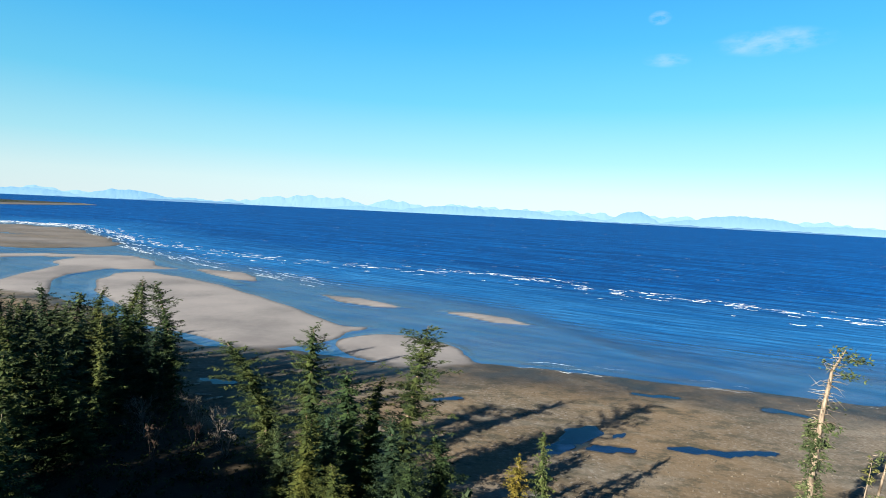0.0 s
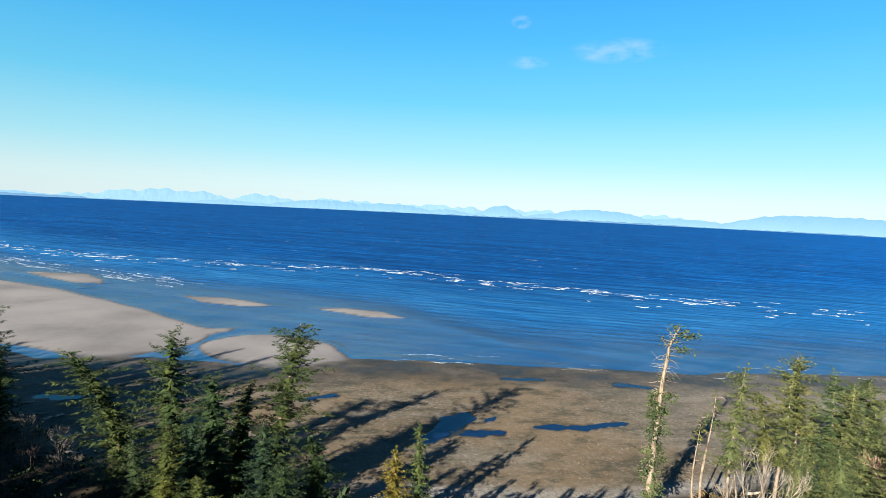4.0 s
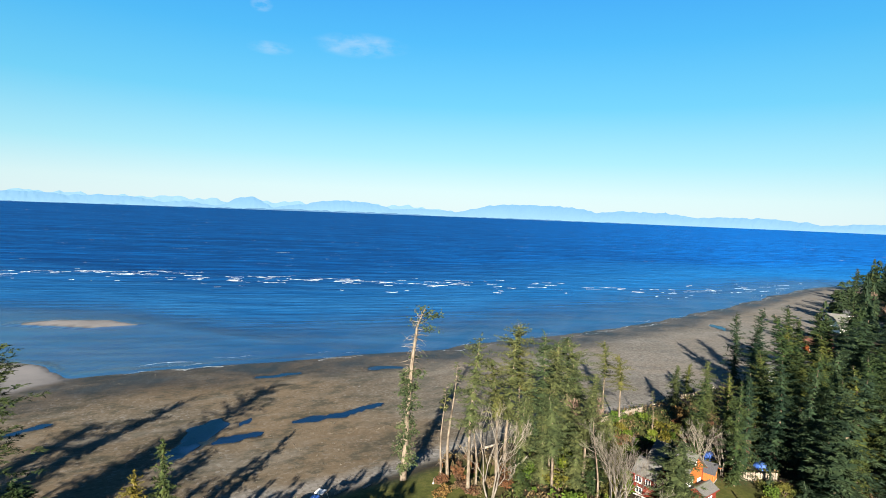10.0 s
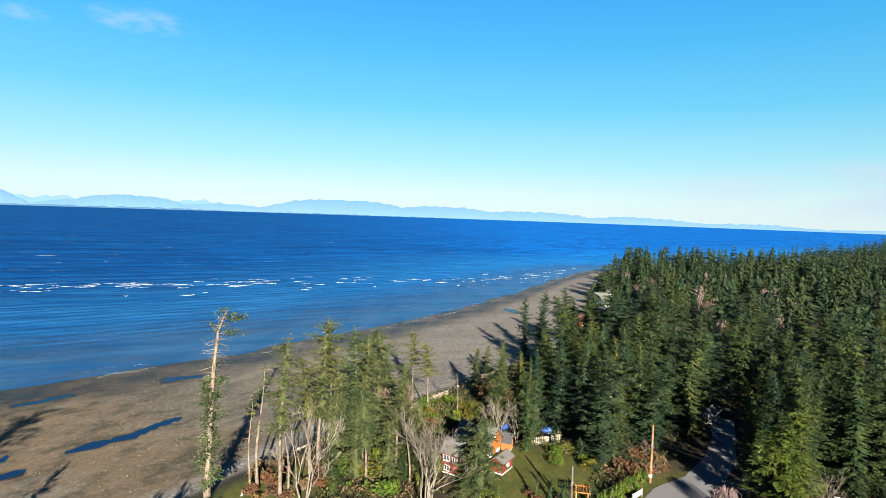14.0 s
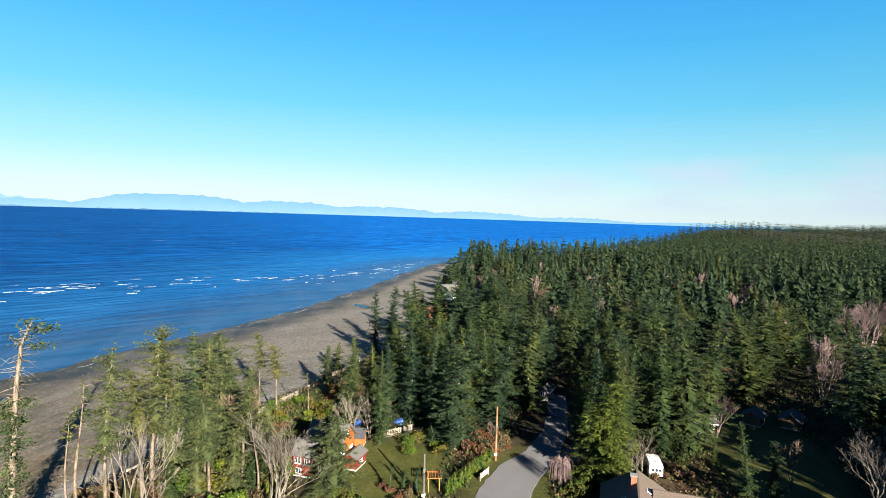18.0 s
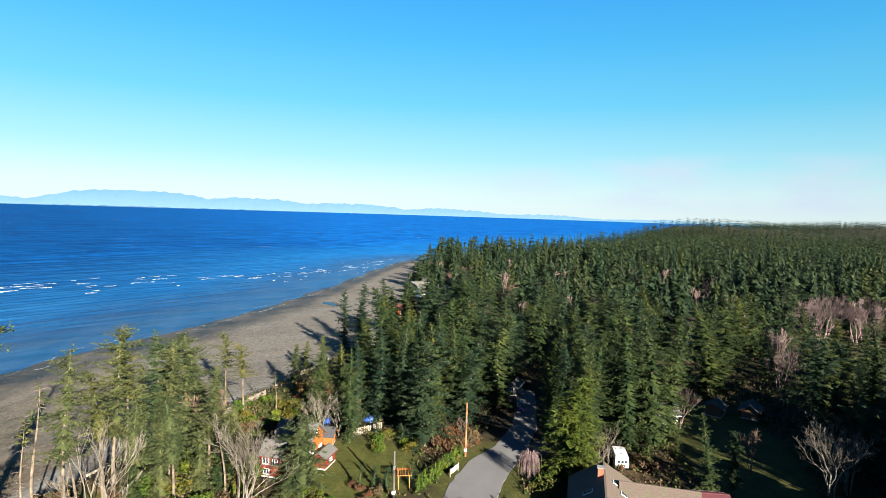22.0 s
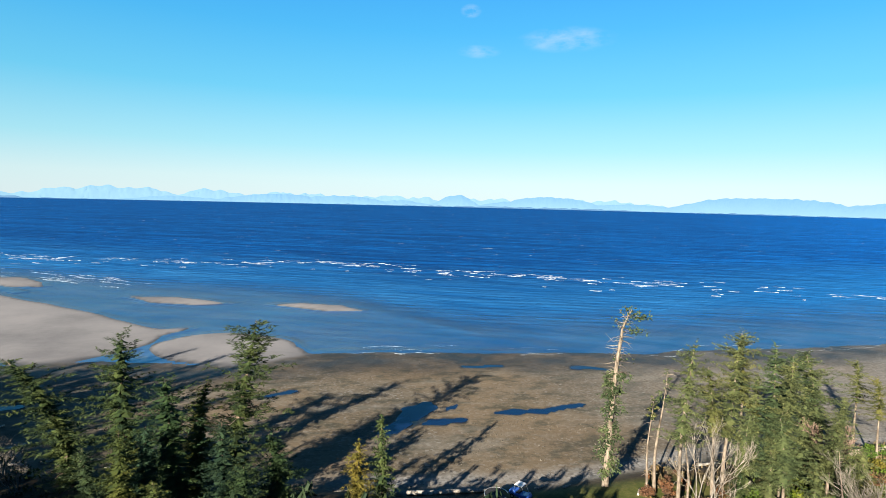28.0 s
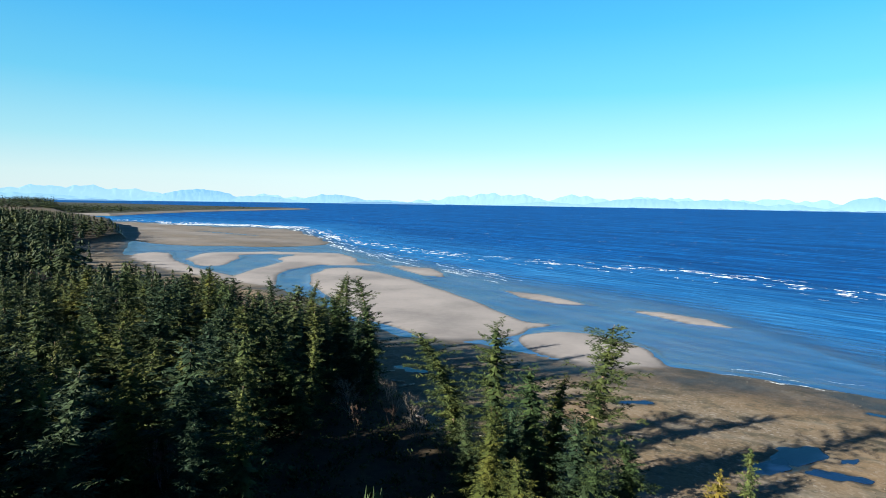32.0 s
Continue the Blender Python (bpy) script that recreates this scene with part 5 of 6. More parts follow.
# ---- the tall dying tree at the edge of the lawn ----
def old_snag():
    rng = np.random.default_rng(404)
    ob = tagged(new("dying_fir"), "tall dying fir, pale trunk, broken wind-bent top", "conifer tree")
    bend = [(0, 0, -0.5), (0.1, 0, 4), (0.25, 0.05, 9), (0.5, 0.1, 14), (0.8, 0.05, 18), (1.1, -0.1, 20.5), (1.15, -0.15, 21.6), (1.7, -0.5, 23.0), (2.2, -0.8, 24.3)]
    radii = [0.50, 0.40, 0.36, 0.31, 0.24, 0.19, 0.16, 0.11, 0.05]
    tv, tf = tube(bend, radii, 9)
    part("trunk", mesh_of("trunk", tv, tf, M_BARK_PALE, True), parent=ob, label="pale trunk with flaking bark")

    def axis(z):
        return np.array([np.interp(z, [p[2] for p in bend], [p[k] for p in bend]) for k in range(3)])

    dead, P, D = [], [], []
    for _ in range(210):
        z = rng.uniform(2, 23.5)
        a = rng.uniform(0, 6.28)
        L = rng.uniform(0.7, 2.0) * (1.05 if z > 15 else 0.85)
        p = axis(z)
        o = np.array([math.cos(a), math.sin(a), 0])
        dead.append(tube([p, p + o * L * 0.5 + np.array([0, 0, rng.normal(0.1, 0.2)]), p + o * L + np.array([0, 0, rng.normal(-0.1, 0.4)])], [0.05, 0.035, 0.01], 3))
        if z < 16 and rng.random() < 0.95:
            for s in np.linspace(0.2, 1, 22):
                P.append(p + o * L * s + rng.normal(0, 0.2, 3) - np.array([0, 0, 0.35 * s]))
                d = o + rng.normal(0, 0.6, 3) - np.array([0, 0, 0.5])
                D.append(d / np.linalg.norm(d))
    for cx, cy, cz, n in ((2.9, -1.1, 23.4, 150), (2.6, -1.0, 21.6, 100), (1.9, -0.4, 24.1, 80), (0.7, 0.3, 22.3, 50), (1.0, 0.2, 17.5, 50)):
        dead.append(tube([axis(min(cz - 0.4, 24)), (cx, cy, cz)], [0.06, 0.02], 4))
        for _ in range(n):
            P.append(np.array([cx, cy, cz]) + rng.normal(0, 1, 3) * np.array([0.75, 0.5, 0.25]))
            d = np.array([1, -0.3, 0]) + rng.normal(0, 0.5, 3)
            D.append(d / np.linalg.norm(d))
    dv, df = join_tubes(dead)
    part("deadwood", mesh_of("deadwood", dv, df, M_BARK_PALE), parent=ob)
    P, D = np.array(P), np.array(D)
    X = np.cross(D, np.array([0, 0, 1.0]) + rng.normal(0, 0.5, P.shape))
    X /= np.linalg.norm(X, axis=1)[:, None]
    V = np.stack([P, P + D * 0.18 + X * 0.10, P + D * 0.42, P + D * 0.18 - X * 0.10], 1).reshape(-1, 3)
    part("foliage", mesh_of("foliage", V, np.arange(len(V)).reshape(-1, 4), M_FIR_OLIVE), parent=ob, label="thin olive green clinging foliage")
    ob.matrix_basis = pose(43.0, 62.2, height_at(43, 62.2), 0, 0, -35)


old_snag()

# ---- road and drive ----
M_ROAD = plain_material("worn_asphalt", (0.130, 0.128, 0.130), 0.9, 0.15, 8, 0.18, coarse=0.25)
M_DRIVE = plain_material("dirt_drive", (0.1122, 0.0957, 0.0792), 0.95, 0.1, 3, 0.35, coarse=0.4)
M_WOOD = plain_material("weathered_wood", (0.198, 0.165, 0.132), 0.85, 0.1, 9, 0.3)
M_LOG = bark_material("driftwood", (0.198, 0.1716, 0.1386), (0.396, 0.363, 0.3168), 4)
M_POLE = bark_material("pole_wood", (0.1584, 0.0792, 0.0396), (0.2772, 0.1584, 0.0858), 5)
M_POLE_GREY = bark_material("grey_pole_wood", (0.0528, 0.0462, 0.0396), (0.099, 0.0891, 0.0792), 5)
M_METAL = plain_material("galvanised_metal", (0.363, 0.3696, 0.3762), 0.4, 0.5, 30, 0.1, 0.8)
M_WHITE = plain_material("white_paint", (0.62, 0.61, 0.59), 0.5, 0.4, 15, 0.06)
M_BLACK = plain_material("black_rubber", (0.0132, 0.0132, 0.0145), 0.8, 0.3, 15, 0.2)
M_RED = board_material("red_boards", (0.132, 0.0198, 0.0119))
M_ORANGE = board_material("orange_boards", (0.33, 0.0858, 0.0198))
M_CEDAR_WOOD = plain_material("orange_cedar_wood", (0.363, 0.132, 0.0396), 0.7, 0.2, 10, 0.25)
M_BROWN = board_material("brown_boards", (0.1056, 0.0594, 0.0396))
M_BEIGE = board_material("beige_boards", (0.2772, 0.2376, 0.1848))
M_GREYW = board_material("grey_boards", (0.198, 0.1914, 0.1848))
M_SHINGLE = roof_material("grey_shingles", (0.1056, 0.1023, 0.099))
M_SHINGLE_BROWN = roof_material("brown_shingles", (0.1122, 0.0858, 0.0726))
M_SHINGLE_DARK = roof_material("dark_shingles", (0.0561, 0.0561, 0.0627))
M_ROOF_WHITE = plain_material("white_metal_roof", (0.4884, 0.4884, 0.495), 0.45, 0.4, 6, 0.08)
M_ROOF_RED = roof_material("red_brown_roof", (0.0924, 0.0396, 0.0297))
M_BRICK = plain_material("red_brick", (0.2376, 0.0858, 0.0528), 0.9, 0.1, 14, 0.3)
M_MAROON = plain_material("maroon_boards", (0.0924, 0.0297, 0.0363), 0.8, 0.2, 8, 0.2)
M_TARP = plain_material("blue_tarpaulin", (0.033, 0.0858, 0.297), 0.5, 0.4, 6, 0.25)
M_BLUE = plain_material("blue_paint", (0.0198, 0.066, 0.2772), 0.3, 0.5, 20, 0.1)
M_NAVY = plain_material("dark_blue_paint", (0.0079, 0.0145, 0.066), 0.25, 0.5, 20, 0.1)
gk = Nodes("window_glass", 0.05, 0.6)
gk.base((0.02, 0.03, 0.04))
M_GLASS = gk.mat


def ribbon(name, pts, half, material, label, lift=0.05):
    """A strip laid along a line, with a slightly crowned surface and sunk edges."""
    verts, faces = [], []
    P = [Vector((x, y, 0)) for x, y in pts]
    fine_pts = []
    for i in range(len(P) - 1):
        for s in np.linspace(0, 1, 7)[:-1]:
            fine_pts.append((P[i].lerp(P[i + 1], s), half[i] * (1 - s) + half[i + 1] * s))
    fine_pts.append((P[-1], half[-1]))
    rng = np.random.default_rng(5)
    for i, (p, w) in enumerate(fine_pts):
        d = (fine_pts[min(i + 1, len(fine_pts) - 1)][0] - fine_pts[max(i - 1, 0)][0]).normalized()
        n = Vector((-d.y, d.x, 0))
        for s in (-1.0, -0.96, -0.5, 0, 0.5, 0.96, 1.0):
            q = p + n * w * (s + (rng.normal(0, 0.03) if abs(s) > 0.9 else 0))
            verts.append((q.x, q.y, height_at(q.x, q.y) + (lift + 0.04 * (1 - abs(s)) if abs(s) < 0.99 else -0.10)))
    for i in range(len(fine_pts) - 1):
        for k in range(6):
            a = i * 7 + k
            faces.append((a, a + 1, a + 8, a + 7))
    return tagged(new(name, mesh_of(name, verts, faces, material)), label, name, kind="structure")


ribbon("road", [(48, 13), (62, 13.0), (72, 12.8), (79, 12.0), (86, 9.8), (96, 8.6), (104, 9.2), (116, 10.4)], [3.6, 3.6, 3.5, 3.3, 2.6, 2.2, 2.0, 1.8], M_ROAD, "worn grey asphalt lane between the houses", 0.06)
ribbon("drive", [(84, 8), (92, 2.5), (100, 1.0), (110, 2)], [2.0, 2.2, 2.2, 2.0], M_DRIVE, "bare dirt drive under the trees", 0.03)


# ---- houses ----
def window(parent, where, w, h, frame_mat=None):
    """A window that stands in a wall: a casing, a sill and two panes; local x along the wall, y outwards."""
    fm = frame_mat or M_WHITE
    bm = bmesh.new()
    t = 0.09
    for x0, x1, z0, z1 in ((-w / 2, w / 2, h - t, h), (-w / 2, -w / 2 + t, 0, h), (w / 2 - t, w / 2, 0, h), (-t / 2, t / 2, 0, h), (-w / 2, w / 2, 0, t)):
        box(bm, x0, x1, -0.04, 0.07, z0, z1)
    win = part("window", bm, fm, parent, at=where)
    for sx in (-1, 1):
        pb = bmesh.new()
        x0, x1 = sorted((sx * t / 2, sx * (w / 2 - t)))
        box(pb, x0, x1, 0.0, 0.03, t, h - t)
        part("pane", pb, M_GLASS, win)
    sb = bmesh.new()
    box(sb, -w / 2 - 0.06, w / 2 + 0.06, -0.02, 0.14, -0.07, -0.002)
    part("sill", sb, fm, win)
    return win


def gable_house(name, label, x, y, turn, length, width, wall, rise, wall_mat, roof_mat, openings=(), over=0.45, category="house", chimney=None, lights=(), door=None, base=0.25, gable_mat=None):
    """A house with a ridge along its local y axis. openings: side, along, up, w, h; side is one of 'x-', 'x+', 'y-', 'y+'."""
    ob = tagged(new(name), label, category)
    ob.matrix_basis = pose(x, y, height_at(x, y) - 0.05, 0, 0, turn)
    W, L = width / 2, length / 2
    # walls with thickness: two long sides and two gable ends
    for sgn in (-1, 1):
        bm = bmesh.new()
        a, b = sorted((sgn * W, sgn * (W - 0.2)))
        box(bm, a, b, -L, L, base, wall)
        part("wall", bm, wall_mat, ob)
        y0, y1 = sorted((sgn * L, sgn * (L - 0.2)))
        verts = [(px, py, pz) for py in (y0, y1) for px, pz in ((-W + 0.2, base), (W - 0.2, base), (W - 0.2, wall + rise * 0.2 / W * 0.9), (0, wall + rise * 0.97), (-W + 0.2, wall + rise * 0.2 / W * 0.9))]
        faces = [(4, 3, 2, 1, 0), (5, 6, 7, 8, 9)] + [(i, (i + 1) % 5, (i + 1) % 5 + 5, i + 5) for i in range(5)]
        part("gable_wall", mesh_of("gable_wall", verts, faces, gable_mat or wall_mat), parent=ob)
    bm = bmesh.new()
    box(bm, -W - 0.05, W + 0.05, -L - 0.05, L + 0.05, -0.4, base)
    part("foundation", bm, plain_material("concrete", (0.32, 0.31, 0.29), 0.9, 0.1, 12, 0.15), ob)
    slope = math.atan2(rise, W)
    run = math.hypot(W, rise) + over
    for sgn in (-1, 1):
        bm = bmesh.new()
        rows = max(4, int(run / 0.32))
        up = Vector((math.sin(slope) * sgn, 0, math.cos(slope)))
        line = []
        for k in range(rows):
            for s, o in ((k / rows * run, 0.085), ((k + 1) / rows * run, 0.125)):
                line.append(Vector((math.cos(slope) * s * sgn, 0, wall + rise - math.sin(slope) * s)) + up * o)
        foot = Vector((math.cos(slope) * run * sgn, 0, wall + rise - math.sin(slope) * run)) + up * 0.02
        head = Vector((0, 0, wall + rise)) + up * 0.02
        line += [foot, head]
        ends = [[bm.verts.new(q + Vector((0, yy, 0))) for q in line] for yy in (-L - over, L + over)]
        n = len(line)
        for k in range(n):
            bm.faces.new((ends[0][k], ends[0][(k + 1) % n], ends[1][(k + 1) % n], ends[1][k]))
        bm.faces.new(ends[0][::-1])
        bm.faces.new(ends[1])
        bmesh.ops.recalc_face_normals(bm, faces=bm.faces)
        part("roof_slope", bm, roof_mat, ob)
        bm = bmesh.new()
        e = Vector((math.cos(slope) * run * sgn, 0, wall + rise - math.sin(slope) * run))
        x0, x1 = sorted((e.x, e.x + 0.1 * sgn))
        box(bm, x0, x1, -L - over, L + over, e.z - 0.04, e.z + 0.1)
        part("gutter", bm, wall_mat if wall_mat in (M_BROWN, M_RED, M_ORANGE) else M_WHITE, ob)
    bm = bmesh.new()
    box(bm, -0.12, 0.12, -L - over, L + over, wall + rise + 0.09, wall + rise + 0.16)
    part("ridge_cap", bm, roof_mat, ob)
    face = {"x-": (90, lambda a: (-W, a)), "x+": (-90, lambda a: (W, a)), "y-": (180, lambda a: (a, -L)), "y+": (0, lambda a: (a, L))}
    for side, a, up, w, h in openings:
        rot, at = face[side]
        px, py = at(a)
        window(ob, pose(px, py, up, 0, 0, rot), w, h)
    if door:
        side, a, w, h, mat = door
        rot, at = face[side]
        px, py = at(a)
        bm = bmesh.new()
        box(bm, -w / 2, w / 2, -0.05, 0.06, base, base + h)
        leaf = part("door", bm, mat, ob, at=pose(px, py, 0, 0, 0, rot))
        for k in range(4):
            bm = bmesh.new()
            box(bm, -w / 2 + 0.12, w / 2 - 0.12, 0.05, 0.085, base + 0.1 + k * h / 4, base + (k + 1) * h / 4 - 0.06)
            part("door_panel", bm, mat, leaf)
    if chimney:
        cx, cy, tall = chimney
        bm = bmesh.new()
        box(bm, cx - 0.35, cx + 0.35, cy - 0.35, cy + 0.35, wall, wall + rise + tall, 0.02)
        stack = part("chimney", bm, M_BRICK, ob)
        bm = bmesh.new()
        box(bm, cx - 0.45, cx + 0.45, cy - 0.45, cy + 0.45, wall + rise + tall, wall + rise + tall + 0.1)
        part("cap", bm, M_GREYW, stack)
    for sgn, a, s in lights:
        q = Vector((math.cos(slope) * s * sgn, a, wall + rise - math.sin(slope) * s))
        m = Matrix.Translation(q + Vector((math.sin(slope) * sgn, 0, math.cos(slope))) * 0.13) @ pose(0, 0, 0, 0, math.degrees(slope) * sgn, 0)
        bm = bmesh.new()
        box(bm, -0.65, 0.65, -0.4, 0.4, 0, 0.1, 0.02)
        sky_win = part("skylight", bm, M_WHITE, ob, at=m)
        bm = bmesh.new()
        box(bm, -0.57, 0.57, -0.32, 0.32, 0.1, 0.12)
        part("pane", bm, M_GLASS, sky_win)
    return ob


gable_house("house", "orange and red board house with grey shingle roof", 72.6, 39.0, 0, 5.4, 4.4, 3.8, 1.9, M_RED, M_SHINGLE,
            [("y-", -1.2, 1.9, 1.4, 1.1), ("y-", -0.2, 4.4, 0.8, 0.8), ("x-", -2.2, 1.6, 1.2, 1.1)], door=("y-", 1.2, 0.95, 2.05, M_WHITE), gable_mat=M_ORANGE)
gable_house("house_wing", "red board house wing with worn grey shingles", 68.0, 40.0, 0, 3.0, 3.2, 3.1, 1.6, M_RED, M_SHINGLE,
            [("x-", 0.7, 1.9, 1.0, 0.9), ("x-", -0.7, 1.9, 0.8, 0.9), ("x-", 0.6, 0.5, 0.9, 0.8)], category="house wing", over=0.3)
gable_house("porch", "small red porch with a sagging grey roof", 72.2, 34.9, 90, 3.2, 2.0, 1.8, 0.6, M_RED, M_SHINGLE, [("x-", 0.0, 0.8, 0.9, 0.8)], over=0.3, category="porch")
gable_house("garage", "orange board garage beside the house", 78.6, 38.4, 12, 3.6, 2.6, 1.9, 0.8, M_ORANGE, M_SHINGLE_DARK, category="garage", door=("y-", 0.2, 1.8, 1.6, M_CEDAR_WOOD))
gable_house("woodshed", "low shed with a red-brown roof", 90.5, 39.5, 20, 4.0, 3.2, 2.0, 1.0, M_BROWN, M_ROOF_RED, category="shed")
gable_house("bungalow", "brown bungalow with a broad brown shingle roof", 67.0, -3.8, 90, 14.5, 7.6, 2.5, 2.2, M_BROWN, M_SHINGLE_BROWN,
            [("y+", 0.0, 0.9, 1.4, 1.1)], over=0.6, chimney=(0.5, -4.2, 0.9), lights=((-1, -3.6, 1.7), (-1, -2.0, 2.7), (1, -1.0, 2.2)))
gable_house("bungalow_wing", "long wing of the bungalow, brown shingle roof", 70.6, -10.2, 0, 8.2, 6.2, 2.45, 1.9, M_BROWN, M_SHINGLE_BROWN, over=0.6, category="house wing")
gable_house("tool_shed", "maroon painted shed beside the bungalow", 74.2, -17.0, 8, 3.6, 3.0, 2.3, 0.5, M_MAROON, M_MAROON, over=0.2, category="shed")
gable_house("cabin", "grey little cabin at the end of the lane", 114.2, 12.6, 82, 5.0, 2.2, 1.8, 0.8, M_GREYW, M_SHINGLE, [("y+", 0.0, 0.9, 0.9, 0.9)], over=0.3, category="cabin")
gable_house("cottage", "beige cottage half hidden by trees", 107, -15.4, 10, 3.8, 4.4, 2.3, 1.1, M_BEIGE, M_SHINGLE, [("x-", 0.8, 1.0, 1.2, 1.0), ("x-", -1.2, 1.0, 0.9, 1.0)], category="cottage")
gable_house("white_roofed_house", "house with a bright white metal roof in the wood", 168, -27, 62, 5, 3.6, 2.2, 1.2, M_GREYW, M_ROOF_WHITE, [("y-", 0.0, 1.0, 1.5, 1.2)])
gable_house("red_roofed_house", "house with a red-brown roof in the shade", 141, -24, 75, 4.6, 3.6, 2.1, 1.2, M_BROWN, M_ROOF_RED)
gable_house("barn", "dark weathered shed on the edge of the field", 114.5, -25.6, 65, 3.6, 2.8, 1.9, 0.8, M_BROWN, M_SHINGLE_DARK, category="shed")
gable_house("barn", "long dark shed on the edge of the field", 115.5, -32, 70, 4.4, 2.8, 1.8, 0.8, M_BROWN, M_SHINGLE_DARK, category="shed")
for i, (x, y, turn, L, W, wm, rm) in enumerate(((146, 53.5, 30, 7, 6, M_GREYW, M_SHINGLE_DARK), (152, 50, -20, 6, 5, M_BROWN, M_SHINGLE_DARK), (186, 60, 25, 7, 5.5, M_ORANGE, M_ROOF_RED), (231, 65, 40, 8, 6, M_WHITE, M_SHINGLE), (240, 59, 10, 9, 6.5, M_BEIGE, M_SHINGLE), (246, 74, 30, 7, 5.5, M_WHITE, M_SHINGLE), (262, 72, 30, 8, 6, M_BEIGE, M_SHINGLE_DARK))):
    gable_house("beach_house", ("grey", "brown", "orange", "white", "beige", "white", "beige")[i] + " beach house among trees above the shore", x, y, turn, L, W, 2.7, 1.7, wm, rm,
                [("x-", 1.2, 0.9, 1.4, 1.2), ("x-", -1.2, 0.9, 1.4, 1.2), ("y+", 0, 0.9, 1.6, 1.2)])


# ---- vehicles ----
def wheel(parent, x, y, r=0.32):
    verts, faces = tube([(-0.11, 0, 0), (-0.08, 0, 0), (0.08, 0, 0), (0.11, 0, 0)], [r * 0.82, r, r, r * 0.82], 14)
    faces.append(tuple(range(13, -1, -1)))
    tyre = part("wheel", mesh_of("wheel", verts, faces, M_BLACK), parent=parent, at=pose(x, y, r))
    v, f = tube([(-0.12, 0, 0), (0.12, 0, 0)], [r * 0.55, r * 0.55], 10)
    f.append(tuple(range(9, -1, -1)))
    part("rim", mesh_of("rim", v, f, M_METAL), parent=tyre)


def hull(sections, material, name, parent, label=""):
    """A body lofted over cross sections: y, half width, z of sill, z of top."""
    verts, faces = [], []
    for y, w, z0, z1 in sections:
        for fx, fz in ((-0.92, 0), (-1, 0.25), (-0.98, 0.75), (-0.86, 1), (0.86, 1), (0.98, 0.75), (1, 0.25), (0.92, 0)):
            verts.append((fx * w, y, z0 + (z1 - z0) * fz))
    n = 8
    for i in range(len(sections) - 1):
        for k in range(n):
            a, b = i * n + k, i * n + (k + 1) % n
            faces.append((a, b, b + n, a + n))
    faces += [tuple(range(n - 1, -1, -1)), tuple(range((len(sections) - 1) * n, len(sections) * n))]
    return part(name, mesh_of(name, verts, faces, material, False), parent=parent, label=label)


def parked_car(x, y, turn):
    ob = tagged(new("car"), "dark blue car parked on the shaded lane", "car")
    hull([(-2.15, 0.70, 0.35, 0.62), (-1.9, 0.84, 0.25, 0.82), (-0.9, 0.88, 0.22, 0.92), (0.9, 0.88, 0.22, 0.94), (1.9, 0.85, 0.25, 0.90), (2.12, 0.72, 0.38, 0.80)], M_NAVY, "body", ob)
    hull([(-1.15, 0.70, 0.90, 0.95), (-0.45, 0.66, 0.90, 1.40), (0.8, 0.66, 0.90, 1.42), (1.55, 0.70, 0.90, 0.97)], M_GLASS, "windows", ob)
    bm = bmesh.new()
    box(bm, -0.57, 0.57, -0.42, 0.78, 1.40, 1.45, 0.02)
    part("roof", bm, M_NAVY, ob)
    for sx in (-1, 1):
        for wy in (-1.35, 1.3):
            wheel(ob, sx * 0.80, wy)
        bm = bmesh.new()
        box(bm, sx * 0.62 - 0.16, sx * 0.62 + 0.16, -2.14, -2.02, 0.55, 0.70, 0.02)
        part("headlight", bm, M_WHITE, ob)
        bm = bmesh.new()
        box(bm, sx * 0.62 - 0.14, sx * 0.62 + 0.14, 2.02, 2.13, 0.62, 0.76, 0.02)
        part("tail_light", bm, M_MAROON, ob)
    ob.matrix_basis = pose(x, y, height_at(x, y) + 0.10, 0, 0, turn)


parked_car(104.2, 10.4, 100)


def camper(x, y, turn):
    ob = tagged(new("travel_trailer"), "white travel trailer with dark windows on grass", "trailer")
    bm = bmesh.new()
    box(bm, -1.2, 1.2, 0, 5.4, 0.55, 2.7, 0.12)
    body = part("body", bm, M_WHITE, ob)
    bm = bmesh.new()
    box(bm, -1.23, 1.23, -0.02, 5.42, 0.50, 0.62, 0.02)
    part("chassis", bm, M_METAL, ob)
    for wx in (-0.55, 0.1, 0.7):
        bm = bmesh.new()
        box(bm, wx - 0.22, wx + 0.22, -0.03, 0.0, 1.45, 1.95, 0.01)
        part("window", bm, M_GLASS, body)
    for wy in (1.2, 3.9):
        bm = bmesh.new()
        box(bm, -1.23, -1.2, wy - 0.5, wy + 0.5, 1.4, 2.0, 0.01)
        part("window", bm, M_GLASS, body)
    bm = bmesh.new()
    box(bm, -1.23, -1.2, 2.3, 2.9, 0.75, 2.4, 0.01)
    part("door", bm, M_GREYW, body)
    for rx, ry in ((0.3, 1.5), (-0.3, 3.8)):
        bm = bmesh.new()
        box(bm, rx - 0.2, rx + 0.2, ry - 0.2, ry + 0.2, 2.7, 2.85, 0.03)
        part("roof_vent", bm, M_WHITE, body)
    for sx in (-1, 1):
        for wy in (2.4, 3.2):
            wheel(ob, sx * 1.05, wy, 0.36)
    v, f = tube([(0, 0, 0.5), (0, -1.1, 0.45)], [0.06, 0.05], 6)
    part("drawbar", mesh_of("drawbar", v, f, M_METAL), parent=ob)
    ob.matrix_basis = pose(x, y, height_at(x, y), 0, 0, turn) @ Matrix.Diagonal((0.8, 0.72, 0.74, 1))


camper(83.8, -6.8, -84)


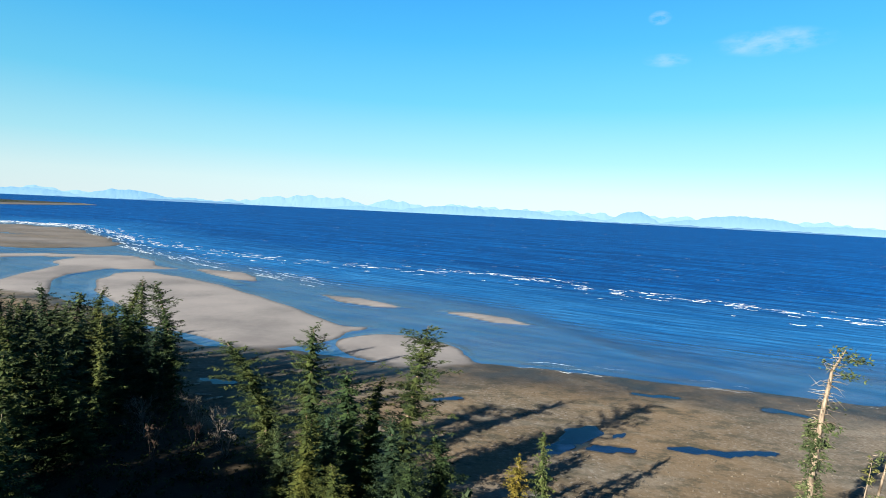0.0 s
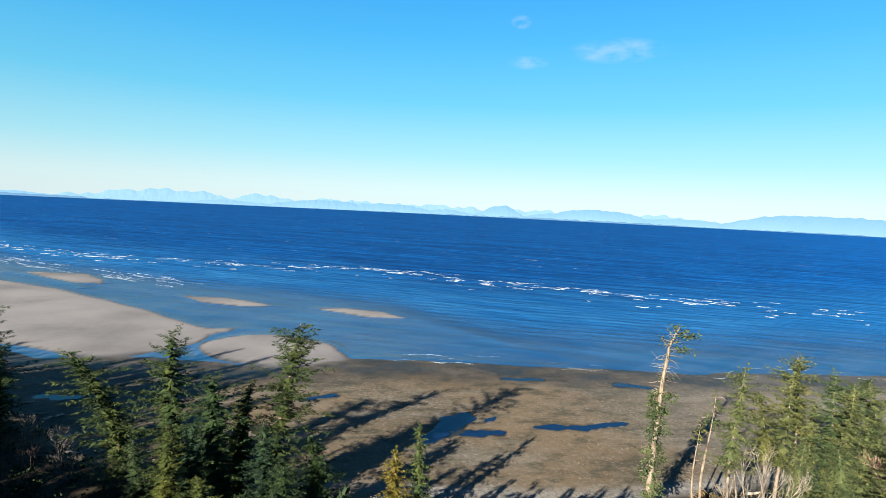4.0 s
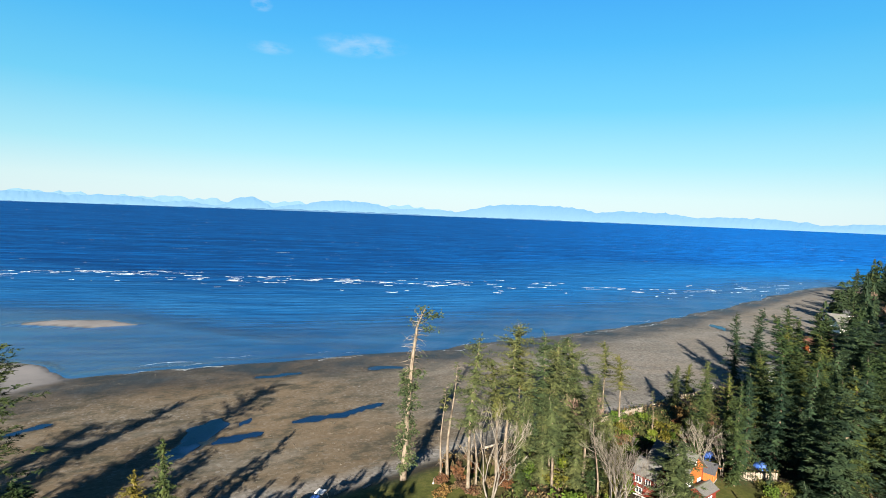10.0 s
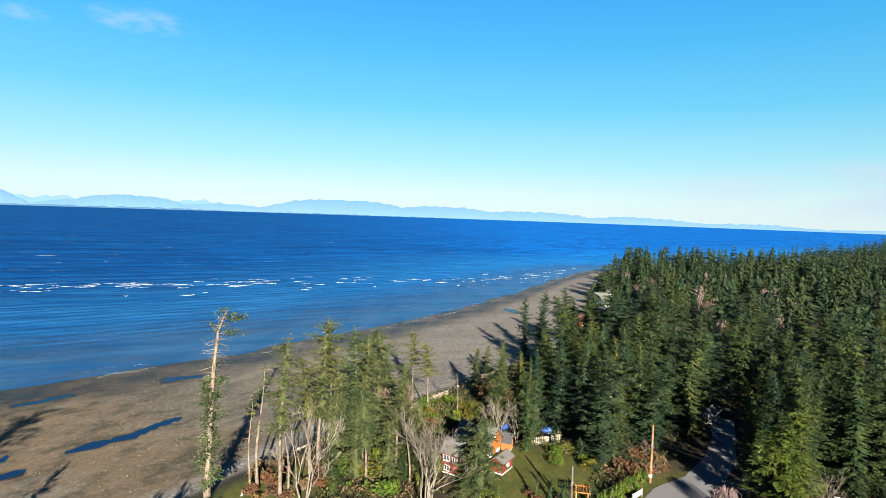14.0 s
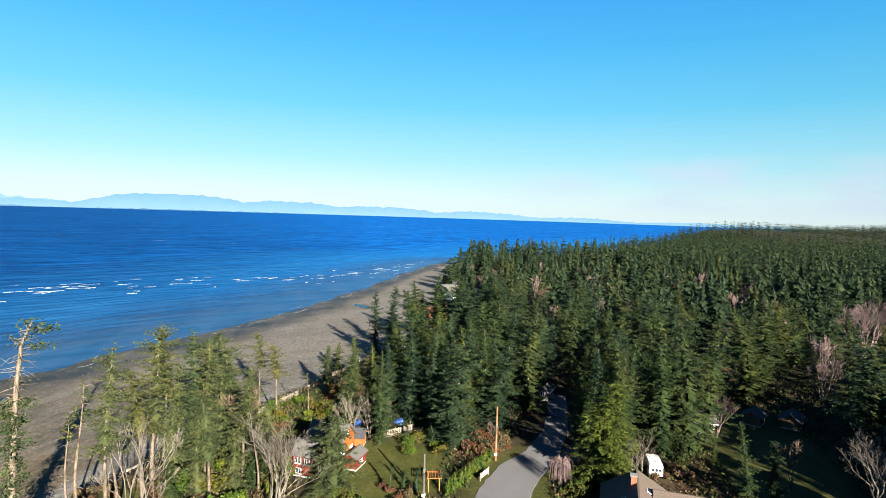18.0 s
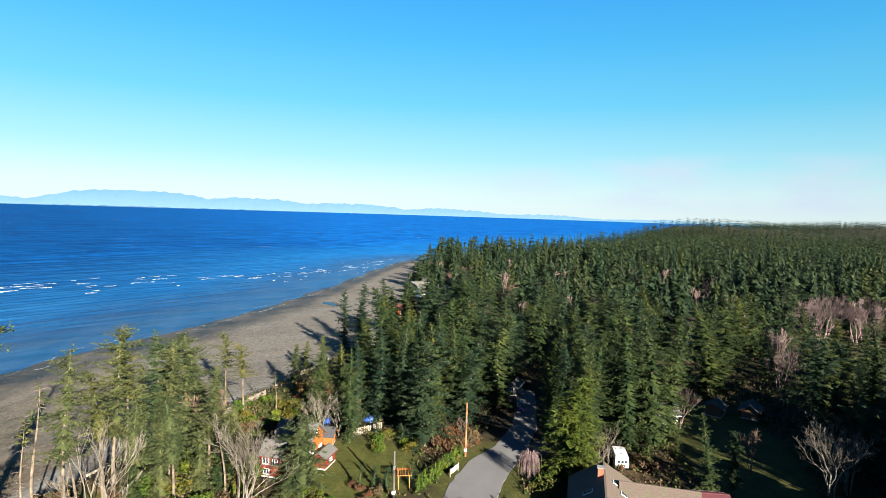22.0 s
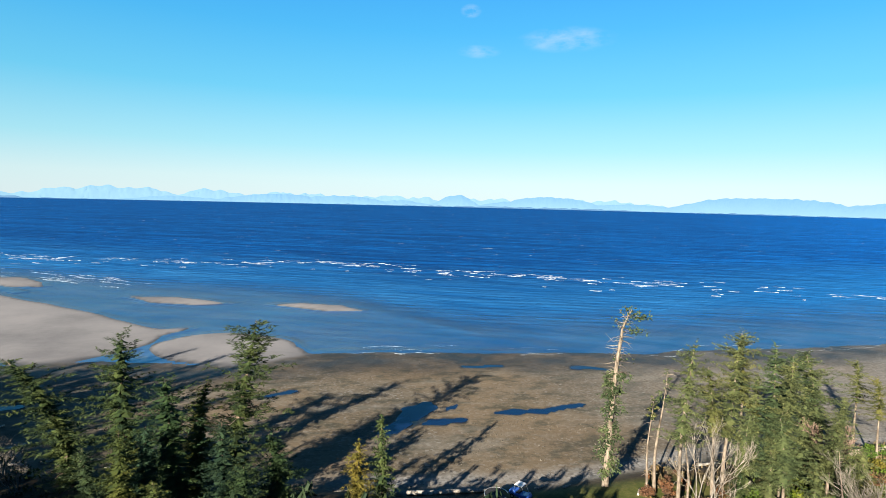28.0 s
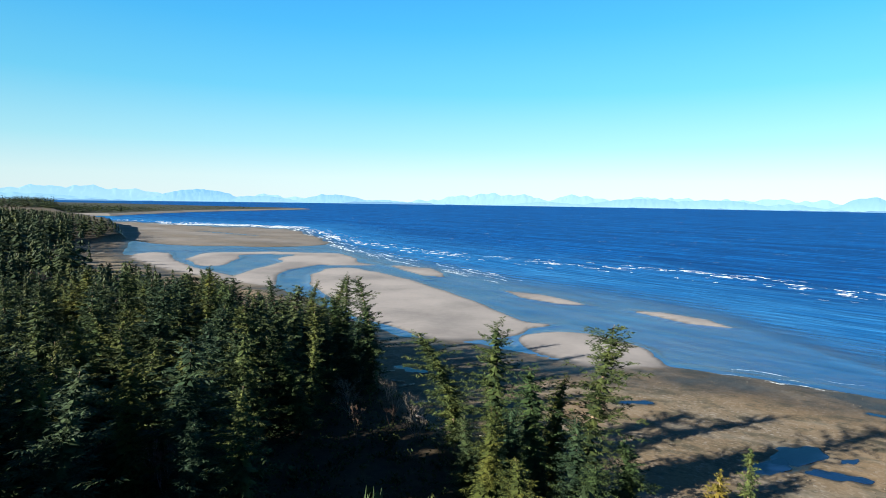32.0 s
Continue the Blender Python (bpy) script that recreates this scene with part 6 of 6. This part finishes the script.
def buggy(x, y, turn):
    """An open blue utility cart with a roof frame."""
    ob = tagged(new("utility_cart"), "small blue open utility cart in the shade", "cart")
    hull([(-1.3, 0.50, 0.45, 0.70), (-1.1, 0.62, 0.38, 0.92), (-0.4, 0.64, 0.35, 0.75), (0.5, 0.64, 0.35, 0.75), (0.6, 0.64, 0.38, 0.95), (1.4, 0.62, 0.42, 0.95)], M_BLUE, "body", ob)
    for sx in (-0.55, 0.55):
        v, f = tube([(sx, -0.75, 0.8), (sx, -0.35, 1.75), (sx, 0.65, 1.8), (sx, 0.8, 0.9)], [0.03] * 4, 5)
        part("roll_bar", mesh_of("roll_bar", v, f, M_METAL), parent=ob)
        for wy in (-0.95, 0.95):
            wheel(ob, sx * 1.1, wy, 0.28)
    bm = bmesh.new()
    box(bm, -0.62, 0.62, -0.42, 0.72, 1.80, 1.86, 0.02)
    part("roof", bm, M_WHITE, ob, "white roof panel")
    bm = bmesh.new()
    box(bm, -0.5, 0.5, 0.05, 0.5, 0.75, 0.92, 0.04)
    part("seat", bm, M_BLACK, ob)
    ob.matrix_basis = pose(x, y, height_at(x, y), 0, 0, turn) @ Matrix.Diagonal((1.0, 1.0, 1.0, 1))


buggy(30.4, 61.6, 35)
ob = tagged(new("trampoline"), "round black trampoline on the shaded lawn", "trampoline")
ring = [(1.5 * math.cos(a), 1.5 * math.sin(a), 0.75) for a in np.linspace(0, 2 * math.pi, 25)]
v, f = tube(ring, [0.05] * 25, 5)
part("rim", mesh_of("rim", v, f, M_METAL), parent=ob)
bm = bmesh.new()
bmesh.ops.create_circle(bm, cap_ends=True, segments=24, radius=1.44, matrix=Matrix.Translation((0, 0, 0.72)))
part("mat", bm, M_BLACK, ob)
for k in range(5):
    a = k * 2 * math.pi / 5
    v, f = tube([(1.5 * math.cos(a), 1.5 * math.sin(a), -0.02), (1.5 * math.cos(a), 1.5 * math.sin(a), 0.74)], [0.035, 0.035], 5)
    part("leg", mesh_of("leg", v, f, M_METAL), parent=ob)
ob.matrix_basis = pose(27.4, 62.6, height_at(27.4, 62.6))


# ---- poles, wires, hedge and garden ----
def utility_pole(x, y, tall, mat, label, arm):
    ob = tagged(new("utility_pole"), label, "utility pole", "utility poles")
    v, f = tube([(0, 0, -0.6), (0, 0, 0), (0.03, 0, tall * 0.5), (0.05, 0.02, tall)], [0.19, 0.18, 0.155, 0.12], 10)
    part("pole", mesh_of("pole", v, f, mat, True), parent=ob)
    bm = bmesh.new()
    box(bm, -0.12, 0.3, -0.12, 0.12, tall * 0.62, tall * 0.62 + 0.5, 0.03)
    part("junction_box", bm, M_METAL, ob)
    if arm:
        bm = bmesh.new()
        box(bm, -0.05, 0.05, -0.9, 0.9, tall - 0.7, tall - 0.58)
        beam = part("crossarm", bm, mat, ob)
        for yy in (-0.8, 0, 0.8):
            v, f = tube([(0, yy, tall - 0.58), (0, yy, tall - 0.4)], [0.04, 0.03], 6)
            part("insulator", mesh_of("insulator", v, f, M_WHITE), parent=beam)
    bm = bmesh.new()
    box(bm, -0.2, 0.2, -0.2, 0.2, 0.8, 1.2, 0.02)
    part("marker", bm, M_WHITE, ob)
    ob.matrix_basis = pose(x, y, height_at(x, y))


utility_pole(81.3, 16.0, 8.3, M_POLE, "reddish-brown wooden utility pole beside the lane", False)
utility_pole(65.9, 22.1, 6.4, M_POLE_GREY, "short weathered grey utility pole behind the hedge", False)


def wire(a, b, sag):
    a, b = Vector(a), Vector(b)
    pts = [a.lerp(b, s) - Vector((0, 0, sag * 4 * s * (1 - s))) for s in np.linspace(0, 1, 14)]
    v, f = tube(pts, [0.009] * 14, 4)
    tagged(new("overhead_wire", mesh_of("overhead_wire", v, f, M_BLACK)), "thin overhead wire strung from a pole", "wire", "overhead wires")


for dz in (0.0, 0.6, 1.2):
    wire((81.3, 16.0, 9.2 + dz), (84.5, 1.5, 7.5 + dz), 0.8)
wire((81.3, 16.0, 10.6), (65.9, 22.1, 9.0), 0.5)
wire((65.9, 22.1, 8.8), (72, 34.8, 6.6), 0.4)

HEDGE = patterns(*[conifer("thuja", "clipped green thuja in the garden hedge", "hedge plant", "hedge plants", h=2.2, seed=s, bare=0.0, spread=0.24, needles=M_HEDGE, size=0.42, snags=0, dens=1.5, shape=0.6, bend=0.03) for s in (101, 102)])
row = []
for i in range(19):
    s = i / 18
    row.append((68.4 + 12.0 * s, 19.8 - 3.1 * s + 0.12 * math.sin(i * 2.1), 1.7 + 0.6 * ((i * 7) % 5) / 5, 1.25))
plant(HEDGE, row, 60)
CONE = patterns(conifer("garden_cypress", "dark conical garden cypress on the lawn", "garden tree", h=3.4, seed=103, bare=0.0, spread=0.2, needles=M_FIR, size=0.45, snags=0, dens=1.6, shape=0.7, bend=0.03),
                conifer("garden_spruce", "rounded blue-green garden spruce on the lawn", "garden tree", h=3.0, seed=104, bare=0.0, spread=0.3, needles=M_FIR_DARK, size=0.45, snags=0, dens=1.6, shape=0.6, bend=0.03))
plant(CONE, [(67.1, 27.2, 3.4, 0.8), (68.5, 25.7, 2.9, 1.1), (68.6, 24.0, 2.8, 0.9), (70.1, 20.9, 2.7, 0.9), (84, 31.5, 3.0, 0.9), (82.5, 26.5, 3.4, 1.0), (88.2, 27.2, 3.5, 1.0)], 61)


def shrub_meshes(h, w, seed, leaves, n=420, leaf=0.22):
    """A loose bush: stems and small leaves over several uneven lobes."""
    rng = np.random.default_rng(seed)
    lobes = [(rng.normal(0, 0.3 * w), rng.normal(0, 0.3 * w), h * rng.uniform(0.35, 0.7), rng.uniform(0.3, 0.55)) for _ in range(6)]
    P = []
    for _ in range(n):
        x, y, z, r = lobes[int(rng.integers(6))]
        d = rng.normal(0, 1, 3)
        d /= np.linalg.norm(d)
        P.append(np.array([x, y, z]) + d * np.array([w, w, h * 0.8]) * r * rng.uniform(0.6, 1.05))
    P = np.array(P)
    P[:, 2] = np.maximum(P[:, 2], 0.05)
    D = rng.normal(0, 1, P.shape) + np.array([0, 0, 0.6])
    D /= np.linalg.norm(D, axis=1)[:, None]
    X = np.cross(D, rng.normal(0, 1, P.shape))
    X /= np.linalg.norm(X, axis=1)[:, None]
    V = np.stack([P - D * leaf * 0.4, P + X * leaf * 0.45, P + D * leaf, P - X * leaf * 0.45], 1).reshape(-1, 3)
    stems = [tube([(0, 0, -0.1), (x * 0.5, y * 0.5, z * 0.6), (x, y, z)], [0.05, 0.035, 0.015], 4) for x, y, z, r in lobes]
    sv, sf = join_tubes(stems)
    return mesh_of("stems", sv, sf, M_TWIG_RED), mesh_of("leaves", V, np.arange(len(V)).reshape(-1, 4), leaves)


def shrub(name, label, h, w, seed, leaves, **more):
    stems, leafage = shrub_meshes(h, w, seed, leaves, **more)
    ob = tagged(new(name), label, "shrub", "shrubs")
    part("stems", stems, parent=ob)
    part("leaves", leafage, parent=ob)
    return ob, h


M_STRAW = needle_material("dry_straw_leaves", (0.06, 0.0384, 0.0192), (0.126, 0.087, 0.045), (0.102, 0.075, 0.0372))
M_MOSS = needle_material("mossy_leaves", (0.0270, 0.0316, 0.0063), (0.0684, 0.0707, 0.0147), (0.0864, 0.0818, 0.0210))
GREEN_SHRUB = patterns(shrub("bush", "green garden bush with loose leaves", 1.8, 1.4, 111, M_HEDGE), shrub("bush", "mossy yellow-green bush in the garden", 1.8, 1.6, 112, M_MOSS))
DRY_SHRUB = patterns(shrub("dry_bush", "dry straw-brown winter bush", 1.8, 1.6, 113, M_STRAW), shrub("red_bush", "rust-red leafless bush by the lane", 1.8, 1.5, 114, M_RUST))
grow_rng = np.random.default_rng(62)


def around(cx, cy, rx, ry, n, low, high):
    out = []
    for _ in range(n):
        a, r = grow_rng.uniform(0, 6.28), math.sqrt(grow_rng.uniform(0, 1))
        x, y = cx + math.cos(a) * r * rx, cy + math.sin(a) * r * ry
        if y < float(tree_y(x)) - 0.5:
            out.append((x, y, grow_rng.uniform(low, high), grow_rng.uniform(0.8, 1.4)))
    return out


plant(GREEN_SHRUB, around(82, 52, 16, 8, 34, 0.8, 2.2) + around(64, 47, 10, 8, 22, 0.8, 2.4) + around(82, 28, 4, 5, 12, 0.8, 1.8) + around(78, 4, 5, 2.5, 8, 0.9, 2.0) + around(63, 31, 2, 5, 8, 0.6, 1.4), 63)
plant(DRY_SHRUB, around(52, 57, 8, 6, 34, 0.6, 1.6) + around(85.5, 18.5, 4, 3.5, 26, 0.8, 1.9) + around(66, 26, 3, 3, 6, 0.6, 1.2) + around(90, 50, 14, 6, 14, 1.0, 2.2) + around(88, -6, 5, 6, 14, 0.8, 1.8), 64)


def weeping_tree(x, y, h):
    """A weeping tree: an arching head that hangs in long mauve twigs."""
    rng = np.random.default_rng(120)
    ob = tagged(new("weeping_cherry"), "leafless weeping cherry with hanging mauve twigs", "bare tree", "bare trees")
    v, f = tube([(0, 0, -0.2), (0.1, 0, h * 0.4), (0.15, 0.1, h * 0.75)], [0.14, 0.11, 0.08], 7)
    part("trunk", mesh_of("trunk", v, f, M_TWIG_MAUVE, True), parent=ob)
    tw = []
    for _ in range(170):
        a, r = rng.uniform(0, 6.28), rng.uniform(0.5, 1.7)
        c, s = math.cos(a), math.sin(a)
        z = h * rng.uniform(0.75, 1.0)
        tw.append(tube([(0.15, 0.1, h * 0.7), (c * r * 0.6, s * r * 0.6, z), (c * r, s * r, z - 0.5), (c * r * 1.1, s * r * 1.1, rng.uniform(0.2, 0.5) * h)], [0.03, 0.025, 0.018, 0.008], 3))
    v, f = join_tubes(tw)
    part("twig_crown", mesh_of("twig_crown", v, f, M_TWIG_MAUVE), parent=ob)
    ob.matrix_basis = pose(x, y, height_at(x, y))


weeping_tree(76.6, 5.9, 4.2)


def pergola(x, y, turn):
    ob = tagged(new("pergola"), "orange cedar garden pergola", "pergola")
    for px in (-1.3, 1.3):
        for py in (-1.0, 1.0):
            bm = bmesh.new()
            box(bm, px - 0.07, px + 0.07, py - 0.07, py + 0.07, -0.2, 2.3)
            part("post", bm, M_CEDAR_WOOD, ob)
        bm = bmesh.new()
        box(bm, px - 0.06, px + 0.06, -1.4, 1.4, 2.302, 2.45)
        part("beam", bm, M_CEDAR_WOOD, ob)
    for k in range(6):
        bm = bmesh.new()
        yy = -1.25 + 0.5 * k
        box(bm, -1.7, 1.7, yy - 0.04, yy + 0.04, 2.452, 2.56)
        part("rafter", bm, M_CEDAR_WOOD, ob)
    ob.matrix_basis = pose(x, y, height_at(x, y), 0, 0, turn) @ Matrix.Diagonal((0.72, 0.72, 0.8, 1))


pergola(69.8, 22.0, 20)


def sign_board(x, y, turn):
    ob = tagged(new("notice_board"), "low white notice board on two posts by the hedge", "sign")
    for px in (-1.2, 1.2):
        bm = bmesh.new()
        box(bm, px - 0.06, px + 0.06, -0.06, 0.06, -0.2, 1.2)
        part("post", bm, M_WOOD, ob)
    bm = bmesh.new()
    box(bm, -1.12, 1.12, -0.03, 0.03, 0.35, 1.05, 0.01)
    board = part("board", bm, M_WHITE, ob)
    for k, (w, z) in enumerate(((0.8, 0.84), (0.65, 0.68), (0.75, 0.52))):
        bm = bmesh.new()
        box(bm, -w, w, -0.04, -0.032, z, z + 0.07)
        part("line_of_writing", bm, M_MAROON, board)
    ob.matrix_basis = pose(x, y, height_at(x, y), 0, 0, turn)


sign_board(75.3, 16.3, -15)


def fence_run(x0, y0, x1, y1, mat, label, tall=1.5, pitch=0.35):
    ob = tagged(new("fence"), label, "fence", "fences")
    L = math.hypot(x1 - x0, y1 - y0)
    n = max(3, int(L / pitch))
    slat = bmesh.new()
    box(slat, -0.13, 0.13, -0.015, 0.015, 0.08, tall)
    me = bpy.data.meshes.new("slat")
    slat.to_mesh(me)
    slat.free()
    me.materials.append(mat)
    rng = np.random.default_rng(int(x0 * 10))
    for i in range(n):
        part("slat", me, parent=ob, at=pose((i + 0.5) * L / n, 0, rng.uniform(-0.05, 0.05), 0, rng.normal(0, 1), 0))
    for k in range(int(L / 2.4) + 1):
        bm = bmesh.new()
        px = min(L, k * 2.4)
        box(bm, px - 0.05, px + 0.05, 0.02, 0.12, -0.2, tall + 0.1)
        part("post", bm, mat, ob)
    for z in (0.35, tall - 0.3):
        bm = bmesh.new()
        box(bm, 0, L, 0.017, 0.06, z, z + 0.08)
        part("rail", bm, mat, ob)
    ob.matrix_basis = pose(x0, y0, height_at(x0, y0), 0, 0, math.degrees(math.atan2(y1 - y0, x1 - x0)))


fence_run(76.5, -5.5, 76.2, -15.5, M_BROWN, "dark brown board fence behind the bungalow", 1.7)
fence_run(82.5, 35.0, 87.0, 31.5, M_WOOD, "weathered grey board fence along the garden", 1.3)
fence_run(84, 59.8, 96, 59.0, M_WOOD, "grey picket fence above the beach", 1.0)
fence_run(112, 60.0, 122, 58.4, M_WOOD, "low weathered fence above the beach", 0.9)


def heap(name, label, x, y, w, l, h, mat, seed):
    """A sheet thrown over a heap: an uneven dome that reaches the ground."""
    rng = np.random.default_rng(seed)
    n = 12
    verts = [(0, 0, h)]
    for r in (0.35, 0.7, 1.0):
        for k in range(n):
            a = 2 * math.pi * k / n
            verts.append((math.cos(a) * w * r * rng.uniform(0.9, 1.1), math.sin(a) * l * r * rng.uniform(0.9, 1.1), h * (1 - r ** 2.5) * rng.uniform(0.8, 1.1) - (0.05 if r == 1 else 0)))
    faces = [(0, 1 + k, 1 + (k + 1) % n) for k in range(n)]
    for ring_no in range(2):
        for k in range(n):
            a, b = 1 + ring_no * n + k, 1 + ring_no * n + (k + 1) % n
            faces.append((a, a + n, b + n, b))
    ob = tagged(new(name, mesh_of(name, verts, faces, mat)), label, "tarpaulin")
    ob.matrix_basis = pose(x, y, height_at(x, y), 0, 0, seed * 20)


heap("tarpaulin", "blue tarpaulin over a heap behind the house", 86, 41, 1.4, 1.0, 1.3, M_TARP, 1)
heap("tarpaulin", "white sheet over a heap behind the house", 83.6, 41.8, 1.0, 0.7, 1.0, M_WHITE, 2)
heap("tarpaulin", "blue tarpaulin under the firs", 90, 35, 1.3, 1.0, 1.0, M_TARP, 3)
heap("tarpaulin", "blue-grey sheet in the shaded garden", 97, -12.5, 0.9, 0.8, 0.8, M_TARP, 4)


# ---- driftwood ----
def log(x0, y0, x1, y1, r, label="bleached driftwood log on the upper beach"):
    rng = np.random.default_rng(int(abs(x0 * 7 + y0 * 3)))
    L = math.hypot(x1 - x0, y1 - y0)
    pts = [(s * L, rng.normal(0, 0.012 * L), 0) for s in np.linspace(0, 1, 6)]
    v, f = tube(pts, [r * q for q in (1.15, 1.0, 0.95, 0.85, 0.75, 0.6)], 9)
    f.append(tuple(range(8, -1, -1)))
    ob = tagged(new("driftwood_log", mesh_of("driftwood_log", v, f, M_LOG, True)), label, "log", "driftwood logs")
    z0, z1 = height_at(x0, y0), height_at(x1, y1)
    ob.matrix_basis = pose(x0, y0, z0 + r * 0.7, 0, -math.degrees(math.atan2(z1 - z0, L)), math.degrees(math.atan2(y1 - y0, x1 - x0)))


log(15.5, 67.6, 29.0, 65.8, 0.32, "very long bleached log along the edge of the lawn")
for x0, y0, ang, L, r in ((-34.2, 88.6, 5, 2.6, 0.25), (-28.1, 88.4, -10, 2.4, 0.22), (-31, 90.2, 20, 3.4, 0.2), (-26.5, 89.6, 0, 3.8, 0.18), (-22, 86, 12, 3.0, 0.2), (-38, 96, 40, 3.4, 0.2), (8, 71.2, -5, 4.4, 0.2), (34, 64.9, 20, 2.4, 0.15), (37.6, 63.6, 30, 1.8, 0.14),
                          (52, 63.6, 15, 3.6, 0.2), (60, 64.6, -8, 4.2, 0.22), (68, 64.2, 12, 3.5, 0.18), (96, 62.4, -10, 4.5, 0.22), (104, 61.5, 5, 3.8, 0.2), (110, 60.8, -15, 4.0, 0.22), (124, 59.8, 8, 5.0, 0.25), (45.4, 58.4, 50, 1.8, 0.12), (128, 61, 30, 3.4, 0.2), (-44, 104, 55, 4.0, 0.22), (-47, 107, 20, 3.0, 0.2), (-52, 112, 40, 3.6, 0.2)):
    log(x0, y0, x0 + L * math.cos(radians(ang)), y0 + L * math.sin(radians(ang)), r)


# ---- loose stones, weed and undergrowth ----
def stones():
    rng = np.random.default_rng(130)
    V, F = [], []
    n = 0
    while n < 4200:
        x, y = rng.uniform(-30, 130), rng.uniform(64, 142)
        t, e = float(tree_y(x)), float(edge_y(x))
        if not (t + 0.5 < y < e - 1) or (x < 8 and y > 138) or any(to_line(np.array([x]), np.array([y]), [a, b])[0][0] < w + 1 for a, b, w in POOLS):
            continue
        n += 1
        z = 0.06 + 1.5 * min(1, max(0, (e - y) / max(4, e - t))) ** 1.3
        r = rng.uniform(0.07, 0.2) * (1.5 if rng.random() < 0.06 else 1)
        b = len(V)
        a0 = rng.uniform(0, 6.28)
        for k in range(4):
            a = a0 + k * 1.571
            V.append((x + math.cos(a) * r * rng.uniform(0.7, 1.2), y + math.sin(a) * r * rng.uniform(0.7, 1.2), z - 0.06))
        V.append((x, y, z + r * rng.uniform(0.35, 0.7)))
        F.extend([(b + k, b + (k + 1) % 4, b + 4) for k in range(4)])
    k = Nodes("beach_stone", 0.85, 0.2)
    k.base(k.ramp(k.island(), (0.0, (0.034, 0.030, 0.022)), (0.5, (0.062, 0.052, 0.038)), (0.9, (0.092, 0.078, 0.058)), (1.0, (0.135, 0.122, 0.102))))
    return mesh_of("beach_stones", V, F, k.mat)


tagged(new("beach_stones", stones()), "loose stones and shells strewn over the gravel beach", "stones", kind="stuff")


def undergrowth(name, label, spots, leaves, seed, leaf=0.35, per=14):
    rng = np.random.default_rng(seed)
    xs, ys = np.array([p[0] for p in spots]), np.array([p[1] for p in spots])
    zs = land_height(xs, ys)[0]
    C = np.repeat(np.stack([xs, ys, zs], 1), per, 0)
    size = np.repeat(rng.uniform(0.5, 1.5, len(xs)), per)
    C = C + rng.normal(0, 1, C.shape) * np.stack([size * 0.6, size * 0.6, size * 0.05], 1)
    C[:, 2] += rng.uniform(0.0, 1.0, len(C)) * size * 0.9
    D = rng.normal(0, 1, C.shape) + np.array([0, 0, 0.8])
    D /= np.linalg.norm(D, axis=1)[:, None]
    X = np.cross(D, rng.normal(0, 1, C.shape))
    X /= np.linalg.norm(X, axis=1)[:, None]
    V = np.stack([C - D * leaf * 0.4, C + X * leaf * 0.4, C + D * leaf, C - X * leaf * 0.4], 1).reshape(-1, 3)
    tagged(new(name, mesh_of(name, V, np.arange(len(V)).reshape(-1, 4), leaves)), label, "undergrowth", kind="stuff")


def spots_in(n, r0, r1, a0, a1, seed):
    rng = np.random.default_rng(seed)
    out = []
    while len(out) < n:
        r, a = math.sqrt(rng.uniform(r0 * r0, r1 * r1)), radians(rng.uniform(a0, a1))
        x, y = r * math.sin(a), r * math.cos(a)
        if y > float(tree_y(x)) - 1.0 or ((x - 72) / 12) ** 2 + ((y - 30) / 9) ** 2 < 1 or ((x - 98) / 24) ** 2 + ((y + 25) / 9) ** 2 < 1 or ((x - 38) / 20) ** 2 + ((y - 57) / 6.5) ** 2 < 1:
            continue
        if abs(np.interp(x, [48, 72, 79, 90, 104, 122], [13, 13, 12, 9.6, 9, 8.5]) - y) < 5 and 40 < x < 124:
            continue
        if 60 < x < 78 and -16 < y < 2:
            continue
        out.append((x, y))
    return out


undergrowth("undergrowth", "dark green salal and ferns under the trees", spots_in(2200, 60, 170, -62, 0, 131), M_FIR, 132)
undergrowth("undergrowth", "green and brown undergrowth under the firs", spots_in(2600, 66, 190, 45, 120, 133), M_FIR, 134)
undergrowth("undergrowth", "dry winter bracken and brambles", spots_in(1500, 62, 150, 38, 118, 135), M_STRAW, 136, 0.3)

# each pattern tree takes its own place last
for pattern in PATTERNS:
    if pattern["home"] is not None:
        pattern["tree"][0].matrix_basis = pattern["home"]
